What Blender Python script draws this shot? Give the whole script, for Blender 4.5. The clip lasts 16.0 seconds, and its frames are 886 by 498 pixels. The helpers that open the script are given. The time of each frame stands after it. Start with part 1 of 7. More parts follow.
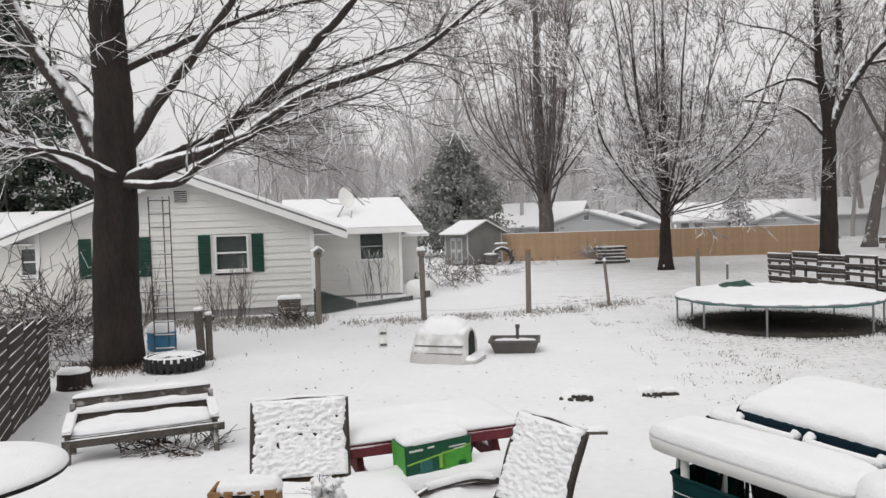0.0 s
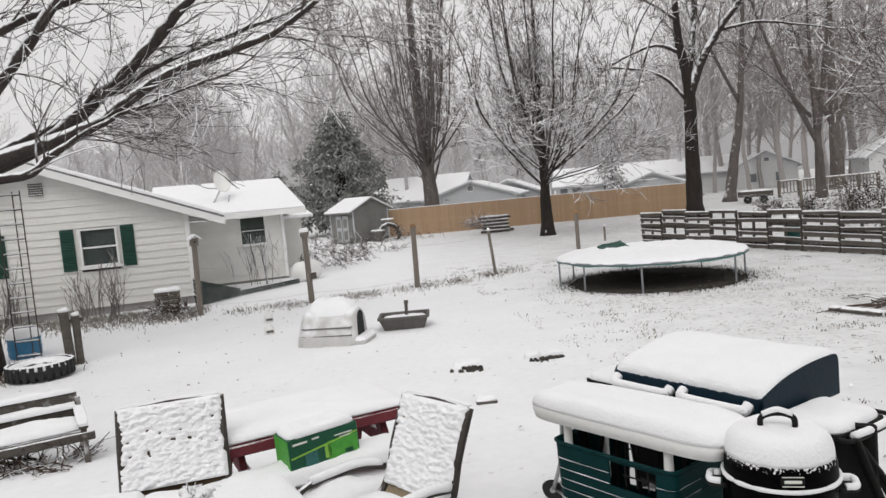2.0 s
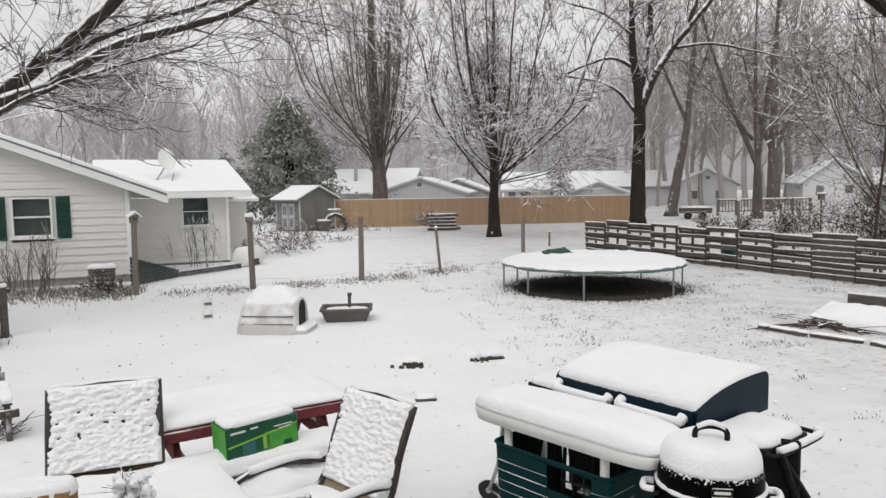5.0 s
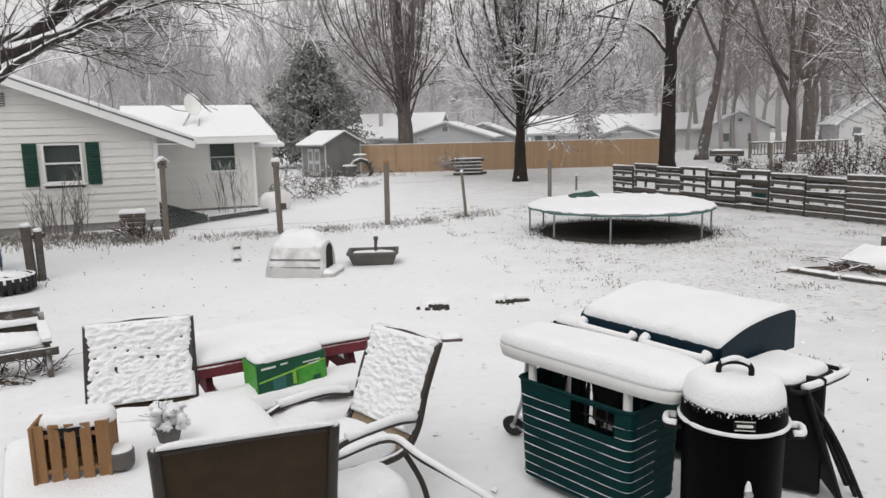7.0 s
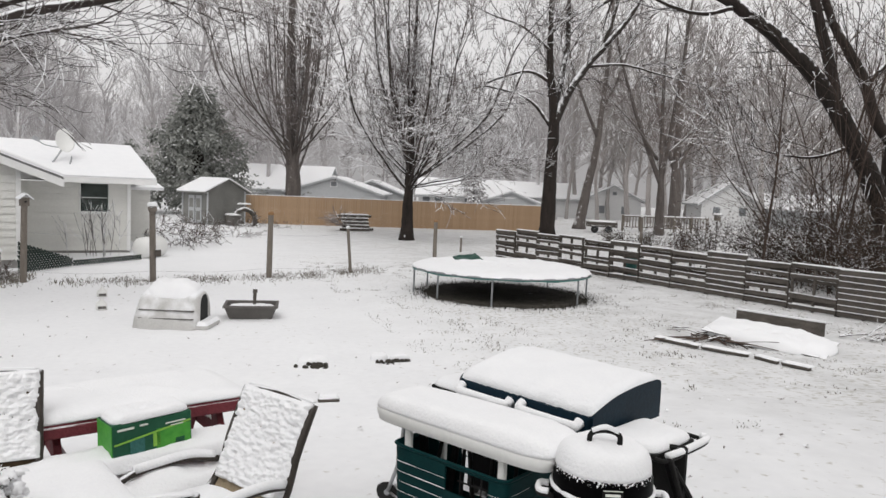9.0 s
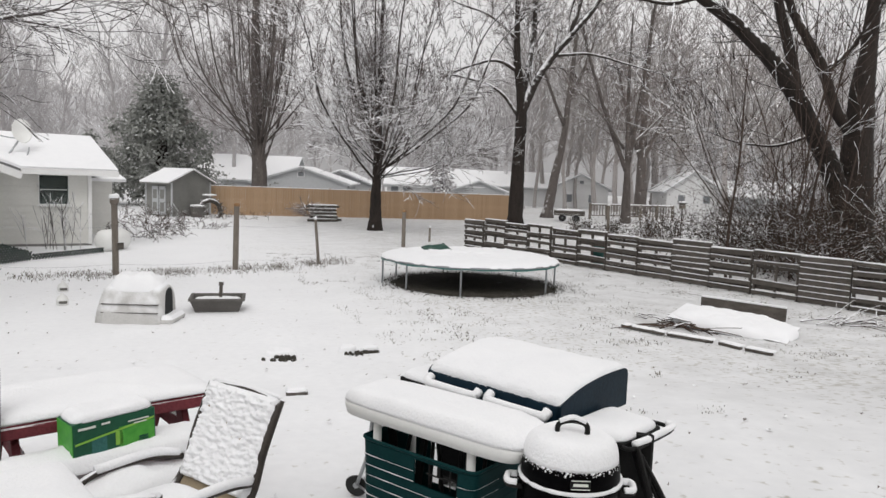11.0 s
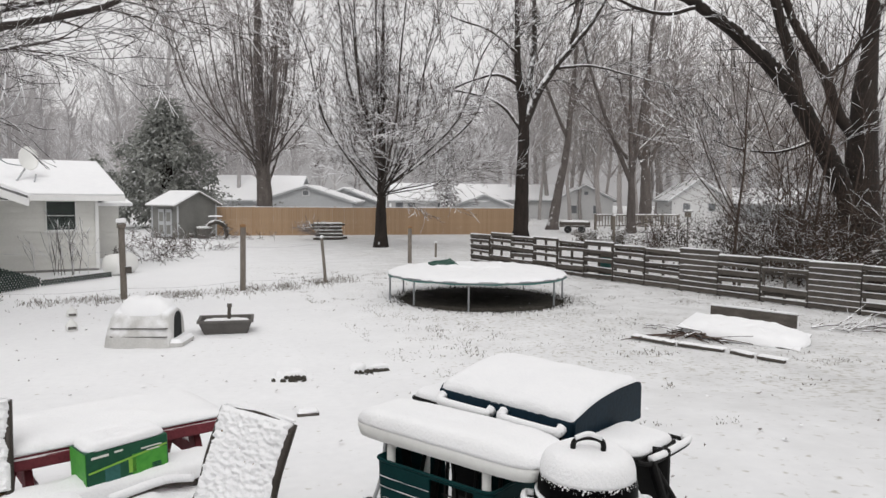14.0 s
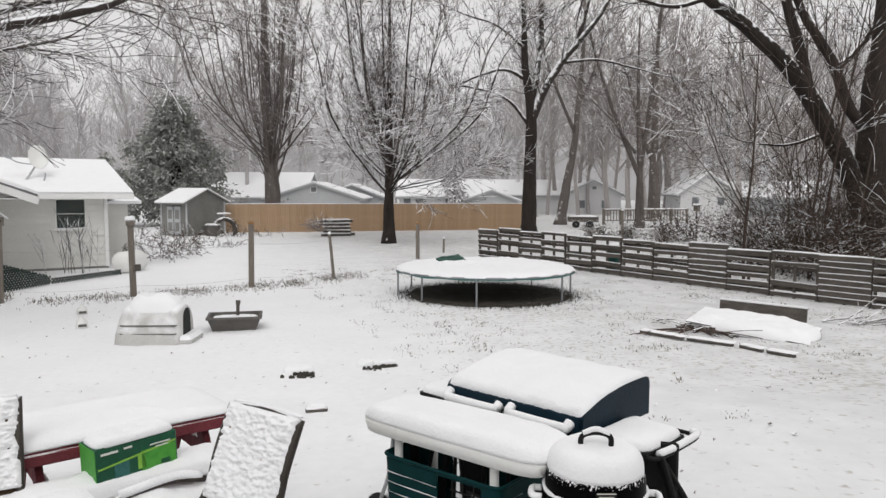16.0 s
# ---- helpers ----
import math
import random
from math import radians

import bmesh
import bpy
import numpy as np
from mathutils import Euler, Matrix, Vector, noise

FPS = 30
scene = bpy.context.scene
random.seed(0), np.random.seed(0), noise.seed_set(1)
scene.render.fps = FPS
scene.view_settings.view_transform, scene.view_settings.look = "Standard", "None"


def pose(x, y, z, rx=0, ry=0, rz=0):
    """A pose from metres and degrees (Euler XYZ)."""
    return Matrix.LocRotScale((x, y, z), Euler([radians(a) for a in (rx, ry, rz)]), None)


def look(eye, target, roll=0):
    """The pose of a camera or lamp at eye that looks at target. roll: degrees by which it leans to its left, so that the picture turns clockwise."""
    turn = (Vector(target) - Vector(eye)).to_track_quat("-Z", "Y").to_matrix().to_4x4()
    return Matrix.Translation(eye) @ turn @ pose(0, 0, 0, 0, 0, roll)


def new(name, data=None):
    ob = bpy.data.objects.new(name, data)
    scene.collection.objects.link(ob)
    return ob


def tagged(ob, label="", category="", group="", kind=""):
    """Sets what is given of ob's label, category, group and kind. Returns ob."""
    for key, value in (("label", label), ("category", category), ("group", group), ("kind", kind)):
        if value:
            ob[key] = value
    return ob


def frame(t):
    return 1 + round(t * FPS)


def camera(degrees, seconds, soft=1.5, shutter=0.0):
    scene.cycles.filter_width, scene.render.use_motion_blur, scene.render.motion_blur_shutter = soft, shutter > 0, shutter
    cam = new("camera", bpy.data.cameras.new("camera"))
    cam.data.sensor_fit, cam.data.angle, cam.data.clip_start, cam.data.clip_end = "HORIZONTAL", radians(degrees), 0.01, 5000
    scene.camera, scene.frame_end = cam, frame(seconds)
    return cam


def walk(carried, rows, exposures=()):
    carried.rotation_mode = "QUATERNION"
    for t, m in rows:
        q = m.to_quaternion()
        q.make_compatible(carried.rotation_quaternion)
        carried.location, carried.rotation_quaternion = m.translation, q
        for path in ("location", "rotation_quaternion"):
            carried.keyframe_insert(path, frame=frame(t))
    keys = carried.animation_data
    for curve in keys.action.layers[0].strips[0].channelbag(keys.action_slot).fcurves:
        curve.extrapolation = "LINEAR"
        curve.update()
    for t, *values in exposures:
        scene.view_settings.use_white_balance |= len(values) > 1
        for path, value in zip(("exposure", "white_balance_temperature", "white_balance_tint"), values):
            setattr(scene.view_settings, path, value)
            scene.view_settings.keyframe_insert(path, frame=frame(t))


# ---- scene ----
cam = camera(63.1, 16.0)
PATH = [
    (0, (0.095, 0.422, 2.533), (0.081, 2.421, 2.461), -1.9),
    (0.3, (0.079, 0.381, 2.53), (0.092, 2.38, 2.46), -1.8),
    (0.5, (0.073, 0.449, 2.514), (0.152, 2.446, 2.45), -3.6),
    (0.8, (0.088, 0.502, 2.486), (0.277, 2.489, 2.358), -1.5),
    (1, (0.108, 0.532, 2.503), (0.358, 2.512, 2.366), -3.4),
    (1.2, (0.116, 0.461, 2.533), (0.207, 2.456, 2.426), -5.3),
    (1.5, (0.14, 0.446, 2.573), (0.194, 2.441, 2.438), -6.6),
    (1.7, (0.175, 0.478, 2.573), (0.275, 2.473, 2.458), -5.9),
    (2, (0.198, 0.56, 2.542), (0.485, 2.533, 2.384), -5.1),
    (2.3, (0.18, 0.573, 2.561), (0.586, 2.526, 2.413), -5.1),
    (2.5, (0.208, 0.601, 2.56), (0.672, 2.541, 2.412), -4.9),
    (2.7, (0.211, 0.608, 2.542), (0.736, 2.531, 2.38), -4.5),
    (3, (0.194, 0.595, 2.538), (0.692, 2.522, 2.344), -3.7),
    (3.3, (0.15, 0.567, 2.543), (0.599, 2.508, 2.362), -1.0),
    (3.5, (0.15, 0.557, 2.572), (0.587, 2.503, 2.416), -1.3),
    (6, (0.132, 0.565, 2.552), (0.551, 2.511, 2.363), -0.1),
    (6.5, (0.127, 0.554, 2.548), (0.496, 2.509, 2.343), 0.0),
    (6.8, (0.128, 0.535, 2.509), (0.474, 2.483, 2.217), -1.0),
    (7, (0.147, 0.551, 2.517), (0.507, 2.492, 2.192), -1.3),
    (7.5, (0.136, 0.564, 2.552), (0.597, 2.499, 2.351), -0.2),
    (8, (0.162, 0.575, 2.545), (0.764, 2.474, 2.363), 0.0),
    (8.5, (0.16, 0.575, 2.538), (0.797, 2.463, 2.371), 1.7),
    (11, (0.182, 0.598, 2.55), (0.933, 2.442, 2.36), 2.2),
    (11.5, (0.172, 0.596, 2.56), (0.911, 2.445, 2.375), 1.4),
    (12, (0.168, 0.598, 2.567), (0.891, 2.455, 2.404), 0.9),
    (12.5, (0.161, 0.591, 2.572), (0.871, 2.457, 2.442), 0.2),
    (13, (0.163, 0.589, 2.578), (0.867, 2.456, 2.436), 0.1),
    (13.5, (0.169, 0.597, 2.573), (0.891, 2.457, 2.431), 0.2),
    (14, (0.169, 0.613, 2.569), (0.905, 2.466, 2.419), 0.6),
    (14.5, (0.171, 0.616, 2.564), (0.897, 2.473, 2.415), 0.7),
    (15, (0.176, 0.622, 2.564), (0.907, 2.477, 2.408), 0.6),
    (15.5, (0.177, 0.619, 2.567), (0.901, 2.476, 2.405), 0.4),
    (16, (0.181, 0.616, 2.567), (0.896, 2.477, 2.405), 0.2),
]
walk(cam, [(t, look(eye, target, roll)) for t, eye, target, roll in PATH])


# ---- world, sun ----
world = bpy.data.worlds.new("overcast_sky")
scene.world = world
world.use_nodes = True
wn, wl = world.node_tree.nodes, world.node_tree.links
wn.clear()
sky = wn.new("ShaderNodeTexSky")
sky.sky_type, sky.sun_disc = "NISHITA", False
sky.sun_elevation, sky.sun_rotation = radians(48), radians(200)
sky.air_density, sky.dust_density = 1.0, 4.0
grey = wn.new("ShaderNodeHueSaturation")
grey.inputs["Saturation"].default_value = 0.06
grey.inputs["Value"].default_value = 0.10
cloud = wn.new("ShaderNodeMix")
cloud.data_type = "RGBA"
cloud.inputs[0].default_value = 0.72
cloud.inputs[7].default_value = (0.90, 0.88, 0.882, 1)
back = wn.new("ShaderNodeBackground")
back.inputs["Strength"].default_value = 1.0
wout = wn.new("ShaderNodeOutputWorld")
wl.new(sky.outputs[0], grey.inputs["Color"])
wl.new(grey.outputs[0], cloud.inputs[6])
wl.new(cloud.outputs[2], back.inputs[0])
wl.new(back.outputs[0], wout.inputs[0])

sun_lamp = bpy.data.lights.new("sun", "SUN")
sun_lamp.energy, sun_lamp.angle, sun_lamp.color = 0.85, radians(40), (1.0, 0.985, 0.96)
new("sun", sun_lamp).matrix_world = look((-8, -14, 30), (0, 6, 0))

# ---- materials ----
SNOW = (0.86, 0.865, 0.88)


def rgba(c):
    return (c[0], c[1], c[2], 1.0)


def mat(name, c1, c2, scale=3.0, rough=0.8, metal=0.0, bump=0.15, fine=10.0, stretch=(1, 1, 1), snow=None, snow_noise=6.0, spec=0.4):
    """Two-scale noise between two colours, with fine relief; snow=(from, to) lays snow on faces that look up."""
    m = bpy.data.materials.new(name)
    m.use_nodes = True
    n, l = m.node_tree.nodes, m.node_tree.links
    b = n["Principled BSDF"]
    b.inputs["Roughness"].default_value, b.inputs["Metallic"].default_value = rough, metal
    b.inputs["Specular IOR Level"].default_value = spec
    tc = n.new("ShaderNodeTexCoord")
    mp = n.new("ShaderNodeMapping")
    mp.inputs["Scale"].default_value = stretch
    l.new(tc.outputs["Object"], mp.inputs[0])
    a = n.new("ShaderNodeTexNoise")
    a.inputs["Scale"].default_value, a.inputs["Detail"].default_value = scale, 5
    f = n.new("ShaderNodeTexNoise")
    f.inputs["Scale"].default_value, f.inputs["Detail"].default_value = scale * fine, 6
    l.new(mp.outputs[0], a.inputs[0])
    l.new(mp.outputs[0], f.inputs[0])
    add = n.new("ShaderNodeMath")
    add.operation = "ADD"
    l.new(a.outputs[0], add.inputs[0])
    l.new(f.outputs[0], add.inputs[1])
    info = n.new("ShaderNodeObjectInfo")
    rnd = n.new("ShaderNodeMath")
    rnd.operation, rnd.inputs[1].default_value = "MULTIPLY_ADD", 0.25
    l.new(info.outputs["Random"], rnd.inputs[0])
    l.new(add.outputs[0], rnd.inputs[2])
    mr = n.new("ShaderNodeMapRange")
    mr.inputs[1].default_value, mr.inputs[2].default_value = 0.72, 1.55
    l.new(rnd.outputs[0], mr.inputs[0])
    mix = n.new("ShaderNodeMix")
    mix.data_type = "RGBA"
    mix.inputs[6].default_value, mix.inputs[7].default_value = rgba(c1), rgba(c2)
    l.new(mr.outputs[0], mix.inputs[0])
    colour = mix.outputs[2]
    if snow:
        geo = n.new("ShaderNodeNewGeometry")
        sep = n.new("ShaderNodeSeparateXYZ")
        l.new(geo.outputs["Normal"], sep.inputs[0])
        sn = n.new("ShaderNodeTexNoise")
        sn.inputs["Scale"].default_value, sn.inputs["Detail"].default_value = snow_noise, 4
        l.new(tc.outputs["Object"], sn.inputs[0])
        off = n.new("ShaderNodeMath")
        off.operation, off.inputs[1].default_value = "MULTIPLY_ADD", 1.3
        l.new(sn.outputs[0], off.inputs[0])
        l.new(sep.outputs[2], off.inputs[2])
        cut = n.new("ShaderNodeMapRange")
        cut.inputs[1].default_value, cut.inputs[2].default_value = snow[0] + 0.65, snow[1] + 0.65
        l.new(off.outputs[0], cut.inputs[0])
        white = n.new("ShaderNodeMix")
        white.data_type = "RGBA"
        white.inputs[7].default_value = rgba(SNOW)
        l.new(cut.outputs[0], white.inputs[0])
        l.new(colour, white.inputs[6])
        colour = white.outputs[2]
    l.new(colour, b.inputs["Base Color"])
    bp = n.new("ShaderNodeBump")
    bp.inputs["Strength"].default_value, bp.inputs["Distance"].default_value = bump, 0.02
    l.new(add.outputs[0], bp.inputs["Height"])
    l.new(bp.outputs[0], b.inputs["Normal"])
    return m


def plain_glass(name, tint, rough=0.03):
    m = bpy.data.materials.new(name)
    m.use_nodes = True
    b = m.node_tree.nodes["Principled BSDF"]
    b.inputs["Base Color"].default_value = rgba(tint)
    b.inputs["Roughness"].default_value, b.inputs["IOR"].default_value = rough, 1.5
    b.inputs["Transmission Weight"].default_value = 0.9
    return m


def ground_material():
    """Snow with thin places where blades and soil show through."""
    m = mat("ground_snow", (0.80, 0.805, 0.82), (0.88, 0.885, 0.895), 0.6, 0.9, bump=0.35, fine=14)
    n, l = m.node_tree.nodes, m.node_tree.links
    b = n["Principled BSDF"]
    old = b.inputs["Base Color"].links[0].from_socket
    tc = n.new("ShaderNodeTexCoord")
    big = n.new("ShaderNodeTexNoise")
    big.inputs["Scale"].default_value, big.inputs["Detail"].default_value = 0.22, 3
    speck = n.new("ShaderNodeTexNoise")
    speck.inputs["Scale"].default_value, speck.inputs["Detail"].default_value = 9.0, 6
    l.new(tc.outputs["Object"], big.inputs[0])
    l.new(tc.outputs["Object"], speck.inputs[0])
    s = n.new("ShaderNodeMath")
    s.operation, s.inputs[1].default_value = "MULTIPLY_ADD", 0.35
    l.new(big.outputs[0], s.inputs[0])
    l.new(speck.outputs[0], s.inputs[2])
    # the snow lies thinner over the mown side of the yard
    sep = n.new("ShaderNodeSeparateXYZ")
    l.new(tc.outputs["Object"], sep.inputs[0])
    thin = n.new("ShaderNodeMapRange")
    thin.inputs[1].default_value, thin.inputs[2].default_value = 1.5, 8.0
    thin.inputs[4].default_value = 0.12
    l.new(sep.outputs[0], thin.inputs[0])
    s2 = n.new("ShaderNodeMath")
    l.new(s.outputs[0], s2.inputs[0])
    l.new(thin.outputs[0], s2.inputs[1])
    s = s2
    cut = n.new("ShaderNodeMapRange")
    cut.inputs[1].default_value, cut.inputs[2].default_value = 0.835, 0.97
    cut.inputs[4].default_value = 0.6
    l.new(s.outputs[0], cut.inputs[0])
    mix = n.new("ShaderNodeMix")
    mix.data_type = "RGBA"
    mix.inputs[7].default_value = (0.30, 0.27, 0.19, 1)
    l.new(cut.outputs[0], mix.inputs[0])
    l.new(old, mix.inputs[6])
    # uneven neutral grey, mixed in more strongly towards +x
    grey_share = n.new("ShaderNodeMapRange")
    grey_share.inputs[1].default_value, grey_share.inputs[2].default_value = 2.0, 9.0
    grey_share.inputs[4].default_value = 0.8
    l.new(sep.outputs[0], grey_share.inputs[0])
    patch = n.new("ShaderNodeTexNoise")
    patch.inputs["Scale"].default_value, patch.inputs["Detail"].default_value = 1.6, 7
    l.new(tc.outputs["Object"], patch.inputs[0])
    amount = n.new("ShaderNodeMath")
    amount.operation = "MULTIPLY"
    l.new(grey_share.outputs[0], amount.inputs[0])
    l.new(patch.outputs[0], amount.inputs[1])
    lawn = n.new("ShaderNodeMix")
    lawn.data_type = "RGBA"
    lawn.inputs[7].default_value = (0.37, 0.368, 0.36, 1)
    l.new(amount.outputs[0], lawn.inputs[0])
    l.new(mix.outputs[2], lawn.inputs[6])
    l.new(lawn.outputs[2], b.inputs["Base Color"])
    return m


M_GROUND = ground_material()
M_SNOW = mat("fresh_snow", (0.83, 0.835, 0.85), (0.89, 0.892, 0.90), 5, 0.9, bump=0.38, fine=14)
M_BARK = mat("dark_wet_bark", (0.008, 0.006, 0.005), (0.040, 0.030, 0.025), 4, 0.95, bump=0.9, fine=7, stretch=(1, 1, 0.25), snow=(0.42, 0.62), snow_noise=5)
M_LIMB = mat("limb_bark", (0.014, 0.011, 0.0095), (0.06, 0.048, 0.042), 5, 0.9, bump=0.6, fine=6, snow=(0.15, 0.4), snow_noise=4)
M_TWIG = mat("twig_bark", (0.025, 0.020, 0.018), (0.085, 0.07, 0.063), 5, 0.9, bump=0.2, snow=(-0.05, 0.3), snow_noise=3)
M_TWIG_SNOWY = mat("snow_laden_twigs", (0.07, 0.055, 0.05), (0.17, 0.14, 0.13), 5, 0.9, bump=0.2, snow=(-0.1, 0.35), snow_noise=3)
# mid-distance haze is mixed into this bark and the twigs below
M_BARK_MID = mat("haze_greyed_bark", (0.065, 0.055, 0.05), (0.16, 0.14, 0.13), 4, 0.9, bump=0.7, fine=6, stretch=(1, 1, 0.3), snow=(0.3, 0.6), snow_noise=3)
M_TWIG_MID = mat("haze_greyed_twigs", (0.11, 0.092, 0.085), (0.24, 0.21, 0.20), 4, 0.9, bump=0.2, snow=(0.28, 0.7), snow_noise=3)
M_BRUSH = mat("dark_brush_stems", (0.03, 0.021, 0.017), (0.095, 0.066, 0.052), 5, 0.9, bump=0.2, snow=(0.55, 0.85), snow_noise=3)
# distance haze is put into these two pale wood colours
M_WOODS_NEAR = mat("haze_paled_wood_edge", (0.29, 0.27, 0.26), (0.39, 0.365, 0.352), 0.5, 0.95, bump=0.1, snow=(0.35, 0.8), snow_noise=1)
M_WOODS = mat("haze_paled_far_wood", (0.34, 0.325, 0.325), (0.48, 0.46, 0.46), 0.5, 0.95, bump=0.1, snow=(0.1, 0.6), snow_noise=1)
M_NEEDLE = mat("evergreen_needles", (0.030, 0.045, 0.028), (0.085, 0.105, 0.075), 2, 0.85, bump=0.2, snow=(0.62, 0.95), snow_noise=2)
# needle green lightened and greyed to stand in for distance haze
M_NEEDLE_FAR = mat("haze_paled_evergreen", (0.235, 0.243, 0.226), (0.335, 0.342, 0.32), 1, 0.85, bump=0.2, snow=(0.7, 1.3), snow_noise=1.2)
M_LEAF = mat("brown_dead_leaves", (0.06, 0.04, 0.03), (0.16, 0.11, 0.085), 3, 0.9, bump=0.2, snow=(0.6, 0.9))
M_BRAMBLE = mat("dark_bramble_leaf", (0.022, 0.020, 0.016), (0.075, 0.062, 0.05), 3, 0.9, bump=0.2, snow=(0.85, 1.1))
M_BUSH = mat("snow_clotted_leaf", (0.035, 0.032, 0.026), (0.10, 0.088, 0.07), 3, 0.9, bump=0.2, snow=(0.5, 0.8), snow_noise=5)
M_CANE = mat("dark_cane", (0.026, 0.017, 0.012), (0.085, 0.058, 0.042), 5, 0.9, bump=0.2, snow=(0.45, 0.75), snow_noise=3)
M_GRASS = mat("dry_grass", (0.10, 0.088, 0.07), (0.25, 0.225, 0.19), 4, 0.9, bump=0.1, snow=(0.3, 0.8))
M_SOIL = mat("dark_bare_soil", (0.020, 0.018, 0.015), (0.075, 0.068, 0.055), 6, 0.95, bump=0.9, fine=6, snow=(1.25, 1.45), snow_noise=2.2)
M_SIDING = mat("cream_siding", (0.66, 0.655, 0.62), (0.75, 0.745, 0.715), 0.8, 0.55, bump=0.08, fine=20)
M_TRIM = mat("white_trim", (0.74, 0.74, 0.73), (0.82, 0.82, 0.81), 2, 0.5, bump=0.06)
M_SHUTTER = mat("green_shutter_paint", (0.008, 0.045, 0.032), (0.016, 0.07, 0.05), 5, 0.5, bump=0.1)
M_LATTICE = mat("dark_green_lattice", (0.006, 0.016, 0.012), (0.016, 0.032, 0.026), 6, 0.7, bump=0.1)
M_PANE = plain_glass("window_glass", (0.40, 0.47, 0.45))
# near-black that stands in for the shade inside rooms and openings
M_DARK = mat("shaded_inside", (0.010, 0.011, 0.011), (0.022, 0.024, 0.024), 2, 0.9)
M_FOUND = mat("foundation_block", (0.22, 0.21, 0.20), (0.36, 0.35, 0.34), 3, 0.9, bump=0.4)
M_SHINGLE = mat("grey_shingles", (0.14, 0.14, 0.14), (0.26, 0.26, 0.26), 5, 0.9, bump=0.4)
M_CEDAR = mat("new_cedar_boards", (0.30, 0.195, 0.115), (0.45, 0.315, 0.20), 1.2, 0.8, bump=0.2, fine=12, stretch=(4, 4, 0.5))
M_GREYWOOD = mat("weathered_grey_wood", (0.035, 0.030, 0.026), (0.13, 0.115, 0.10), 4, 0.9, bump=0.5, fine=9, stretch=(1, 1, 3), snow=(0.35, 0.7), snow_noise=5)
M_POST = mat("weathered_post", (0.11, 0.095, 0.08), (0.24, 0.21, 0.18), 5, 0.9, bump=0.4, fine=8, stretch=(3, 3, 0.5), snow=(0.55, 0.8))
# haze is mixed into these three colours, so far walls and glass look paler
M_HAZE_WALL = mat("hazed_grey_siding", (0.40, 0.41, 0.42), (0.48, 0.49, 0.50), 0.4, 0.8, bump=0.05)
M_HAZE_WHITE = mat("hazed_white_siding", (0.60, 0.60, 0.60), (0.68, 0.68, 0.68), 0.4, 0.8, bump=0.05)
M_HAZE_DARK = mat("hazed_dark_glass", (0.14, 0.15, 0.16), (0.20, 0.21, 0.22), 1, 0.3)
M_SHED = mat("grey_shed_paint", (0.16, 0.16, 0.15), (0.24, 0.24, 0.225), 1.5, 0.8, bump=0.15)
M_STEEL = mat("galvanised_steel", (0.36, 0.37, 0.38), (0.50, 0.51, 0.52), 8, 0.45, 0.7, bump=0.1, snow=(0.6, 0.85))
M_TEAL = mat("teal_plastic", (0.002, 0.021, 0.023), (0.005, 0.037, 0.038), 6, 0.5, bump=0.05, spec=0.07)
M_TEAL_PAD = mat("green_pad_cover", (0.02, 0.10, 0.09), (0.04, 0.16, 0.14), 5, 0.6, bump=0.2)
M_PLASTIC = mat("white_moulded_plastic", (0.72, 0.72, 0.70), (0.80, 0.80, 0.78), 3, 0.45, bump=0.04)
M_BLACK = mat("black_enamel", (0.0012, 0.0012, 0.0014), (0.0035, 0.0035, 0.004), 6, 0.45, bump=0.04, spec=0.03)
M_SMOKER = mat("black_enamel_snow_flecked", (0.0012, 0.0012, 0.0014), (0.0035, 0.0035, 0.004), 6, 0.45, bump=0.04, spec=0.03, snow=(0.40, 0.43), snow_noise=75)
M_BLACKM = mat("black_metal_paint", (0.007, 0.007, 0.007), (0.016, 0.0155, 0.015), 8, 0.55, bump=0.15, spec=0.15)
M_LID = mat("blue_black_lid", (0.003, 0.012, 0.021), (0.009, 0.026, 0.042), 4, 0.45, bump=0.06, spec=0.12)
M_SLING = mat("brown_sling_fabric", (0.022, 0.013, 0.005), (0.055, 0.034, 0.014), 10, 0.85, bump=0.3, fine=20)
M_TAN = mat("tan_sling_fabric", (0.25, 0.20, 0.13), (0.36, 0.29, 0.20), 8, 0.85, bump=0.3)
M_FRAME = mat("bronze_chair_frame", (0.025, 0.021, 0.018), (0.06, 0.05, 0.043), 8, 0.5, 0.3, bump=0.1, snow=(0.72, 0.9))
M_RED = mat("dark_red_stain", (0.10, 0.016, 0.022), (0.19, 0.035, 0.045), 5, 0.75, bump=0.3, stretch=(1, 5, 1), snow=(0.75, 0.95))
M_BASKET = mat("orange_cedar_slat", (0.20, 0.105, 0.045), (0.36, 0.20, 0.09), 6, 0.8, bump=0.3, stretch=(4, 4, 0.6))
M_GREEN = mat("green_printed_card", (0.035, 0.25, 0.03), (0.10, 0.40, 0.05), 2.5, 0.5, bump=0.03)
M_GREEND = mat("dark_green_print", (0.006, 0.07, 0.035), (0.02, 0.12, 0.06), 2.5, 0.5, bump=0.03)
M_LIME = mat("lime_print", (0.20, 0.45, 0.05), (0.27, 0.52, 0.08), 4, 0.5, bump=0.02)
M_CREAM = mat("cream_print", (0.70, 0.72, 0.66), (0.76, 0.78, 0.72), 5, 0.5, bump=0.02)
M_TYRE = mat("black_rubber", (0.012, 0.012, 0.012), (0.03, 0.03, 0.03), 8, 0.8, bump=0.3, snow=(0.35, 0.55), snow_noise=5)
M_BLUE = mat("blue_plastic", (0.03, 0.14, 0.26), (0.05, 0.20, 0.34), 5, 0.5, bump=0.05)
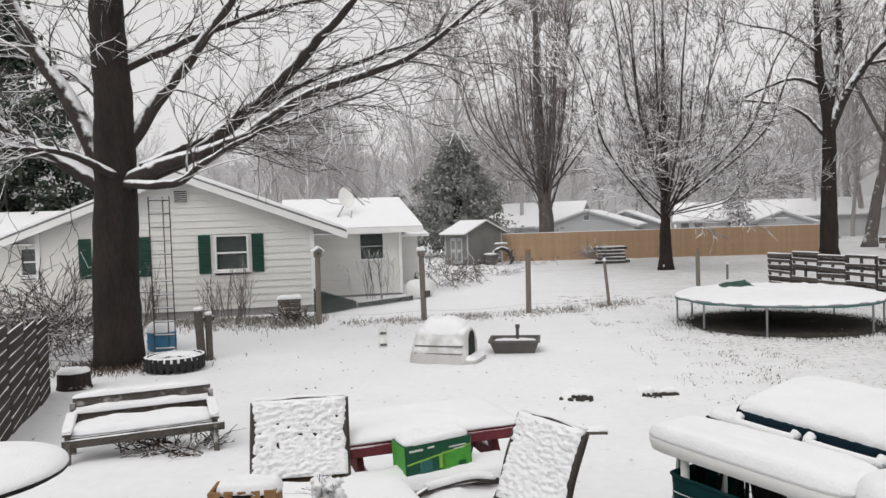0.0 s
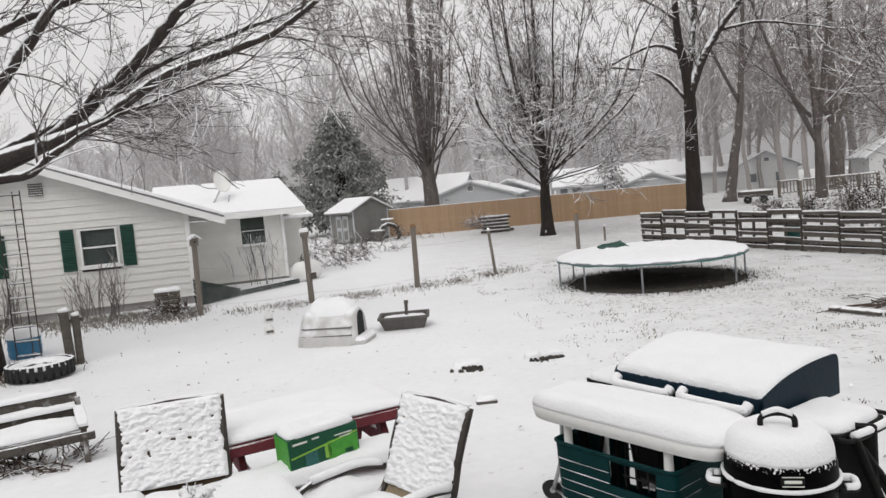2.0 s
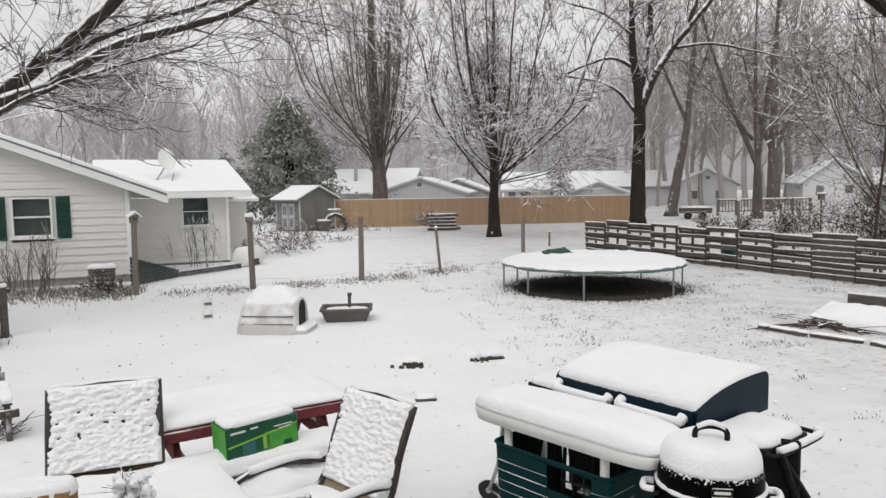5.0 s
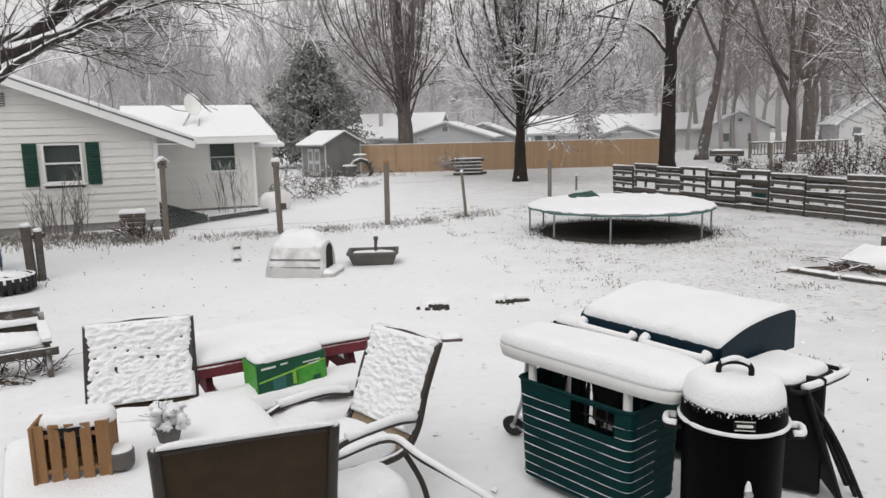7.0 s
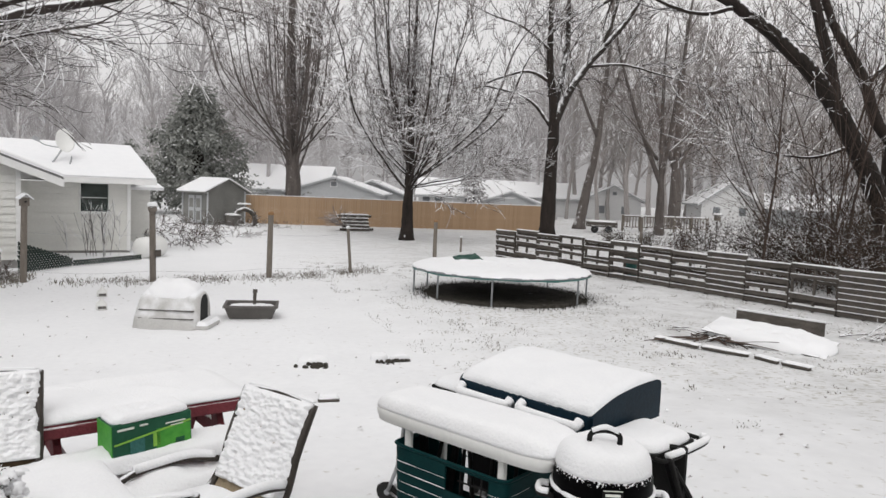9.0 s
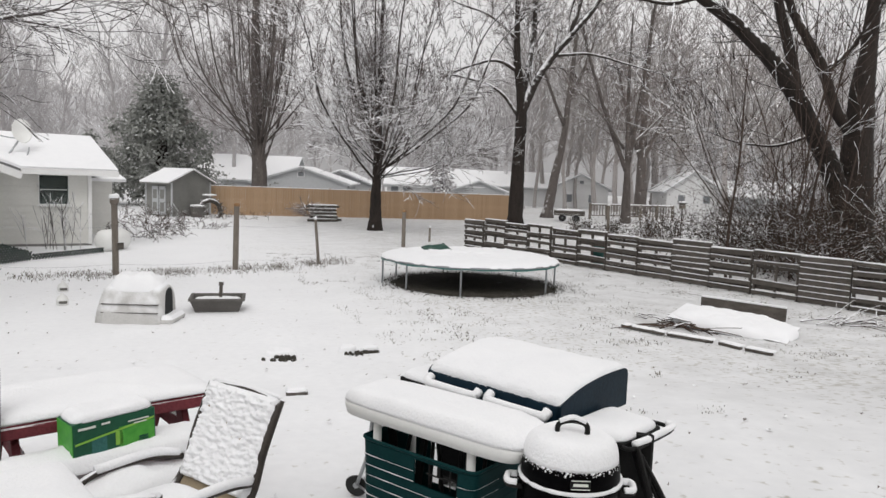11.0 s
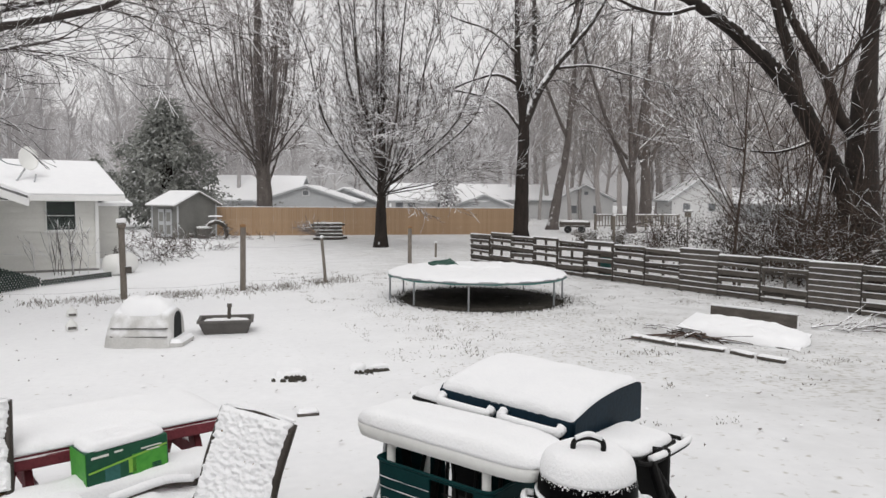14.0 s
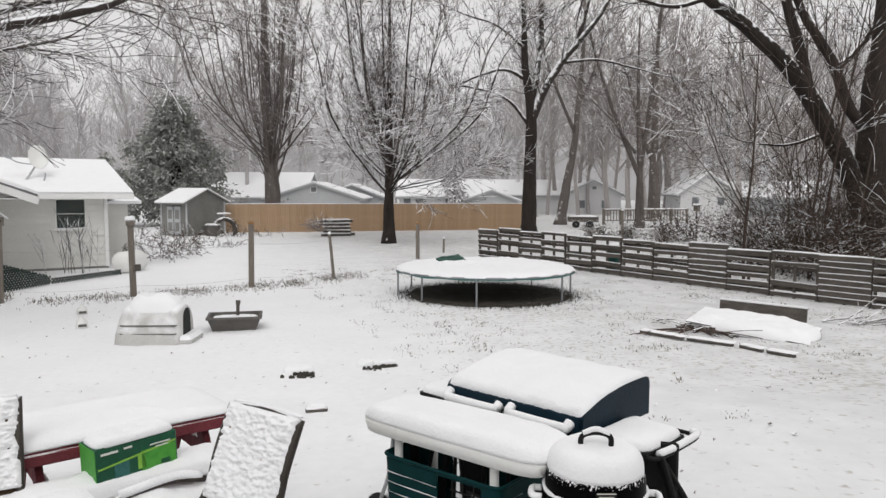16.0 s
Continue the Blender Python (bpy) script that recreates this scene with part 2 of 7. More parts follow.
M_DOGHOUSE = mat("faded_taupe_plastic", (0.46, 0.455, 0.44), (0.62, 0.61, 0.595), 3, 0.8, bump=0.3, snow=(0.22, 0.55), snow_noise=2.5)
M_SLATDARK = mat("dark_wet_slat", (0.016, 0.013, 0.011), (0.065, 0.053, 0.045), 4, 0.9, bump=0.5, fine=9, stretch=(1, 1, 3), snow=(0.9, 1.2))
M_TUB = mat("grey_brown_plastic", (0.08, 0.075, 0.07), (0.14, 0.13, 0.12), 5, 0.7, bump=0.15)
M_LEDGE = mat("trampoline_frame", (0.20, 0.21, 0.22), (0.32, 0.33, 0.34), 8, 0.5, 0.6, bump=0.05)

# ---- building helpers ----


def part(name, bm, material, parent=None, label="", smooth=False):
    me = bpy.data.meshes.new(name)
    bm.to_mesh(me)
    bm.free()
    me.materials.append(material)
    if smooth:
        me.polygons.foreach_set("use_smooth", [True] * len(me.polygons))
    ob = new(name, me)
    ob.parent = parent
    return tagged(ob, label)


def thing(name, m, label, category, group="", kind=""):
    ob = new(name)
    ob.empty_display_size = 0.1
    ob.matrix_world = m
    return tagged(ob, label, category, group, kind)


def put(bm, size, at, rot=(0, 0, 0), bevel=0.0):
    """A box of that size, its middle at a point, added to bm."""
    m = pose(*at, *rot) @ Matrix.Diagonal((*size, 1))
    made = bmesh.ops.create_cube(bm, size=1, matrix=m)["verts"]
    if bevel:
        edges = {e for v in made for e in v.link_edges}
        bmesh.ops.bevel(bm, geom=list(edges), offset=bevel, segments=1, affect="EDGES")
    return bm


def block(size, at=(0, 0, 0), rot=(0, 0, 0), bevel=0.006):
    return put(bmesh.new(), size, at, rot, bevel)


def bar(a, b, w, h, bevel=0.004, bm=None):
    """A straight board from a to b, w wide and h high."""
    a, b = Vector(a), Vector(b)
    d = b - a
    q = d.to_track_quat("X", "Z").to_matrix().to_4x4()
    bm = bm or bmesh.new()
    made = bmesh.ops.create_cube(bm, size=1, matrix=Matrix.Translation((a + b) / 2) @ q @ Matrix.Diagonal((d.length, w, h, 1)))["verts"]
    if bevel:
        bmesh.ops.bevel(bm, geom=list({e for v in made for e in v.link_edges}), offset=bevel, segments=1, affect="EDGES")
    return bm


class Tubes:
    """Gathers many tapered tubes into one mesh."""

    def __init__(self):
        self.v, self.f = [], []

    def add(self, pts, rad, sides=5, close=True):
        n = len(pts)
        side = None
        start = len(self.v)
        for i, p in enumerate(pts):
            d = pts[min(i + 1, n - 1)] - pts[max(i - 1, 0)]
            if d.length < 1e-6:
                d = Vector((0, 0, 1))
            d.normalize()
            if side is None:
                side = d.orthogonal().normalized()
            else:
                side = side - d * side.dot(d)
                side = side.normalized() if side.length > 1e-5 else d.orthogonal().normalized()
            up = d.cross(side)
            for k in range(sides):
                a = 2 * math.pi * k / sides
                self.v.append(p + (side * math.cos(a) + up * math.sin(a)) * rad[i])
        for i in range(n - 1):
            a, b = start + i * sides, start + (i + 1) * sides
            for k in range(sides):
                k2 = (k + 1) % sides
                self.f.append((a + k, a + k2, b + k2, b + k))
        if close:
            self.f.append(tuple(range(start + sides - 1, start - 1, -1)))
            self.f.append(tuple(range(start + (n - 1) * sides, start + n * sides)))

    def build(self, name, material, parent=None, label="", smooth=True):
        me = bpy.data.meshes.new(name)
        me.from_pydata(self.v, [], self.f)
        me.materials.append(material)
        if smooth:
            me.polygons.foreach_set("use_smooth", [True] * len(me.polygons))
        ob = new(name, me)
        ob.parent = parent
        return tagged(ob, label)


def curve_through(points, per=5):
    """Catmull-Rom through a few control points."""
    p = [Vector(q) for q in points]
    p = [2 * p[0] - p[1]] + p + [2 * p[-1] - p[-2]]
    out = []
    for i in range(1, len(p) - 2):
        for k in range(per):
            t = k / per
            a, b, c, d = p[i - 1], p[i], p[i + 1], p[i + 2]
            out.append(0.5 * ((2 * b) + (c - a) * t + (2 * a - 5 * b + 4 * c - d) * t * t + (3 * b - a - 3 * c + d) * t ** 3))
    out.append(p[-2])
    return out


def pipe(name, points, r, material, parent=None, sides=8, per=5, r2=None, label=""):
    t = Tubes()
    c = curve_through(points, per) if len(points) > 2 else [Vector(q) for q in points]
    r2 = r if r2 is None else r2
    t.add(c, [r + (r2 - r) * i / (len(c) - 1) for i in range(len(c))], sides)
    return t.build(name, material, parent, label)


def pad(sx, sy, h, n=5.0, seed=0, rough=0.012, rings=16, segs=56, edge=0.0, overhang=0.0, sag=0.0):
    """A drift of settled snow on a flat top: soft rounded rim, slightly uneven; n shapes the outline (2 is an ellipse)."""
    bm = bmesh.new()
    rows = []
    fs = [math.sin(math.pi / 2 * i / rings) for i in range(rings + 1)]
    for i, f in enumerate(fs):
        ring = []
        for k in range(segs):
            a = 2 * math.pi * k / segs
            c, s = math.cos(a), math.sin(a)
            x = (sx / 2 + overhang) * math.copysign(abs(c) ** (2 / n), c) * f
            y = (sy / 2 + overhang) * math.copysign(abs(s) ** (2 / n), s) * f
            q = Vector((x * 5 + seed, y * 5, seed * 0.7))
            z = h * math.sqrt(max(0, 1 - f ** 8)) * (1 + 0.0) + rough * 2 * noise.noise(q) * (1 - f ** 6) + rough * noise.noise(q * 3.1) * (1 - f ** 6)
            wob = 1 + (0.02 * noise.noise(q * 0.9) if f > 0.9 else 0)
            ring.append(bm.verts.new((x * wob, y * wob, z - sag * f ** 4)))
        rows.append(ring)
    for i in range(rings):
        for k in range(segs):
            k2 = (k + 1) % segs
            if i == 0:
                continue
            bm.faces.new((rows[i][k], rows[i + 1][k], rows[i + 1][k2], rows[i][k2]))
    centre = bm.verts.new((0, 0, h + rough * noise.noise(Vector((seed, 0, 0)))))
    for k in range(segs):
        bm.faces.new((centre, rows[1][k], rows[1][(k + 1) % segs]))
    for v in rows[0]:
        bm.verts.remove(v)
    low = [bm.verts.new((v.co.x * 0.97, v.co.y * 0.97, -edge - sag)) for v in rows[-1]]
    for k in range(segs):
        k2 = (k + 1) % segs
        bm.faces.new((rows[-1][k], low[k], low[k2], rows[-1][k2]))
    bm.faces.new(list(reversed(low)))
    return bm


def snow_on(parent, size, at, h, n=5.0, seed=0, rot=0, tilt=(0, 0), **k):
    ob = part("snow_cover", pad(size[0], size[1], h, n, seed, **k), M_SNOW, parent, "soft fresh snow", smooth=True)
    ob.matrix_basis = pose(*at, tilt[0], tilt[1], rot)
    return ob


def lathe(profile, segs=32):
    bm = bmesh.new()
    rings = [[bm.verts.new((r * math.cos(2 * math.pi * k / segs), r * math.sin(2 * math.pi * k / segs), z)) for k in range(segs)] for r, z in profile]
    for a, b in zip(rings, rings[1:]):
        for k in range(segs):
            k2 = (k + 1) % segs
            bm.faces.new((a[k], a[k2], b[k2], b[k]))
    bm.faces.new(list(reversed(rings[0])))
    bm.faces.new(rings[-1])
    return bm


def ground_height(x, y):
    """The yard is level; it rises to the patio close to the house."""
    s = 0.978 * y + 0.208 * x
    u = min(1.0, max(0.0, (s - 5.0) / 6.0))
    z = 0.45 * (1 - u * u * (3 - 2 * u))
    return z


# ---- ground: one sheet to the horizon ----


def make_ground():
    n = 340
    axis = [math.sinh(6.2 * (2 * i / n - 1)) / math.sinh(6.2) * 900 for i in range(n + 1)]
    v, f = [], []
    for j in range(n + 1):
        for i in range(n + 1):
            x, y = axis[i] + 3.0, axis[j] + 9.0
            q = Vector((x, y, 0))
            near = max(0.0, 1 - math.hypot(x - 3, y - 9) / 70)
            z = ground_height(x, y) + near * (0.020 * noise.noise(q * 0.7) + 0.014 * noise.noise(q * 2.3) + 0.009 * noise.noise(q * 5.1))
            v.append((x, y, z))
    for j in range(n):
        for i in range(n):
            a = j * (n + 1) + i
            f.append((a, a + 1, a + n + 2, a + n + 1))
    me = bpy.data.meshes.new("ground")
    me.from_pydata(v, [], f)
    me.materials.append(M_GROUND)
    me.polygons.foreach_set("use_smooth", [True] * len(f))
    tagged(new("ground", me), "snow-covered back yard lawn with thin grass showing", "ground", kind="structure")


make_ground()


def far_backdrop(name, radius, low, high, colour, seed):
    """A far band of hazy woodland with a ragged top, well behind everything."""
    # the haze of this band is only its pale tone
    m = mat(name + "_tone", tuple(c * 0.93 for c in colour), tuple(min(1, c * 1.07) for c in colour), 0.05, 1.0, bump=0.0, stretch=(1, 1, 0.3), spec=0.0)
    n = 1400
    v, f = [], []
    for i in range(n + 1):
        a = radians(-75) + radians(150) * i / n
        x, y = radius * math.sin(a), radius * math.cos(a)
        q = a * radius
        top = low + (high - low) * (0.5 + 0.55 * noise.noise(Vector((q * 0.045, seed, 0))) + 0.32 * noise.noise(Vector((q * 0.25, seed, 3))) + 0.22 * noise.noise(Vector((q * 1.3, seed, 7))))
        v += [(x, y, -1), (x, y, top)]
    for i in range(n):
        f.append((2 * i, 2 * i + 1, 2 * i + 3, 2 * i + 2))
    me = bpy.data.meshes.new(name)
    me.from_pydata(v, [], f)
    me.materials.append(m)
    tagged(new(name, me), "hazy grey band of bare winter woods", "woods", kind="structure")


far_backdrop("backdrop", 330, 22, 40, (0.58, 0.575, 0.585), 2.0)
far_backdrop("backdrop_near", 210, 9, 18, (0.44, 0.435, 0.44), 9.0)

# ---- buildings ----


def slab(bm, pts, thick, normal):
    """A sheet of that thickness below the polygon pts."""
    d = Vector(normal).normalized() * -thick
    top = [bm.verts.new(p) for p in pts]
    low = [bm.verts.new(Vector(p) + d) for p in pts]
    bm.faces.new(top)
    bm.faces.new(list(reversed(low)))
    for i in range(len(pts)):
        j = (i + 1) % len(pts)
        bm.faces.new((top[j], top[i], low[i], low[j]))
    bmesh.ops.recalc_face_normals(bm, faces=bm.faces)
    return bm


def siding_rows(parent, span, z0, z1, holes, pitch=0.2, material=None):
    """Lapped boards on the plane y=0 that leave the openings free. span(z) gives the wall's ends at a height."""
    z = z0
    while z < z1 - 0.02:
        top = min(z + pitch, z1)
        a0, b0 = span(z)
        a1, b1 = span(top)
        cuts = sorted((h[0], h[1]) for h in holes if h[2] < top - 0.02 and h[3] > z + 0.02)
        x = a0
        pieces = []
        for c in cuts:
            if c[0] > x + 0.02:
                pieces.append((x, c[0]))
            x = max(x, c[1])
        if b0 > x + 0.02:
            pieces.append((x, b0))
        for p, q in pieces:
            bm = bmesh.new()
            tp, tq = (a1 if p == a0 else p), (b1 if q == b0 else q)
            tp, tq = min(tp, tq), max(tp, tq)
            co = [(p, -0.034, z + 0.002), (q, -0.034, z + 0.002), (tq, -0.006, top), (tp, -0.006, top), (p, 0.12, z), (q, 0.12, z), (tq, 0.12, top), (tp, 0.12, top)]
            vs = [bm.verts.new(c) for c in co]
            for face in ((0, 1, 2, 3), (5, 4, 7, 6), (1, 5, 6, 2), (4, 0, 3, 7), (3, 2, 6, 7), (4, 5, 1, 0)):
                bm.faces.new([vs[i] for i in face])
            part("siding_board", bm, material or M_SIDING, parent)
        z = top


def sash_window(parent, x0, x1, z0, z1, y=-0.03, t=0.055, rail=0.05):
    """A double-hung window with frame, middle rail and two panes."""
    w = part("window", block((x1 - x0 - 0.1, 0.05, rail), ((x0 + x1) / 2, y + 0.02, (z0 + z1) / 2), bevel=0.006), M_TRIM, parent)
    f = bmesh.new()
    put(f, (t, 0.09, z1 - z0), (x0 + t / 2, y, (z0 + z1) / 2), bevel=0.008)
    put(f, (t, 0.09, z1 - z0), (x1 - t / 2, y, (z0 + z1) / 2), bevel=0.008)
    put(f, (x1 - x0 - 2 * t, 0.085, t), ((x0 + x1) / 2, y, z1 - t / 2), bevel=0.008)
    put(f, (x1 - x0 - 2 * t, 0.085, t), ((x0 + x1) / 2, y, z0 + t / 2), bevel=0.008)
    part("frame", f, M_TRIM, w)
    part("sill", block((x1 - x0 + 0.1, 0.12, 0.05), ((x0 + x1) / 2, y - 0.04, z0 - 0.03)), M_TRIM, w)
    zm = (z0 + z1) / 2
    for a, b in ((z0 + t, zm - rail / 2), (zm + rail / 2, z1 - t)):
        p = part("pane", block((x1 - x0 - 2 * t, 0.008, b - a), ((x0 + x1) / 2, y + 0.03, (a + b) / 2), bevel=0), M_PANE, w)
        p.visible_shadow = False
    # dark sheet in place of the unlit room behind the panes
    part("blind", block((x1 - x0 - 2 * t, 0.02, (z1 - z0) * 0.96), ((x0 + x1) / 2, y + 0.16, zm), bevel=0), M_DARK, w)
    return w


def shutter(parent, x0, x1, z0, z1):
    s = part("shutter", block((x1 - x0, 0.025, z1 - z0), ((x0 + x1) / 2, -0.055, (z0 + z1) / 2)), M_SHUTTER, parent, "dark green louvred shutter")
    for k in range(14):
        z = z0 + 0.08 + (z1 - z0 - 0.16) * k / 13
        part("louvre", block((x1 - x0 - 0.08, 0.02, 0.05), ((x0 + x1) / 2, -0.075, z), (25, 0, 0), 0.003), M_SHUTTER, s)


def main_house():
    h = thing("house", pose(-7.66, 21.23, 0, 0, 0, 11), "cream sided gable house with green shutters and snowy roof", "house")
    half, eave, rise = 3.82, 2.72, 0.387
    peak = eave + half * rise
    span = lambda z: (-half, half) if z <= eave else (-(peak - z) / rise, (peak - z) / rise)
    wins = [(0.97, 1.93, 1.34, 2.40), (-2.26, -1.20, 1.34, 2.40)]
    part("foundation", block((2 * half - 0.06, 0.3, 0.5), (0, 0.18, 0.0)), M_FOUND, h)
    siding_rows(h, span, 0.22, peak, wins, 0.2)
    for w in wins:
        sash_window(h, *w)
    for x in (0.52, 2.02, -1.12, -2.71):
        shutter(h, x, x + 0.34, 1.28, 2.41)
    vent = part("gable_vent", block((0.34, 0.05, 0.34), (0.09, -0.05, 3.55)), M_FOUND, h)
    for k in range(6):
        part("slat", block((0.32, 0.04, 0.03), (0.09, -0.08, 3.40 + 0.06 * k), (30, 0, 0), 0.002), M_GREYWOOD, vent)
    for x in (-half + 0.05, half - 0.05):
        part("corner_trim", block((0.12, 0.06, eave - 0.2), (x, -0.04, eave / 2 + 0.1)), M_TRIM, h)
    for s in (-1, 1):
        part("side_wall", block((0.12, 9.0, eave), (s * (half - 0.06), 4.63, eave / 2)), M_SIDING, h)
        over = half + 0.98
        n = (s * rise, 0, 1)
        ridge, low = peak + 0.12, peak + 0.12 - over * rise
        part("roof", slab(bmesh.new(), [(0, -0.4, ridge), (s * over, -0.4, low), (s * over, 9.3, low), (0, 9.3, ridge)], 0.12, n), M_SHINGLE, h)
        sn = bmesh.new()
        rows = []
        for j in range(14):
            y = -0.42 + 9.7 * j / 13
            rows.append([sn.verts.new((s * (over + 0.02) * i / 20, y, ridge - over * rise * i / 20 + 0.075 + 0.015 * noise.noise(Vector((i * 0.6, j * 0.7, s))) - (0.05 if j == 0 or i == 20 else 0))) for i in range(21)])
        for j in range(13):
            for i in range(20):
                q = (rows[j][i], rows[j][i + 1], rows[j + 1][i + 1], rows[j + 1][i])
                sn.faces.new(q if s > 0 else tuple(reversed(q)))
        ext = bmesh.ops.extrude_face_region(sn, geom=list(sn.faces))
        bmesh.ops.translate(sn, verts=[g for g in ext["geom"] if isinstance(g, bmesh.types.BMVert)], vec=(0, 0, -0.07))
        bmesh.ops.recalc_face_normals(sn, faces=sn.faces)
        part("snow_cover", sn, M_SNOW, h, "smooth fresh snow", smooth=False)
        part("rake_board", slab(bmesh.new(), [(0, -0.42, ridge - 0.1), (s * over, -0.42, low - 0.1), (s * over, -0.38, low - 0.1), (0, -0.38, ridge - 0.1)], 0.2, (0, 0, 1)), M_TRIM, h)
        part("soffit", slab(bmesh.new(), [(s * half, -0.38, low - 0.13), (s * over, -0.38, low - 0.14), (s * over, 9.2, low - 0.14), (s * half, 9.2, low - 0.13)], 0.03, n), M_TRIM, h)
        part("fascia", block((0.03, 9.7, 0.2), (s * (over + 0.005), 4.45, low - 0.1)), M_TRIM, h)
        part("eave_return", slab(bmesh.new(), [(s * (half - 0.02), -0.03, low - 0.12), (s * over, -0.03, low - 0.12), (s * over, -0.03, low - 0.02), (s * (half - 0.02), -0.03, low - 0.02 + (over - half) * rise)], 0.04, (0, -1, 0)), M_TRIM, h)
    part("back_wall", block((2 * half, 0.12, eave), (0, 9.13, eave / 2)), M_SIDING, h)
    part("floor", block((2 * half - 0.3, 8.8, 0.1), (0, 4.6, 0.2)), M_DARK, h)
    # the side wing towards the garden edge
    w = thing("house_wing", pose(-12.9, 22.6, 0, 0, 0, 11), "low cream sided wing with a single window", "house")
    wh = [(-0.2, 0.7, 1.3, 2.2)]
    siding_rows(w, lambda z: (-3.0, 1.2), 0.2, 2.3, wh, 0.2)
    sash_window(w, *wh[0])
    part("roof", slab(bmesh.new(), [(-3.3, -0.5, 2.4), (1.2, -0.5, 2.4), (1.2, 3, 3.4), (-3.3, 3, 3.4)], 0.12, (0, -0.3, 1)), M_SNOW, w)
    part("foundation", block((4.1, 0.3, 0.5), (-0.9, 0.2, 0)), M_FOUND, w)


main_house()


def rear_extension():
    h = thing("house_extension", pose(-1.59, 26.45, 0, 0, 0, 11), "cream sided rear extension under a snowy hipped roof", "house")
    win = (-1.50, -0.64, 1.31, 2.26)
    siding_rows(h, lambda z: (-3.6, 0), 0.08, 2.34, [win], 0.2)
    sash_window(h, *win, t=0.03, rail=0.022)
    part("foundation", block((3.6, 0.1, 0.3), (-1.8, 0.07, 0.0)), M_FOUND, h)
    part("corner_trim", block((0.11, 0.06, 2.28), (-0.05, -0.045, 1.21)), M_TRIM, h)
    part("side_wall", block((0.12, 4.3, 2.3), (-0.06, 2.28, 1.19)), M_SIDING, h)
    part("back_wall", block((3.6, 0.12, 2.0), (-1.8, 4.4, 1.34)), M_SIDING, h)
    e, r, o = 2.40, 3.52, 0.55
    a, b, c, d = (-4.2, -o, e), (o + 0.17, -o, e), (0.25, 2.15, r), (-4.2, 2.15, r)
    for name, mt, lift, th in (("roof", M_SHINGLE, 0.0, 0.12), ("snow_cover", M_SNOW, 0.085, 0.07)):
        up = lambda p: (p[0], p[1], p[2] + lift)
        bm = bmesh.new()
        slab(bm, [up(p) for p in (a, b, c, d)], th, (0, -0.36, 1))
        slab(bm, [up(p) for p in (b, (o + 0.17, 4.9, e), c)], th, (0.8, 0, 1))
        slab(bm, [up(p) for p in (d, c, (o + 0.17, 4.9, e), (-4.2, 4.9, e))], th, (0, 0.36, 1))
        part(name, bm, mt, h, "smooth fresh snow" if name == "snow_cover" else "")
    part("fascia", block((4.9, 0.03, 0.17), (-1.73, -o - 0.01, e - 0.06)), M_TRIM, h)
    part("fascia", block((0.03, 5.4, 0.17), (o + 0.18, 2.18, e - 0.06)), M_TRIM, h)
    part("soffit", block((4.7, 0.5, 0.03), (-1.8, -0.28, e - 0.13)), M_TRIM, h)
    # satellite dish
    s = thing("satellite_dish", pose(-3.62, 26.6, 2.88), "pale grey satellite dish on a bent roof mast", "dish")
    pipe("mast", [(-0.35, -0.3, -0.22), (-0.1, -0.1, 0.22), (0, 0, 0.42)], 0.03, M_STEEL, s)
    pipe("brace", [(0.2, -0.2, -0.2), (0.28, -0.2, 0.05), (0.3, -0.2, 0.2)], 0.022, M_STEEL, s)
    pipe("feed_arm", [(0.0, -0.05, 0.45), (-0.4, -0.3, 0.5), (-0.62, -0.42, 0.62)], 0.02, M_STEEL, s)
    part("feed_horn", block((0.2, 0.12, 0.12), (-0.66, -0.44, 0.68), (0, 20, 20)), M_STEEL, s)
    bowl = part("bowl", lathe([(0.02, 0.0), (0.18, 0.02), (0.32, 0.07), (0.36, 0.10), (0.355, 0.11), (0.31, 0.085), (0.17, 0.035), (0.01, 0.02)], 28), M_PLASTIC, s, smooth=True)
    bowl.matrix_basis = pose(0.06, 0, 0.66, 72, 0, 24) @ Matrix.Diagonal((0.8, 1.1, 1, 1))
    # small wing further back
    w = thing("house_wing", pose(-1.2, 31.2, -0.3, 0, 0, 11), "small cream sided wing with a snowy roof", "house")
    siding_rows(w, lambda z: (-3, 0), 0.3, 2.4, [], 0.2)
    part("foundation", block((3, 0.2, 0.35), (-1.5, 0.1, 0.15)), M_FOUND, w)
    part("side_wall", block((0.1, 3, 2.2), (-0.05, 1.55, 1.2)), M_SIDING, w)
    part("roof", slab(bmesh.new(), [(-3, -0.4, 2.42), (0.45, -0.4, 2.42), (-0.4, 2.2, 3.35), (-3, 2.2, 3.35)], 0.12, (0, -0.36, 1)), M_SNOW, w)


rear_extension()


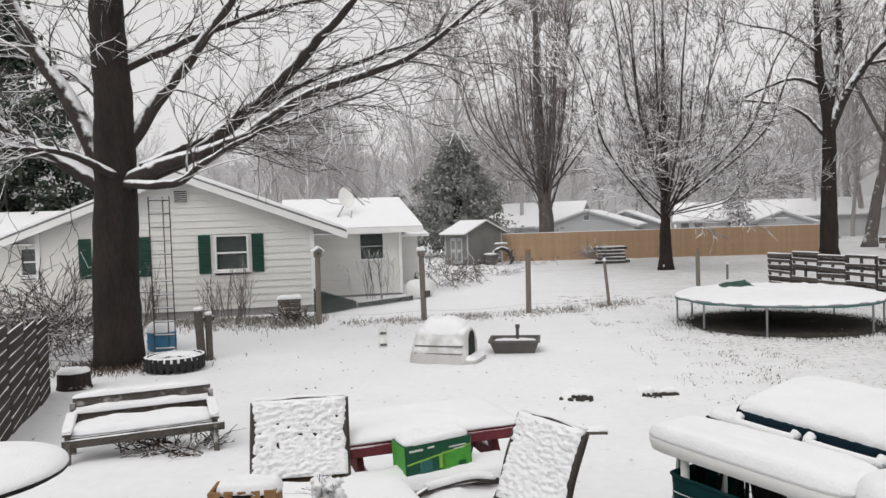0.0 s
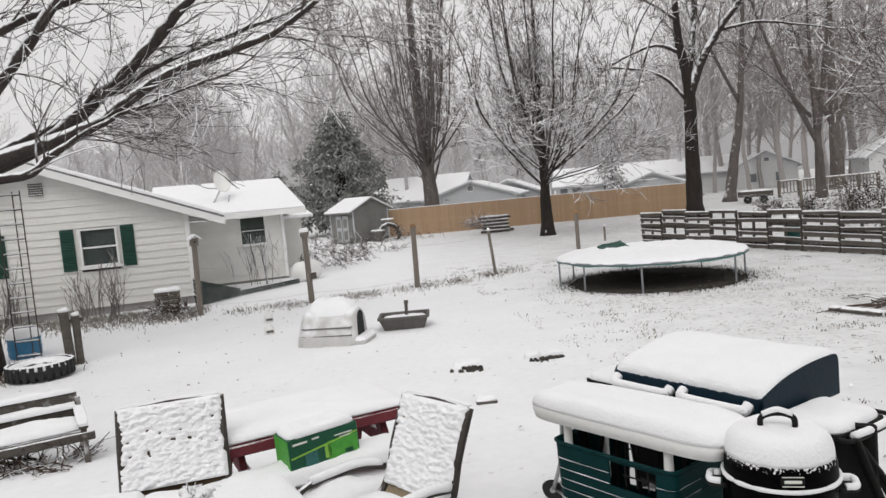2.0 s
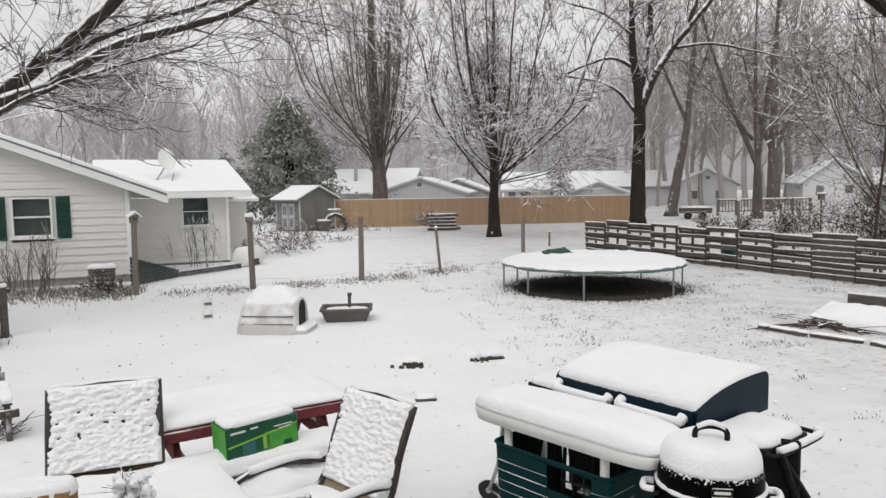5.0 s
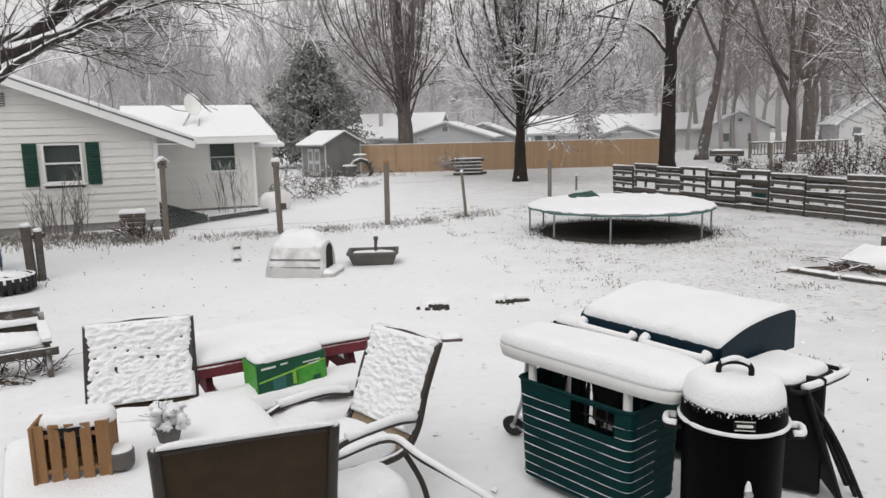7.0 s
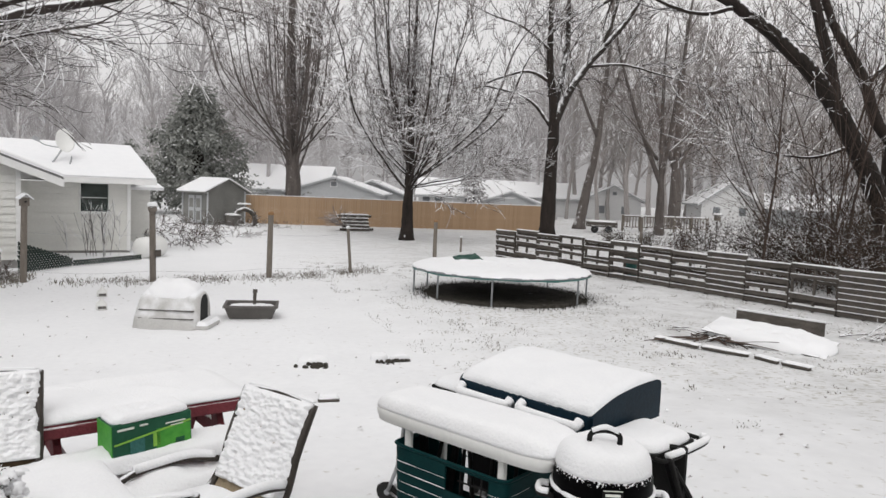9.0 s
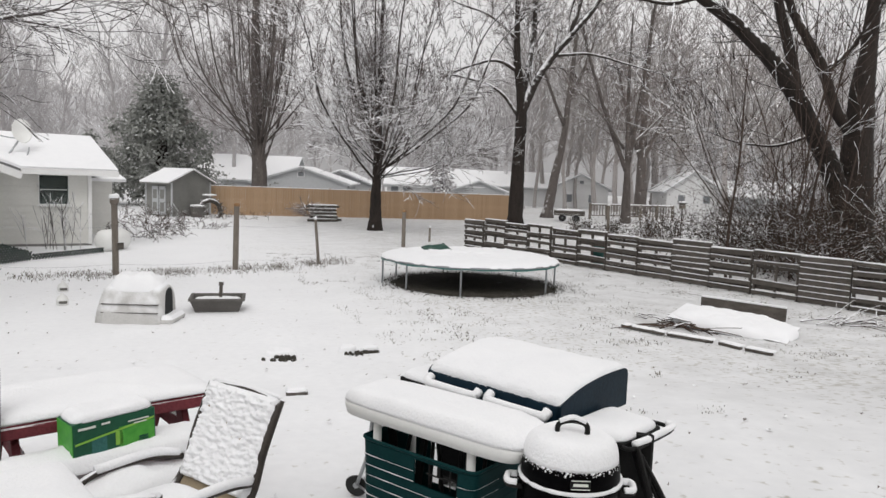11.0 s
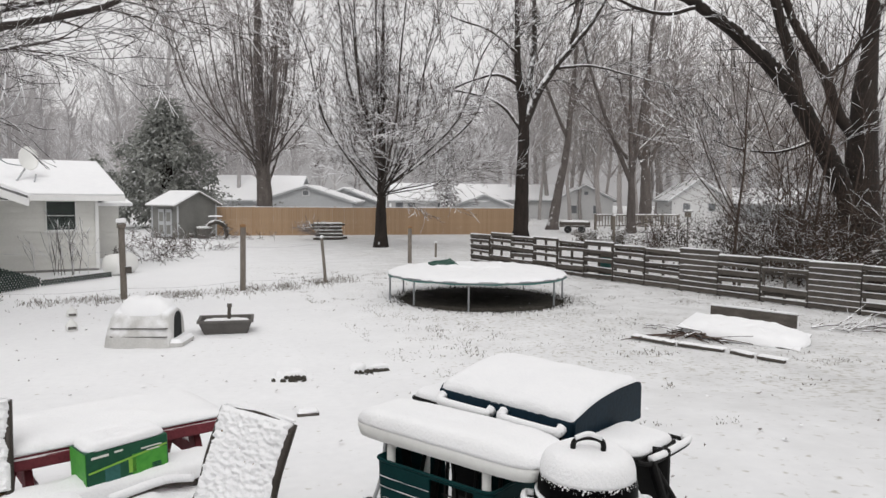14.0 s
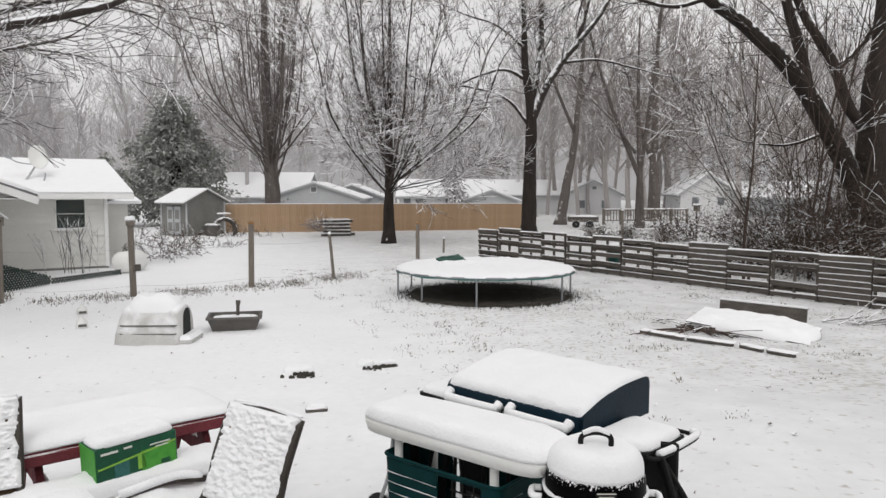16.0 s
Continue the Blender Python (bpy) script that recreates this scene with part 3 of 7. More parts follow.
def far_house(at, turn, width, depth, eave, rise, wall, label, gable_front=True, windows=(), snow=0.12):
    """A far neighbour's house: walls with gables, two roof slabs under snow, windows set in frames."""
    h = thing("neighbour_house", pose(*at, 0, 0, turn), label, "house")
    bm = bmesh.new()
    hw = width / 2
    prof = [(-hw, -1.0), (hw, -1.0), (hw, eave), (0, eave + rise), (-hw, eave)]
    f = [bm.verts.new((x, 0, z)) for x, z in prof]
    b = [bm.verts.new((x, depth, z)) for x, z in prof]
    bm.faces.new(f)
    bm.faces.new(list(reversed(b)))
    for i in range(5):
        j = (i + 1) % 5
        bm.faces.new((f[j], f[i], b[i], b[j]))
    part("wall", bm, wall, h)
    k = rise / hw
    for s in (-1, 1):
        o = hw + 0.45
        pts = [(0, -0.35, eave + rise), (s * o, -0.35, eave + rise - o * k), (s * o, depth + 0.35, eave + rise - o * k), (0, depth + 0.35, eave + rise)]
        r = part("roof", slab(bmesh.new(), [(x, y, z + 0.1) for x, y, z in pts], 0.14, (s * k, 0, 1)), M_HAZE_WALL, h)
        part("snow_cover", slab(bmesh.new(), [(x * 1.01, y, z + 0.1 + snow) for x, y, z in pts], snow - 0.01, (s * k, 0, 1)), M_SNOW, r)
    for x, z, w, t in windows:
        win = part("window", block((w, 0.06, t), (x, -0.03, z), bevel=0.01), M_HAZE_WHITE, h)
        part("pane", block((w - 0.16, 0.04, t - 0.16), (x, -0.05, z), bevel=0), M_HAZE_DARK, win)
    return h


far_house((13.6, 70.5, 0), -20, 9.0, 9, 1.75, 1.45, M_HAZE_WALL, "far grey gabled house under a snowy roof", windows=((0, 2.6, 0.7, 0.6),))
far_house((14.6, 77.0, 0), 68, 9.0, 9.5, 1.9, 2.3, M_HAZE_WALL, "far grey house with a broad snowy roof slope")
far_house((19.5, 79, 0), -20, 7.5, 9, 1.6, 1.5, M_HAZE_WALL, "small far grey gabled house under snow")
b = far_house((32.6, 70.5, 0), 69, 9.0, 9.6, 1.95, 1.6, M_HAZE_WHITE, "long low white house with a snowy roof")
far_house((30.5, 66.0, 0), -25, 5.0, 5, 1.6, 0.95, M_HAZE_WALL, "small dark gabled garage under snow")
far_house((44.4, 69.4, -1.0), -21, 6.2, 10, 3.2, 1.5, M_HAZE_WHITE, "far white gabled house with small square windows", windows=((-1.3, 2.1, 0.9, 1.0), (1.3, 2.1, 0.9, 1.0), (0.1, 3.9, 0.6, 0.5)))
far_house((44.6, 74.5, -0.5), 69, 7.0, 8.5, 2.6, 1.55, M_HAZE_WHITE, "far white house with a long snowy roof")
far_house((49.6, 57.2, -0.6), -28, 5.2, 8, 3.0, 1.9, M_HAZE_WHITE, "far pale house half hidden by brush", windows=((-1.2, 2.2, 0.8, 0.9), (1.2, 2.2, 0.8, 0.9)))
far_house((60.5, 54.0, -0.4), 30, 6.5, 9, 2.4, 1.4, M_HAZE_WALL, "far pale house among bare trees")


def long_house_windows(house):
    for y in (3.6, 4.6, 7.6, 8.8):
        win = part("window", block((0.06, 0.8, 0.7), (-4.53, y, 1.45), bevel=0.01), M_HAZE_WALL, house)
        part("pane", block((0.04, 0.66, 0.56), (-4.56, y, 1.45), bevel=0), M_HAZE_DARK, win)




def shed():
    s = thing("garden_shed", pose(1.25, 42.4, 0, 0, 0, 0), "grey painted wooden shed with double doors, snowy roof", "shed")
    u, v = Vector((2.15, 2.2, 0)), Vector((-1.3, 1.75, 0))
    e, r = 1.9, 0.62
    bm = bmesh.new()
    o = Vector((0, 0, 0))
    ring = [o, u, u + v, v]
    lo = [bm.verts.new(p) for p in ring]
    hi = [bm.verts.new(p + Vector((0, 0, e))) for p in ring]
    pk = [bm.verts.new(u * 0.5 + Vector((0, 0, e + r))), bm.verts.new(u * 0.5 + v + Vector((0, 0, e + r)))]
    for f in ((lo[0], lo[1], hi[1], pk[0], hi[0]), (lo[1], lo[2], hi[2], hi[1]), (lo[2], lo[3], hi[3], pk[1], hi[2]), (lo[3], lo[0], hi[0], hi[3])):
        bm.faces.new(f)
    bmesh.ops.recalc_face_normals(bm, faces=bm.faces)
    part("wall", bm, M_SHED, s)
    z = Vector((0, 0, 1))
    for a, name in ((-0.12, "roof"), (1.12, "roof")):
        p0 = u * 0.5 - v * 0.08 + z * (e + r + 0.06)
        p1 = u * 0.5 + v * 1.08 + z * (e + r + 0.06)
        q0, q1 = u * a - v * 0.08 + z * (e - 0.08), u * a + v * 1.08 + z * (e - 0.08)
        rf = part(name, slab(bmesh.new(), [p0, q0, q1, p1], 0.06, (0, 0, 1)), M_SHED, s)
        part("snow_cover", slab(bmesh.new(), [p + z * 0.08 for p in (p0, q0, q1, p1)], 0.07, (0, 0, 1)), M_SNOW, rf)
    vn, n = v.normalized(), Vector((-v.y, v.x, 0)).normalized()
    for k in (0.34, 0.62):
        c = v * k + n * 0.03
        dr = part("door", bar(c - vn * 0.25 + z * 0.85, c + vn * 0.25 + z * 0.85, 0.05, 1.55), M_HAZE_WALL, s, "paler grey panelled door")
        for zz in (0.5, 1.2):
            part("panel", bar(c - vn * 0.16 + n * 0.03 + z * zz, c + vn * 0.16 + n * 0.03 + z * zz, 0.03, 0.5), M_SHED, dr)
    for p in (o, u, v):
        part("corner_trim", bar(p + n * 0.02, p + n * 0.02 + z * e, 0.09, 0.09), M_HAZE_WALL, s)
    t = thing("garden_tub", pose(2.6, 42.6, 0), "dark tub leaning beside the shed", "tub")
    part("body", lathe([(0.35, 0), (0.42, 0.6), (0.45, 0.62), (0.44, 0.6)], 16), M_TUB, t)
    snow_on(t, (0.85, 0.85), (0, 0, 0.58), 0.1, 2)
    ty = thing("old_tyre", pose(3.25, 42.6, 0.38, 78, 0, 12), "large old tyre standing on edge in snow", "tyre")
    tyre_mesh(ty, 0.72, 0.15, 22, M_GREYWOOD)
    snow_on(ty, (0.8, 0.24), (0, 0.84, 0.0), 0.08, 2, 3, tilt=(-78, 0))


def tyre_mesh(parent, r, w, lugs=22, rubber=None):
    rubber = rubber or M_TYRE
    t = Tubes()
    ring = [Vector((r * 0.78 * math.cos(2 * math.pi * k / 28), r * 0.78 * math.sin(2 * math.pi * k / 28), 0)) for k in range(29)]
    t.add(ring, [w * 0.85] * 29, 10, close=False)
    t.build("carcass", rubber, parent)
    for k in range(lugs):
        a = 2 * math.pi * k / lugs
        part("tread_lug", block((w * 0.35, w * 0.5, w * 1.7), (r * math.cos(a), r * math.sin(a), 0), (0, 0, math.degrees(a)), 0.01), rubber, parent)


shed()
long_house_windows(b)


def wood_fence():
    a, b = Vector((3.2, 45.4, 0)), Vector((22.6, 43.5, 0))
    n = 8
    f = thing("privacy_fence", Matrix.Identity(4), "new tan cedar privacy fence with upright boards", "fence")
    rng = random.Random(4)
    d = (b - a).normalized()
    board = None
    for i in range(n):
        p, q = a + (b - a) * i / n, a + (b - a) * (i + 1) / n
        L = (q - p).length
        x = 0.0
        while x < L - 0.05:
            c = p + d * (x + 0.07)
            if board is None:
                board = part("board", block((0.136, 0.02, 1.70), (0, 0, 0.85), bevel=0), M_CEDAR, f)
                ob = board
            else:
                ob = new("board", board.data)
                ob.parent = f
            ob.matrix_basis = pose(c.x, c.y + rng.uniform(0, 0.008), rng.uniform(-0.012, 0.012), 0, 0, math.degrees(math.atan2(d.y, d.x)))
            x += 0.141
        part("post", block((0.1, 0.1, 1.78), (p.x, p.y + 0.07, 0.89)), M_CEDAR, f)
        part("snow_cover", bar(p + Vector((0, 0, 1.73)), q + Vector((0, 0, 1.73)), 0.06, 0.035, 0.012), M_SNOW, f)
    part("post", block((0.1, 0.1, 1.78), (b.x, b.y + 0.07, 0.89)), M_CEDAR, f)


wood_fence()


def pallet_fence():
    a, d = Vector((11.35, 25.9, 0)), Vector((0.2235, -0.9747, 0))
    across = math.degrees(math.atan2(d.y, d.x))
    rng = random.Random(8)
    n = 16
    made = None
    for i in range(n):
        p = a + d * (1.2 * i)
        h = 1.12 + rng.uniform(-0.05, 0.07)
        th = thing("pallet", pose(p.x, p.y, 0, rng.uniform(-1.5, 1.5), 0, across + rng.uniform(-1.5, 1.5)), "weathered grey wooden pallet stood up as fencing", "pallet", "pallets of the yard fence")
        close = i in (8, 11)
        for x in (0.03, 0.58, 1.13):
            part("stile", block((0.045, 0.09, h), (x, 0.07, h / 2), (0, rng.uniform(-0.5, 0.5), 0)), M_GREYWOOD, th)
        rows = 8 if close else rng.choice((5, 6, 6))
        for k in range(rows):
            w = 0.125 if close else rng.choice((0.09, 0.105, 0.13))
            z = w / 2 + 0.03 + (h - w - 0.03) * k / (rows - 1)
            tilt = rng.uniform(-1.6, 1.6)
            if k in (0, rows - 1) or close or rng.random() < 0.93:
                part("slat", block((1.17, 0.02, w), (0.58, 0.015, z), (0, tilt, 0)), M_GREYWOOD, th)
                part("snow_cover", block((1.15, 0.026, 0.014), (0.58, 0.012, z + w / 2 + 0.006), (0, tilt, 0), 0.004), M_SNOW, th)
            if k % 2 == 1 and not close:
                part("slat", block((1.17, 0.018, w), (0.58, 0.125, z - 0.1), (0, rng.uniform(-0.8, 0.8), 0)), M_GREYWOOD, th)
        part("snow_cover", block((1.16, 0.1, 0.022), (0.58, 0.07, h + 0.012), (0, 0, 0), 0.009), M_SNOW, th)


pallet_fence()


def chain_fence():
    rng = random.Random(2)
    spec = [(-3.34, 19.19, 1.80, "A"), (-0.59, 19.36, 1.76, "B"), (2.24, 20.03, 1.72, "C"), (4.70, 21.2, 1.34, "D"), (8.95, 26.08, 1.36, "E"), (10.83, 28.26, 0.63, "S"), (22.17, 32.04, 1.61, "F")]
    for x, y, h, k in spec:
        lean = 6 if k == "D" else rng.uniform(-1, 1)
        p = thing("fence_post", pose(x, y, -0.05, 0, lean if k != "D" else -6, rng.uniform(0, 30)), "weathered grey wooden fence post standing in snow", "post", "yard fence posts")
        r = 0.075 if k not in "DS" else 0.045
        bm = lathe([(r, 0), (r * 0.97, h * 0.5), (r * 0.93, h), (r * 0.5, h + 0.02)], 10)
        part("shaft", bm, M_POST, p, smooth=False)
        if k == "A":
            b = part("birdhouse", block((0.17, 0.17, 0.2), (0, 0, h + 0.1)), M_POST, p, "small weathered birdhouse")
            for s in (-1, 1):
                part("roof", bar((0, -0.13, h + 0.27), (s * 0.16, -0.13, h + 0.15), 0.02, 0.02, 0, None), M_SNOW, b)
                part("roof", block((0.2, 0.26, 0.03), (s * 0.07, 0, h + 0.225), (0, s * 38, 0)), M_SNOW, b)
            # dark disc stands in for the shaded entrance
            part("hole", lathe([(0.025, 0), (0.025, 0.01)], 12), M_DARK, b).matrix_basis = pose(0, -0.087, h + 0.1, 90, 0, 0)
        elif k == "B":
            part("mailbox_cap", block((0.2, 0.2, 0.14), (0, 0, h + 0.05), bevel=0.03), M_POST, p)
            ob = part("snow_cover", pad(0.24, 0.24, 0.1, 3), M_SNOW, p, smooth=True)
            ob.matrix_basis = pose(0, 0, h + 0.12)
            part("side_box", block((0.14, 0.1, 0.16), (0.12, -0.02, 0.75)), M_GREYWOOD, p)
        elif k in "CE":
            part("cap", lathe([(r * 1.05, h), (r * 1.1, h + 0.05), (r * 0.4, h + 0.08)], 10), M_BASKET, p, "orange cap with a dab of snow")
        else:
            ob = part("snow_cover", pad(2.4 * r, 2.4 * r, 0.06, 2, segs=16, rings=6), M_SNOW, p, smooth=True)
            ob.matrix_basis = pose(0, 0, h + 0.02)
    # sagging wire mesh between the posts
    line = [Vector((x, y, 0)) for x, y, h, k in spec[:4]]
    net = thing("wire_fence", Matrix.Identity(4), "thin grey wire strands between fence posts", "wire")
    for p, q in zip(line, line[1:]):
        for z in (0.25, 1.15):
            mid = (p + q) / 2
            pipe("wire", [p + Vector((0, 0, z)), mid + Vector((0, 0, z - 0.06)), q + Vector((0, 0, z))], 0.004, M_STEEL, net, 4)
    # lattice panel lying against the extension
    lat = thing("lattice_panel", Matrix.Identity(4), "dark green lattice skirting slumped at the wall's foot", "lattice")
    foot = [Vector((-3.75, 20.75, 0)), Vector((-2.75, 22.4, 0)), Vector((-1.12, 24.2, 0))]
    for (p, q), (h0, h1) in zip(zip(foot, foot[1:]), ((0.80, 0.24), (0.20, 0.20))):
        run = (q - p).length
        d = (q - p) / run
        out = Vector((d.y, -d.x, 0))
        count = int(run / 0.095)
        for k in range(-6, count + 6):
            for side in (-1, 1):
                ends = []
                for z in (0.02, 0.9):
                    ends.append((k * 0.095 + side * z * 0.8, z))
                pts = []
                for i in range(25):
                    u = ends[0][0] + (ends[1][0] - ends[0][0]) * i / 24
                    z = 0.02 + 0.88 * i / 24
                    if 0 <= u <= run and z <= h0 + (h1 - h0) * u / run:
                        pts.append(p + d * u + Vector((0, 0, z)) + out * 0.012 * side)
                if len(pts) > 1:
                    part("lath", bar(pts[0], pts[-1], 0.012, 0.042, 0), M_LATTICE, lat)
    bl = thing("white_barrel", pose(-0.9, 25.0, 0.33, 0, 90, 60), "white drum lying on its side by the wall", "barrel")
    part("body", lathe([(0.05, -0.6), (0.24, -0.58), (0.33, -0.45), (0.33, 0.45), (0.24, 0.58), (0.05, 0.6)], 24), M_PLASTIC, bl, smooth=True)


chain_fence()

# ---- trees ----


def bend(d, angle, rng):
    """d turned by an angle in a random direction."""
    side = d.orthogonal().normalized()
    side.rotate(Matrix.Rotation(rng.uniform(0, 2 * math.pi), 3, d))
    return (d * math.cos(angle) + side * math.sin(angle)).normalized()


def grow(t, p, d, length, r, level, rng, lift=0.05, wander=0.13, kids=(5, 4, 3), least=0.006, spread=(18, 48), seg=None):
    n = max(3, min(9, int(length / (seg or 0.24))))
    pts, rad, dirs = [p.copy()], [r], [d.copy()]
    sweep = Vector((rng.gauss(0, 1), rng.gauss(0, 1), rng.gauss(0, 0.7))) * wander * 0.55
    for i in range(n):
        d = (d + sweep + Vector((rng.gauss(0, 1), rng.gauss(0, 1), rng.gauss(0, 1))) * wander * 0.45 + Vector((0, 0, lift))).normalized()
        p = p + d * (length / n)
        pts.append(p.copy())
        dirs.append(d.copy())
        rad.append(max(least, r * (1 - 0.7 * (i + 1) / n)))
    t.add(pts, rad, 6 if r > 0.06 else (4 if r > 0.018 else 3), close=False)
    if level > 0:
        for k in range(kids[-level] if level <= len(kids) else kids[0]):
            u = rng.uniform(0.15, 1.0)
            i = min(n - 1, int(u * n))
            q = pts[i].lerp(pts[i + 1], u * n - i)
            cd = bend(dirs[i], radians(rng.uniform(*spread)), rng)
            grow(t, q, cd, length * rng.uniform(0.38, 0.8) * (1.15 - 0.45 * u), max(least, rad[i] * 0.55), level - 1, rng, lift, wander, kids, least, spread, seg)


def shaped_limb(points, r0, r1, rng, knobby=0.06, per=5):
    c = curve_through(points, per)
    n = len(c)
    out, rad = [], []
    for i, p in enumerate(c):
        u = i / (n - 1)
        r = r0 + (r1 - r0) * u
        out.append(p + Vector((noise.noise(p * 2.0), noise.noise(p * 2.0 + Vector((9, 0, 0))), noise.noise(p * 2.0 + Vector((0, 9, 0))))) * knobby * (0.3 + 0.7 * u))
        rad.append(r * (1 + 0.09 * noise.noise(p * 3.0)))
    return out, rad


def tree(label, trunk, trunk_r, limbs, seed, twigs=(16, 1.6, (6, 4)), bark=None, limb_m=None, twig_m=None, least=0.006, lift=0.04, name="tree", flare=1.35, trunk_twigs=6, spread=(25, 60), flat=1.0, girth=0.04, tip=0.12, wander=0.13):
    """A bare tree: trunk and limbs follow a few control points; branches and twigs are grown from them."""
    rng = random.Random(seed)
    th = thing(name, Matrix.Identity(4), label, "tree")
    bark, limb_m, twig_m = bark or M_BARK, limb_m or M_LIMB, twig_m or M_TWIG
    pts, rad = shaped_limb(trunk, trunk_r, trunk_r * tip, rng, 0.05, 7)
    for i in range(len(rad)):
        rad[i] *= 1 + (flare - 1) * max(0, 1 - (pts[i].z - pts[0].z) / 0.7) ** 2
    base = pts[0].copy()
    pts[0].z -= 0.15
    t = Tubes()
    t.add(pts, rad, 14)
    t.build("trunk", bark, th)
    tw = Tubes()
    count, size, kids = twigs

    def sprout(pts, rad, number, size, low=0.2):
        n = len(pts)
        for k in range(number):
            u = low + (1 - low) * rng.random() ** 0.8
            i = min(n - 2, int(u * (n - 1)))
            q = pts[i].lerp(pts[i + 1], u * (n - 1) - i)
            d = bend((pts[i + 1] - pts[i]).normalized(), radians(rng.uniform(*spread)), rng)
            d = Vector((d.x, d.y, d.z * flat)).normalized()
            grow(tw, q, d, size * rng.uniform(0.5, 1.25) * (1.2 - 0.5 * u), max(least, min(rad[i] * 0.35, girth)), len(kids), rng, lift, wander, kids, least)

    for points, r0, r1 in limbs:
        p, r = shaped_limb(points, r0, r1, rng)
        lt = Tubes()
        lt.add(p, r, 9)
        lt.build("limb", limb_m, th)
        sprout(p, r, count, size)
        tip = (p[-1] - p[-2]).normalized()
        for k in range(3):
            grow(tw, p[-1], bend(tip, radians(20), rng), size * 1.1, max(r1 * 0.9, least), len(kids), rng, lift, 0.12, kids, least)
    sprout(pts, rad, trunk_twigs, size, 0.45)
    tw.build("crown", twig_m, th, "thin twigs lined with snow", smooth=False)
    return th


def vase_limbs(base, fork, height, spread, stems, r, seed, low=0.0):
    """Ascending stems that fan out from a fork."""
    rng = random.Random(seed)
    out = []
    for k in range(stems):
        az = 2 * math.pi * (k + rng.random() * 0.7) / stems
        tilt = radians(rng.uniform(6, spread))
        h = height * rng.uniform(0.65, 1.0)
        z0 = fork + rng.uniform(0, low)
        top = Vector((base[0] + math.sin(tilt) * math.cos(az) * h, base[1] + math.sin(tilt) * math.sin(az) * h, z0 + math.cos(tilt) * h))
        o = Vector((base[0], base[1], z0))
        mid = o.lerp(top, 0.4) + Vector((math.cos(az), math.sin(az), 0)) * h * 0.06 * math.sin(tilt) * 3
        q = o.lerp(top, 0.13) + Vector((math.cos(az), math.sin(az), 0)) * h * 0.03 * math.sin(tilt) * 3
        s = rng.uniform(0.6, 1.1)
        out.append(([o, q, mid, o.lerp(top, 0.75), top], r * s, r * 0.18 * s))
    return out


# the big old tree by the neighbour's house
tree("large dark maple with spreading limbs carrying snow",
     [(-6.3, 14.2, 0), (-6.24, 14.1, 1.6), (-6.15, 14.06, 3.5), (-6.13, 14.1, 5.0), (-6.2, 14.16, 6.4), (-6.2, 14.2, 8.5), (-6.0, 14.2, 11.0)], 0.445,
     [([(-6.0, 14.0, 3.45), (-5.1, 13.9, 3.82), (-3.82, 13.8, 4.15), (-2.3, 13.7, 5.0), (-0.57, 13.6, 5.53), (1.17, 13.5, 6.7)], 0.17, 0.035),
      ([(-6.0, 14.1, 3.5), (-4.78, 14.3, 4.02), (-3.47, 14.5, 5.05), (-2.48, 14.6, 6.0), (-1.59, 14.7, 7.0), (-0.8, 14.8, 8.0)], 0.19, 0.05),
      ([(-5.95, 14.2, 4.2), (-5.39, 14.3, 5.0), (-4.5, 14.4, 6.15), (-3.7, 14.5, 7.3), (-3.0, 14.6, 8.6)], 0.15, 0.05),
      ([(-6.3, 14.1, 3.6), (-6.98, 14.2, 5.05), (-7.6, 14.2, 6.03), (-8.1, 14.2, 7.3), (-8.6, 14.2, 9.0)], 0.20, 0.06),
      ([(-6.3, 14.0, 3.4), (-7.0, 13.9, 3.9), (-7.65, 13.8, 4.3), (-8.5, 13.7, 4.95), (-9.8, 13.6, 5.8)], 0.18, 0.05),
      ([(-5.9, 13.9, 3.45), (-4.9, 13.7, 3.42), (-4.25, 13.6, 3.8), (-3.2, 13.5, 4.3), (-1.9, 13.4, 4.75)], 0.10, 0.02),
      ([(-6.0, 13.8, 3.6), (-6.6, 13.2, 4.0), (-7.4, 12.7, 4.1), (-8.3, 12.4, 4.6)], 0.09, 0.02),
      ([(-6.1, 14.2, 5.6), (-5.0, 14.6, 6.2), (-3.7, 15.0, 6.8), (-2.0, 15.4, 7.3)], 0.10, 0.03),
      ([(-5.6, 13.9, 3.75), (-4.2, 14.4, 4.5), (-2.6, 14.8, 5.4), (-0.6, 15.2, 6.2), (0.9, 15.5, 6.8)], 0.09, 0.02),
      ([(-6.2, 14.1, 4.9), (-7.0, 14.6, 5.6), (-8.0, 15.1, 6.0), (-9.3, 15.4, 6.8)], 0.10, 0.03)],
     11, twigs=(18, 1.95, (4, 3)), least=0.006, lift=0.025, trunk_twigs=34, spread=(28, 70), flat=0.45, flare=1.12, girth=0.022, tip=0.58, wander=0.24)

# maple in front of the cedar fence
tree("bare young maple with many upright snowy branches", [(10.27, 34.2, 0), (10.29, 34.25, 1.3), (10.31, 34.3, 2.5), (10.4, 34.5, 5.0), (10.5, 34.8, 9), (10.6, 35, 13)], 0.33,
     vase_limbs((10.31, 34.3), 2.1, 11.5, 46, 18, 0.095, 21, 1.8) + vase_limbs((10.31, 34.3), 2.2, 5.6, 78, 14, 0.055, 25, 2.0), 22, twigs=(13, 2.1, (5, 3)), bark=M_BARK, limb_m=M_LIMB, twig_m=M_TWIG_SNOWY, least=0.011, lift=0.03, spread=(20, 55), trunk_twigs=30)
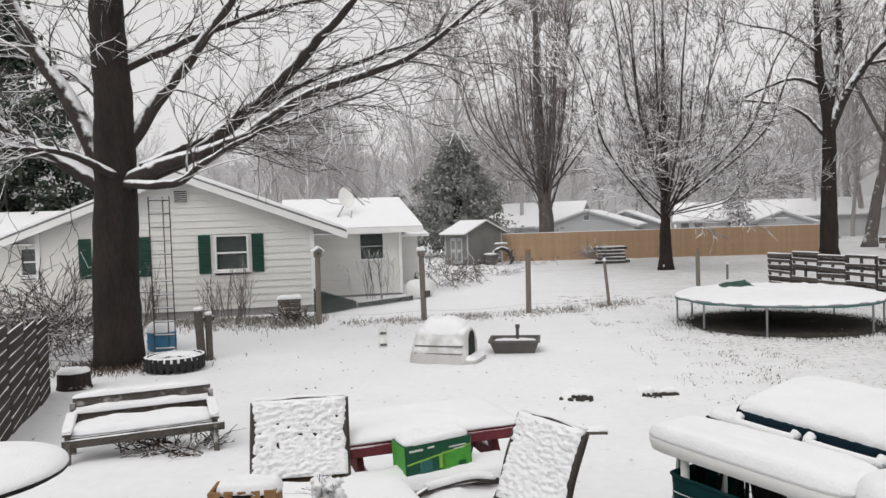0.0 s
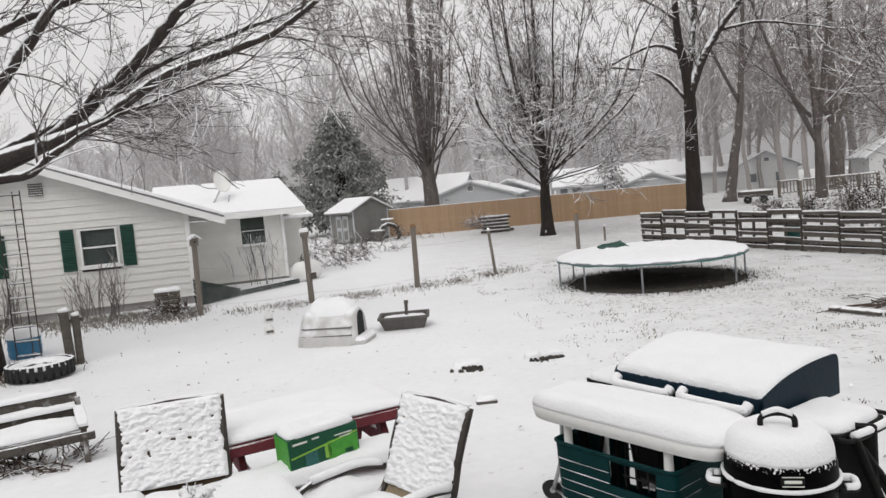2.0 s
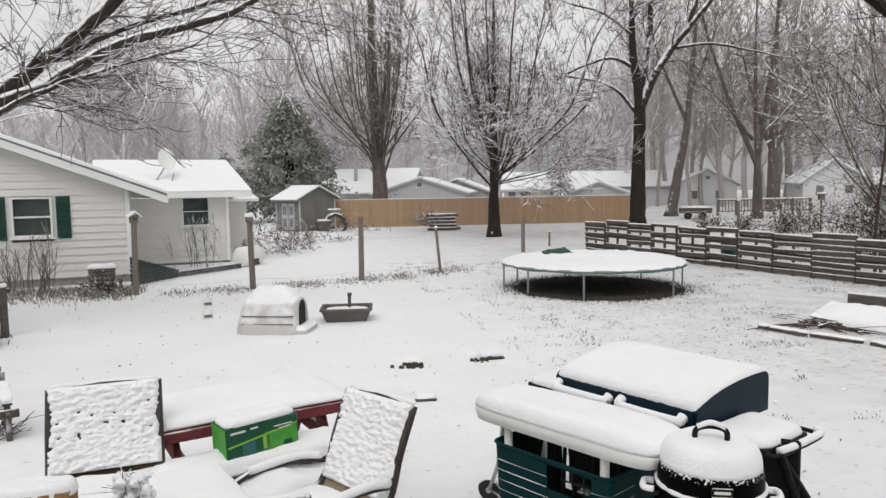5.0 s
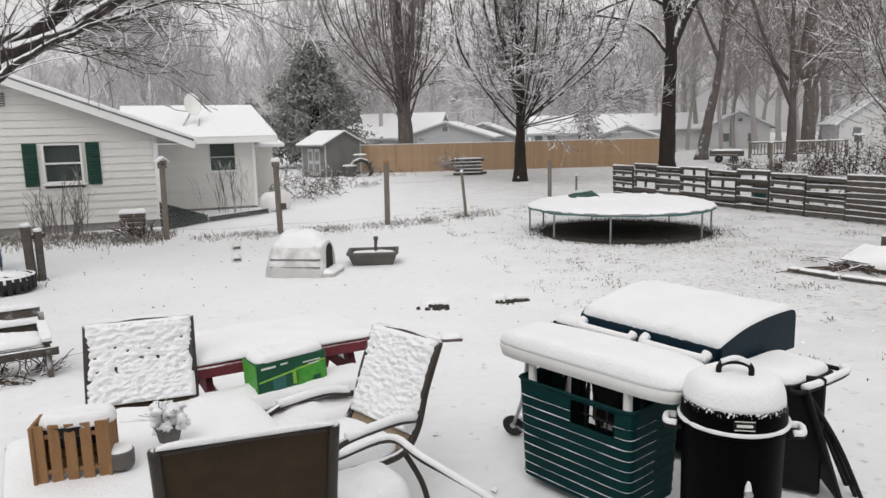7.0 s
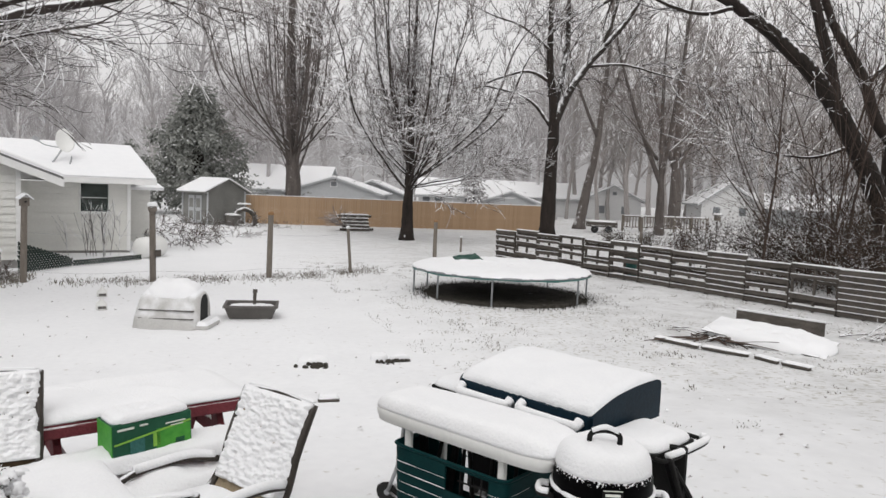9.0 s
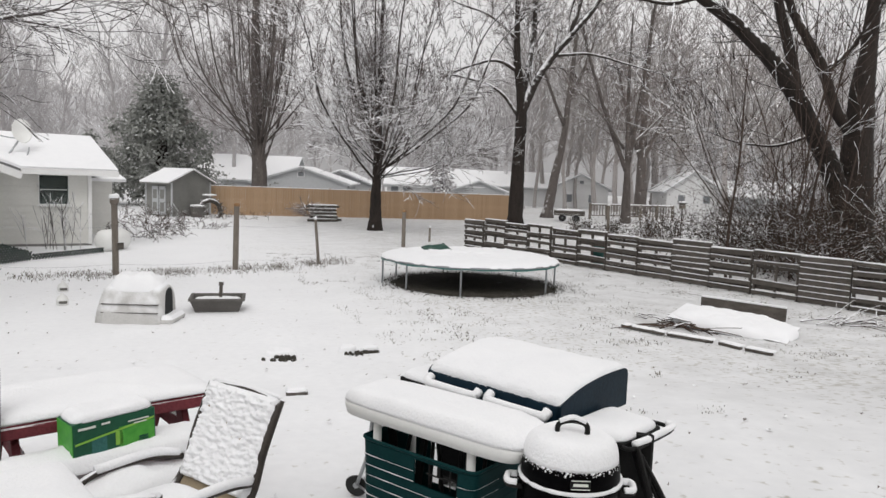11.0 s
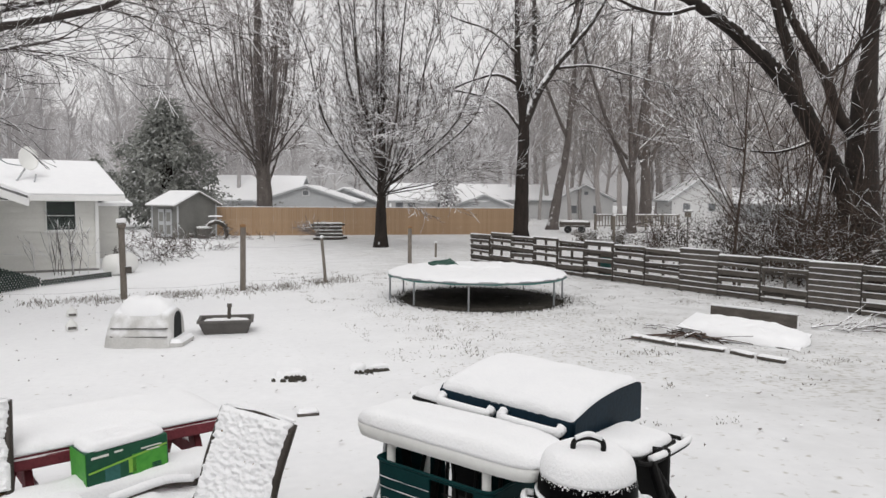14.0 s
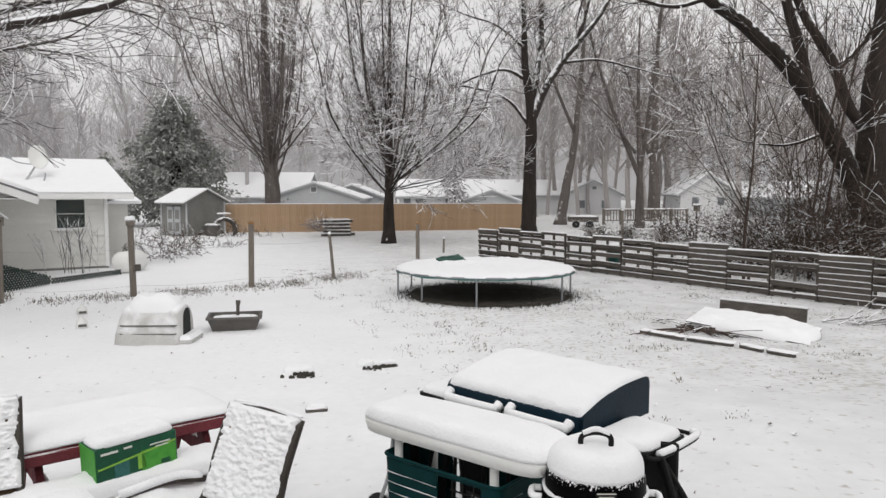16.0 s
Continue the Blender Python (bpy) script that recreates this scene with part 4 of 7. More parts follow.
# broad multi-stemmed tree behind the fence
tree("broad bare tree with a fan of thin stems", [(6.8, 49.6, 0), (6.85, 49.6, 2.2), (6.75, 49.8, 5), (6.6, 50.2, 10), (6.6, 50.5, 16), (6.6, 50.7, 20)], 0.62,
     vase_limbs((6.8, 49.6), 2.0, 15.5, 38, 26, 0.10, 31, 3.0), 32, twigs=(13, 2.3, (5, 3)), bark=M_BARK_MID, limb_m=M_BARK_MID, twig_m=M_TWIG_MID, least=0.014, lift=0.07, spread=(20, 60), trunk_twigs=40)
# tall forked tree at the fence's end
tree("tall dark forked tree with arching snowy limbs", [(20.35, 38.9, 0), (20.55, 39.2, 4), (20.65, 39.35, 7.3), (20.45, 39.8, 10), (20.4, 40, 13.9), (20.2, 40, 18)], 0.46,
     [([(20.6, 39.3, 6.6), (21.3, 39.2, 8.3), (22.4, 39, 10.1), (24.6, 38.3, 13), (26.5, 38, 16.5)], 0.30, 0.10),
      ([(20.45, 39.7, 9.2), (19.2, 40.1, 9.75), (17.6, 40.8, 9.3), (15.8, 41.5, 8.5), (14.6, 42, 8.7)], 0.13, 0.03),
      ([(20.6, 39.4, 6.4), (19.4, 40, 8.0), (17.5, 40.8, 8.7), (15.2, 41.8, 9.0), (13.5, 42.2, 9.6)], 0.12, 0.03),
      ([(22.5, 39, 10.2), (24.5, 38.4, 10.4), (26.5, 37.8, 10.0), (29, 37, 9.4)], 0.11, 0.03),
      ([(20.7, 39.5, 7.6), (21.6, 40, 11), (21.7, 40.2, 14), (21.5, 40.3, 18)], 0.22, 0.08),
      ([(20.45, 39.8, 11), (18.6, 39.8, 12.2), (16.5, 39.6, 12.6), (14.5, 39.5, 13.2)], 0.10, 0.03),
      ([(23.4, 38.7, 11.6), (24.0, 38.5, 14), (24.5, 38.4, 17)], 0.14, 0.05)],
     42, twigs=(16, 2.4, (5, 3)), bark=M_BARK, limb_m=M_LIMB, twig_m=M_TWIG, least=0.011, lift=0.02, trunk_twigs=10)
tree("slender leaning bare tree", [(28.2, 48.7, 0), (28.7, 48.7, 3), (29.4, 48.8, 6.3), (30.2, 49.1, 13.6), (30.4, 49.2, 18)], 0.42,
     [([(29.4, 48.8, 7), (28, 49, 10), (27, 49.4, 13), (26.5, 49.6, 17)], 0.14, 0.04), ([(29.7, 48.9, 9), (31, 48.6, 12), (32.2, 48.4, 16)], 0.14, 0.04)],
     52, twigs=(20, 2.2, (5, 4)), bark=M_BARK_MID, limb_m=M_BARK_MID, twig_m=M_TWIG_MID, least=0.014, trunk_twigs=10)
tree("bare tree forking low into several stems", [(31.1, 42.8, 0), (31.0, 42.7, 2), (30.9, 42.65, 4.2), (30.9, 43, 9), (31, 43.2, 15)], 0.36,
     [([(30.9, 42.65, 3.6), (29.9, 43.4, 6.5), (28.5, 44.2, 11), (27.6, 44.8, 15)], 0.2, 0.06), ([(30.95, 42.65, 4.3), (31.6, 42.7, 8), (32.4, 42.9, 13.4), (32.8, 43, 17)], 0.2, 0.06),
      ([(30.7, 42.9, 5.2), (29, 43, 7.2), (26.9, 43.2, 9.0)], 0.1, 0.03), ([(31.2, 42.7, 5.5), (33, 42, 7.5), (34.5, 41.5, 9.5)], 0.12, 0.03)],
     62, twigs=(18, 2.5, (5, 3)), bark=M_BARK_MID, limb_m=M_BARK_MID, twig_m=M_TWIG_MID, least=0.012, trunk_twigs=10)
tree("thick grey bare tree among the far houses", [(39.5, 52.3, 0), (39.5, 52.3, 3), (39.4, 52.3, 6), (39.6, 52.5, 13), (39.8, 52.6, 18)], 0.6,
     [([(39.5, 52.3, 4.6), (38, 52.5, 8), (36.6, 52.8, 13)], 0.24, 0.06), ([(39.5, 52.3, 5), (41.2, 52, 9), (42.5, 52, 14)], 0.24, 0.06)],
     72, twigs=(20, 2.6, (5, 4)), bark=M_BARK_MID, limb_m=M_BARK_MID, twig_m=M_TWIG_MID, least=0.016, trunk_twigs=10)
# big leaning tree behind the pallet fence
tree("massive dark tree with one heavy leaning limb", [(20.35, 16.3, 0), (20.2, 16.4, 2), (20.3, 16.6, 5.3), (20.55, 16.7, 7.5), (20.9, 16.8, 12)], 0.68,
     [([(20.1, 16.4, 1.2), (19.6, 16.7, 3.0), (18.55, 17.4, 5.45), (17.3, 18.0, 7.08), (15.74, 18.76, 8.45), (13.9, 19.4, 9.3)], 0.36, 0.14),
      ([(20.3, 16.6, 4.2), (19.6, 16.93, 5.2), (19.2, 17.2, 6.5), (18.46, 17.7, 8.0), (17.9, 18, 9.6)], 0.20, 0.10),
      ([(18.5, 17.4, 5.6), (18.25, 17.6, 7), (17.6, 17.8, 9), (17.3, 18, 11)], 0.20, 0.10),
      ([(18.8, 17.2, 4.3), (18.0, 17.5, 4.0), (16.9, 18.0, 4.05), (15.9, 18.3, 4.35)], 0.06, 0.012),
      ([(19.3, 17.1, 6.3), (20.2, 16.9, 7.2), (21, 16.6, 8.6)], 0.10, 0.04),
      ([(15.7, 18.8, 8.4), (14.2, 18.6, 8.0), (12.4, 18.4, 8.2), (10.8, 18.2, 8.7)], 0.08, 0.02)],
     82, twigs=(13, 2.2, (4, 3)), bark=M_BARK, limb_m=M_BARK, twig_m=M_LIMB, least=0.008, lift=0.02, trunk_twigs=10, flat=0.6, girth=0.025)


def far_woods():
    """Countless bare trunks and crowns behind the houses, as one mesh."""
    rng = random.Random(5)
    kinds = []
    for k in range(7):
        t = Tubes()
        h = 15 + 2 * k % 6
        base = Vector((0, 0, 0))
        pts = [Vector((0.25 * math.sin(i + k), 0.25 * math.cos(i * 1.3 + k), h * i / 7)) for i in range(8)]
        t.add(pts, [0.26 * (1 - 0.8 * i / 7) for i in range(8)], 5, close=False)
        for j in range(30):
            u = rng.uniform(0.25, 1.0)
            i = min(6, int(u * 7))
            grow(t, pts[i].lerp(pts[i + 1], u * 7 - i), bend(Vector((0, 0, 1)), radians(rng.uniform(20, 60)), rng), h * rng.uniform(0.18, 0.36), 0.07, 2, rng, 0.08, 0.12, (4, 3), 0.022, (20, 50), 1.2)
        kinds.append((np.array([tuple(v) for v in t.v]), t.f))
    sets = {False: ([], [], [0]), True: ([], [], [0])}
    for k in range(183):
        a = radians(rng.uniform(-36, 62)) if k < 165 else radians(rng.uniform(-14, 9))
        r = rng.uniform(70, 130) if a > 0.45 else rng.uniform(95, 150) if k < 165 else rng.uniform(66, 88)
        x, y = r * math.sin(a), r * math.cos(a)
        v, f = kinds[rng.randrange(7)]
        s, c = math.sin(k), math.cos(k)
        sc = rng.uniform(0.8, 1.25) if a > 0.45 else rng.uniform(0.7, 1.05)
        w = np.stack([(v[:, 0] * c - v[:, 1] * s) * sc + x, (v[:, 0] * s + v[:, 1] * c) * sc + y, v[:, 2] * sc - 0.3], 1)
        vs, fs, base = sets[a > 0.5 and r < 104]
        vs.append(w)
        fs += [tuple(i + base[0] for i in q) for q in f]
        base[0] += len(v)
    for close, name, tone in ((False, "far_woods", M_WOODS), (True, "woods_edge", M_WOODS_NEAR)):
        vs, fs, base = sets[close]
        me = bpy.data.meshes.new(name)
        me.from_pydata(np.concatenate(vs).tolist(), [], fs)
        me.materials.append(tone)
        tagged(new(name, me), "dense bare woods, snow-lined and paled by painted haze", "woods", kind="stuff")


far_woods()


def leaf_cloud(n, place, size, rng, droop=0.3):
    """Many small bent blades; place(rng) gives a point and the way outwards."""
    v, f = [], []
    for k in range(n):
        p, o = place(rng)
        d = (o + Vector((rng.gauss(0, 0.5), rng.gauss(0, 0.5), rng.gauss(0, 0.5) - droop))).normalized()
        side = d.orthogonal().normalized()
        side.rotate(Matrix.Rotation(rng.uniform(0, 6.28), 3, d))
        L, w = size * rng.uniform(0.6, 1.5), size * rng.uniform(0.22, 0.42)
        b = len(v)
        m = p + d * L * 0.5
        v += [p, m + side * w, m - side * w, p + d * L + Vector((0, 0, -0.12 * L))]
        f += [(b, b + 1, b + 2), (b + 1, b + 3, b + 2)]
    return v, f


def mesh_part(name, v, f, material, parent, label=""):
    me = bpy.data.meshes.new(name)
    me.from_pydata(v, [], f)
    me.materials.append(material)
    ob = new(name, me)
    ob.parent = parent
    return tagged(ob, label)


def evergreen(at, height, width, n, size, material, seed, label, power=1.0, low=0.05):
    rng = random.Random(seed)
    th = thing("evergreen_tree", pose(*at), label, "tree")
    t = Tubes()
    t.add([Vector((0, 0, -0.1)), Vector((0.05, 0, height * 0.5)), Vector((0, 0.05, height * 0.95))], [width * 0.04, width * 0.028, 0.02], 8)
    t.build("trunk", M_BARK, th)
    tufts = []
    for k in range(int(70 + height * 14)):
        u = low + (0.98 - low) * rng.random() ** 1.1
        a = rng.uniform(0, 2 * math.pi)
        wr = width / 2 * (1 - u ** 1.6) ** power * (0.82 + 1.1 * noise.noise(Vector((2.2 * math.cos(a), 2.2 * math.sin(a), u * 6 + seed))))
        r = wr * rng.random() ** 0.45
        tufts.append((Vector((r * math.cos(a), r * math.sin(a), u * height)), width * rng.uniform(0.03, 0.11)))

    def place(g):
        c, s = tufts[g.randrange(len(tufts))]
        d = Vector((g.gauss(0, 1), g.gauss(0, 1), g.gauss(0, 0.7))).normalized()
        return c + d * s * g.random(), (d + Vector((c.x, c.y, 0)).normalized() * 0.8).normalized() if c.length > 0.1 else d

    mesh_part("crown", *leaf_cloud(n, place, size, rng), material, th)


evergreen((0.8, 54.3, 0), 8.7, 14.0, 30000, 0.24, M_NEEDLE_FAR, 3, "broad evergreen paled by painted haze, dusted with snow", 1.7)
evergreen((-16.2, 27.5, 0), 11.5, 7.6, 26000, 0.24, M_NEEDLE, 6, "tall dark spruce with snowy boughs", 0.9)
evergreen((-19.5, 31, 0), 10.5, 7.0, 16000, 0.26, M_NEEDLE, 7, "tall dark spruce with snowy boughs", 0.9)
evergreen((26.5, 66, 0), 10.5, 2.6, 2500, 0.3, M_WOODS, 9, "narrow far conifer paled by painted haze, snow on top", 1.0)


def thicket():
    """Tangled brush behind the pallet fence."""
    rng = random.Random(17)
    t = Tubes()
    spots = []
    for k in range(24):
        y = rng.uniform(12, 31) if k % 3 == 0 else rng.uniform(11, 19)
        x = 14.6 + (25.9 - y) * 0.19 - 0.2 + rng.uniform(0.3, 7.5)
        if y > 24 and x < 17:
            continue
        spots.append((x, y))
        h = rng.uniform(1.0, 2.6) if y < 20 else rng.uniform(0.7, 1.4)
        for j in range(9):
            d = bend(Vector((0, 0, 1)), radians(rng.uniform(5, 50)), rng)
            grow(t, Vector((x + rng.gauss(0, 0.3), y + rng.gauss(0, 0.3), -0.05)), d, h * rng.uniform(0.6, 1.1), 0.014, 2, rng, -0.03, 0.2, (4, 3), 0.006, (20, 60), 0.4)
    ob = t.build("brush", M_BRUSH, None, smooth=False)
    tagged(ob, "tangled leafless brush lined with snow", "brush", kind="stuff")

    def place(g):
        x, y = spots[g.randrange(len(spots))]
        return Vector((x + g.gauss(0, 0.6), y + g.gauss(0, 0.6), abs(g.gauss(0, 0.8)) + 0.1)), Vector((g.gauss(0, 1), g.gauss(0, 1), 0.3)).normalized()

    v, f = leaf_cloud(6000, place, 0.075, rng)
    tagged(mesh_part("brush_leaves", v, f, M_LEAF, None), "brown dead leaves clinging to the brush", "leaves", kind="stuff")
    # slim saplings rising from it
    s = Tubes()
    for k in range(13):
        y = rng.uniform(16, 32)
        x = y * rng.uniform(0.90, 1.3)
        grow(s, Vector((x, y, 0)), bend(Vector((0, 0, 1)), radians(6), rng), rng.uniform(5, 10), 0.045, 2, rng, 0.06, 0.07, (10, 4), 0.007, (25, 55), 0.8)
    tagged(s.build("saplings", M_BRUSH, None, smooth=False), "slim bare saplings standing in the brush", "saplings", kind="stuff")

    def clinging(g):
        c = ((16.6, 20.5, 4.6), (18.6, 19.5, 4.0), (18.0, 21.0, 3.4), (20.5, 18.5, 3.0), (16.2, 22.0, 5.6), (21.5, 20.0, 4.6))[g.randrange(6)]
        return Vector((c[0] + g.gauss(0, 0.9), c[1] + g.gauss(0, 1.2), c[2] + g.gauss(0, 0.75))), Vector((g.gauss(0, 1), g.gauss(0, 1), -0.2)).normalized()

    v, f = leaf_cloud(5200, clinging, 0.05, rng)
    tagged(mesh_part("clinging_leaves", v, f, M_LEAF, None), "russet dead leaves clinging to the saplings", "leaves", kind="stuff")


thicket()


def undergrowth():
    """Dense dark evergreen scrub and bramble round the leaning tree."""
    rng = random.Random(91)
    spots = [(rng.uniform(17.5, 25), rng.uniform(13.5, 20), rng.uniform(0.9, 1.75)) for k in range(30)]

    def place(g):
        x, y, h = spots[g.randrange(len(spots))]
        return Vector((x + g.gauss(0, 0.8), y + g.gauss(0, 0.8), abs(g.gauss(0, 0.85)) * h + 0.1)), Vector((g.gauss(0, 1), g.gauss(0, 1), 0.2)).normalized()

    v, f = leaf_cloud(15000, place, 0.085, rng)
    tagged(mesh_part("bramble_leaves", v, f, M_BRAMBLE, None), "dark leathery bramble leaves flecked with snow", "leaves", kind="stuff")
    t = Tubes()
    for x, y, h in spots:
        for j in range(8):
            grow(t, Vector((x + rng.gauss(0, 0.3), y + rng.gauss(0, 0.3), -0.05)), bend(Vector((0, 0, 1)), radians(rng.uniform(5, 60)), rng), 2.6 * h * rng.uniform(0.6, 1.1), 0.016, 2, rng, -0.06, 0.2, (5, 3), 0.006, (20, 60), 0.4)
    tagged(t.build("bramble_canes", M_CANE, None, smooth=False), "arching bramble canes lined with snow", "brush", kind="stuff")


undergrowth()


def hedge_plants():
    rng = random.Random(23)
    # shrubs against the house wall
    for x, y, h, n in ((-5.9, 20.6, 1.3, 16), (-6.6, 20.8, 1.1, 12), (-8.4, 20.7, 1.2, 14), (-10.6, 20.3, 1.0, 12)):
        th = thing("bare_shrub", pose(x, y, 0), "leafless brown shrub against the house wall", "shrub", "shrubs at the house wall")
        t = Tubes()
        for k in range(n):
            grow(t, Vector((rng.gauss(0, 0.15), rng.gauss(0, 0.1), -0.02)), bend(Vector((0, 0, 1)), radians(rng.uniform(2, 28)), rng), h * rng.uniform(0.7, 1.1), 0.016, 1, rng, 0.02, 0.08, (3,), 0.007, (15, 40), 0.4)
        t.build("crown", M_TWIG_MID, th, smooth=False)
    # dry flower stalks by the extension
    th = thing("dry_stalks", pose(-2.4, 25.4, 0), "dry brown flower stalks in the snow", "plant")
    t = Tubes()
    for k in range(12):
        grow(t, Vector((rng.uniform(-0.9, 0.7), rng.gauss(0, 0.2), -0.02)), bend(Vector((0, 0, 1)), radians(8), rng), rng.uniform(0.8, 1.6), 0.012, 1, rng, 0.02, 0.06, (5,), 0.008, (20, 50), 0.4)
    t.build("crown", M_TWIG, th, smooth=False)
    # tangles of dry plants by the crate, the white drum and the shed
    for x, y, w, h in ((-3.9, 19.7, 0.55, 0.55), (0.3, 29.5, 1.6, 0.9), (1.2, 33.5, 1.8, 0.9), (3.6, 41.5, 2.2, 0.8), (-0.3, 36, 2.0, 1.0), (-7.6, 12.6, 0.5, 0.9), (-8.3, 15.6, 0.7, 1.9), (-9.2, 16.6, 0.8, 2.0), (-8.2, 14.0, 0.5, 1.5), (-9.6, 14.6, 0.8, 2.2)):
        th = thing("dry_bush", pose(x, y, 0), "low tangle of dry stems half under snow", "shrub")
        t = Tubes()
        for k in range(26):
            grow(t, Vector((rng.gauss(0, w * 0.5), rng.gauss(0, w * 0.4), -0.02)), bend(Vector((0, 0, 1)), radians(rng.uniform(10, 75)), rng), h * rng.uniform(0.5, 1.1), 0.011, 2, rng, -0.06, 0.25, (4, 2), 0.008, (20, 60), 0.25)
        t.build("crown", M_BRUSH, th, smooth=False)


hedge_plants()


def blades(name, n, place, size, material, label, seed):
    rng = random.Random(seed)
    v, f = [], []
    for k in range(n):
        x, y = place(rng)
        z = ground_height(x, y) - 0.01
        a = rng.uniform(0, 6.28)
        h, w = size * rng.uniform(0.5, 1.4), 0.006 + size * 0.03
        lean = Vector((math.cos(a * 3), math.sin(a * 3), 0)) * h * rng.uniform(0.2, 0.9)
        p, s = Vector((x, y, z)), Vector((math.cos(a), math.sin(a), 0)) * w
        b = len(v)
        v += [p - s, p + s, p + lean * 0.4 + Vector((0, 0, h * 0.6)) + s * 0.7, p + lean * 0.4 + Vector((0, 0, h * 0.6)) - s * 0.7, p + lean + Vector((0, 0, h))]
        f += [(b, b + 1, b + 2, b + 3), (b + 3, b + 2, b + 4)]
    tagged(mesh_part(name, v, f, material, None), label, "grass", kind="stuff")


def along_fence(g):
    u = g.uniform(0, 3.35)
    while noise.noise(Vector((u * 5, 2, 0))) < g.uniform(-0.35, 0.25):
        u = g.uniform(0, 3.35)
    pts = ((-5.5, 19.1), (-0.59, 19.30), (2.24, 19.98), (4.75, 21.2), (7.4, 23.6))
    i = min(3, int(u))
    (ax, ay), (bx, by) = pts[i], pts[i + 1]
    w = u - i
    return ax + (bx - ax) * w + g.gauss(0, 0.1), ay + (by - ay) * w + g.gauss(0, 0.42)


def yard_right(g):
    while True:
        x, y = g.uniform(3.5, 14.5), g.uniform(6, 24)
        if noise.noise(Vector((x * 0.5, y * 0.5, 4))) > -0.1 and noise.noise(Vector((x * 2.1, y * 2.1, 8))) > 0.05:
            return x, y


def house_foot(g):
    u = g.random()
    return -13 + 9.6 * u + g.gauss(0, 0.1), 21.5 - 0.8 * u - abs(g.gauss(0, 1.0)) - 0.2


blades("fence_line_grass", 3000, along_fence, 0.075, M_GRASS, "dry weeds along the fence line poking through snow", 3)
blades("yard_grass", 9500, yard_right, 0.035, M_GRASS, "sparse grass blades poking through thin snow", 4)
def trunk_foot(g):
    a, r = g.uniform(0, 6.283), 0.5 + abs(g.gauss(0, 0.45))
    return -6.28 + r * math.cos(a), 14.1 + 0.8 * r * math.sin(a)


blades("trunk_foot_litter", 1500, trunk_foot, 0.10, M_LEAF, "brown leaf litter and stubble round the maple's foot", 6)
blades("house_foot_grass", 6500, house_foot, 0.13, M_GRASS, "dry garden stubble along the house wall", 5)

# ---- the yard's things ----


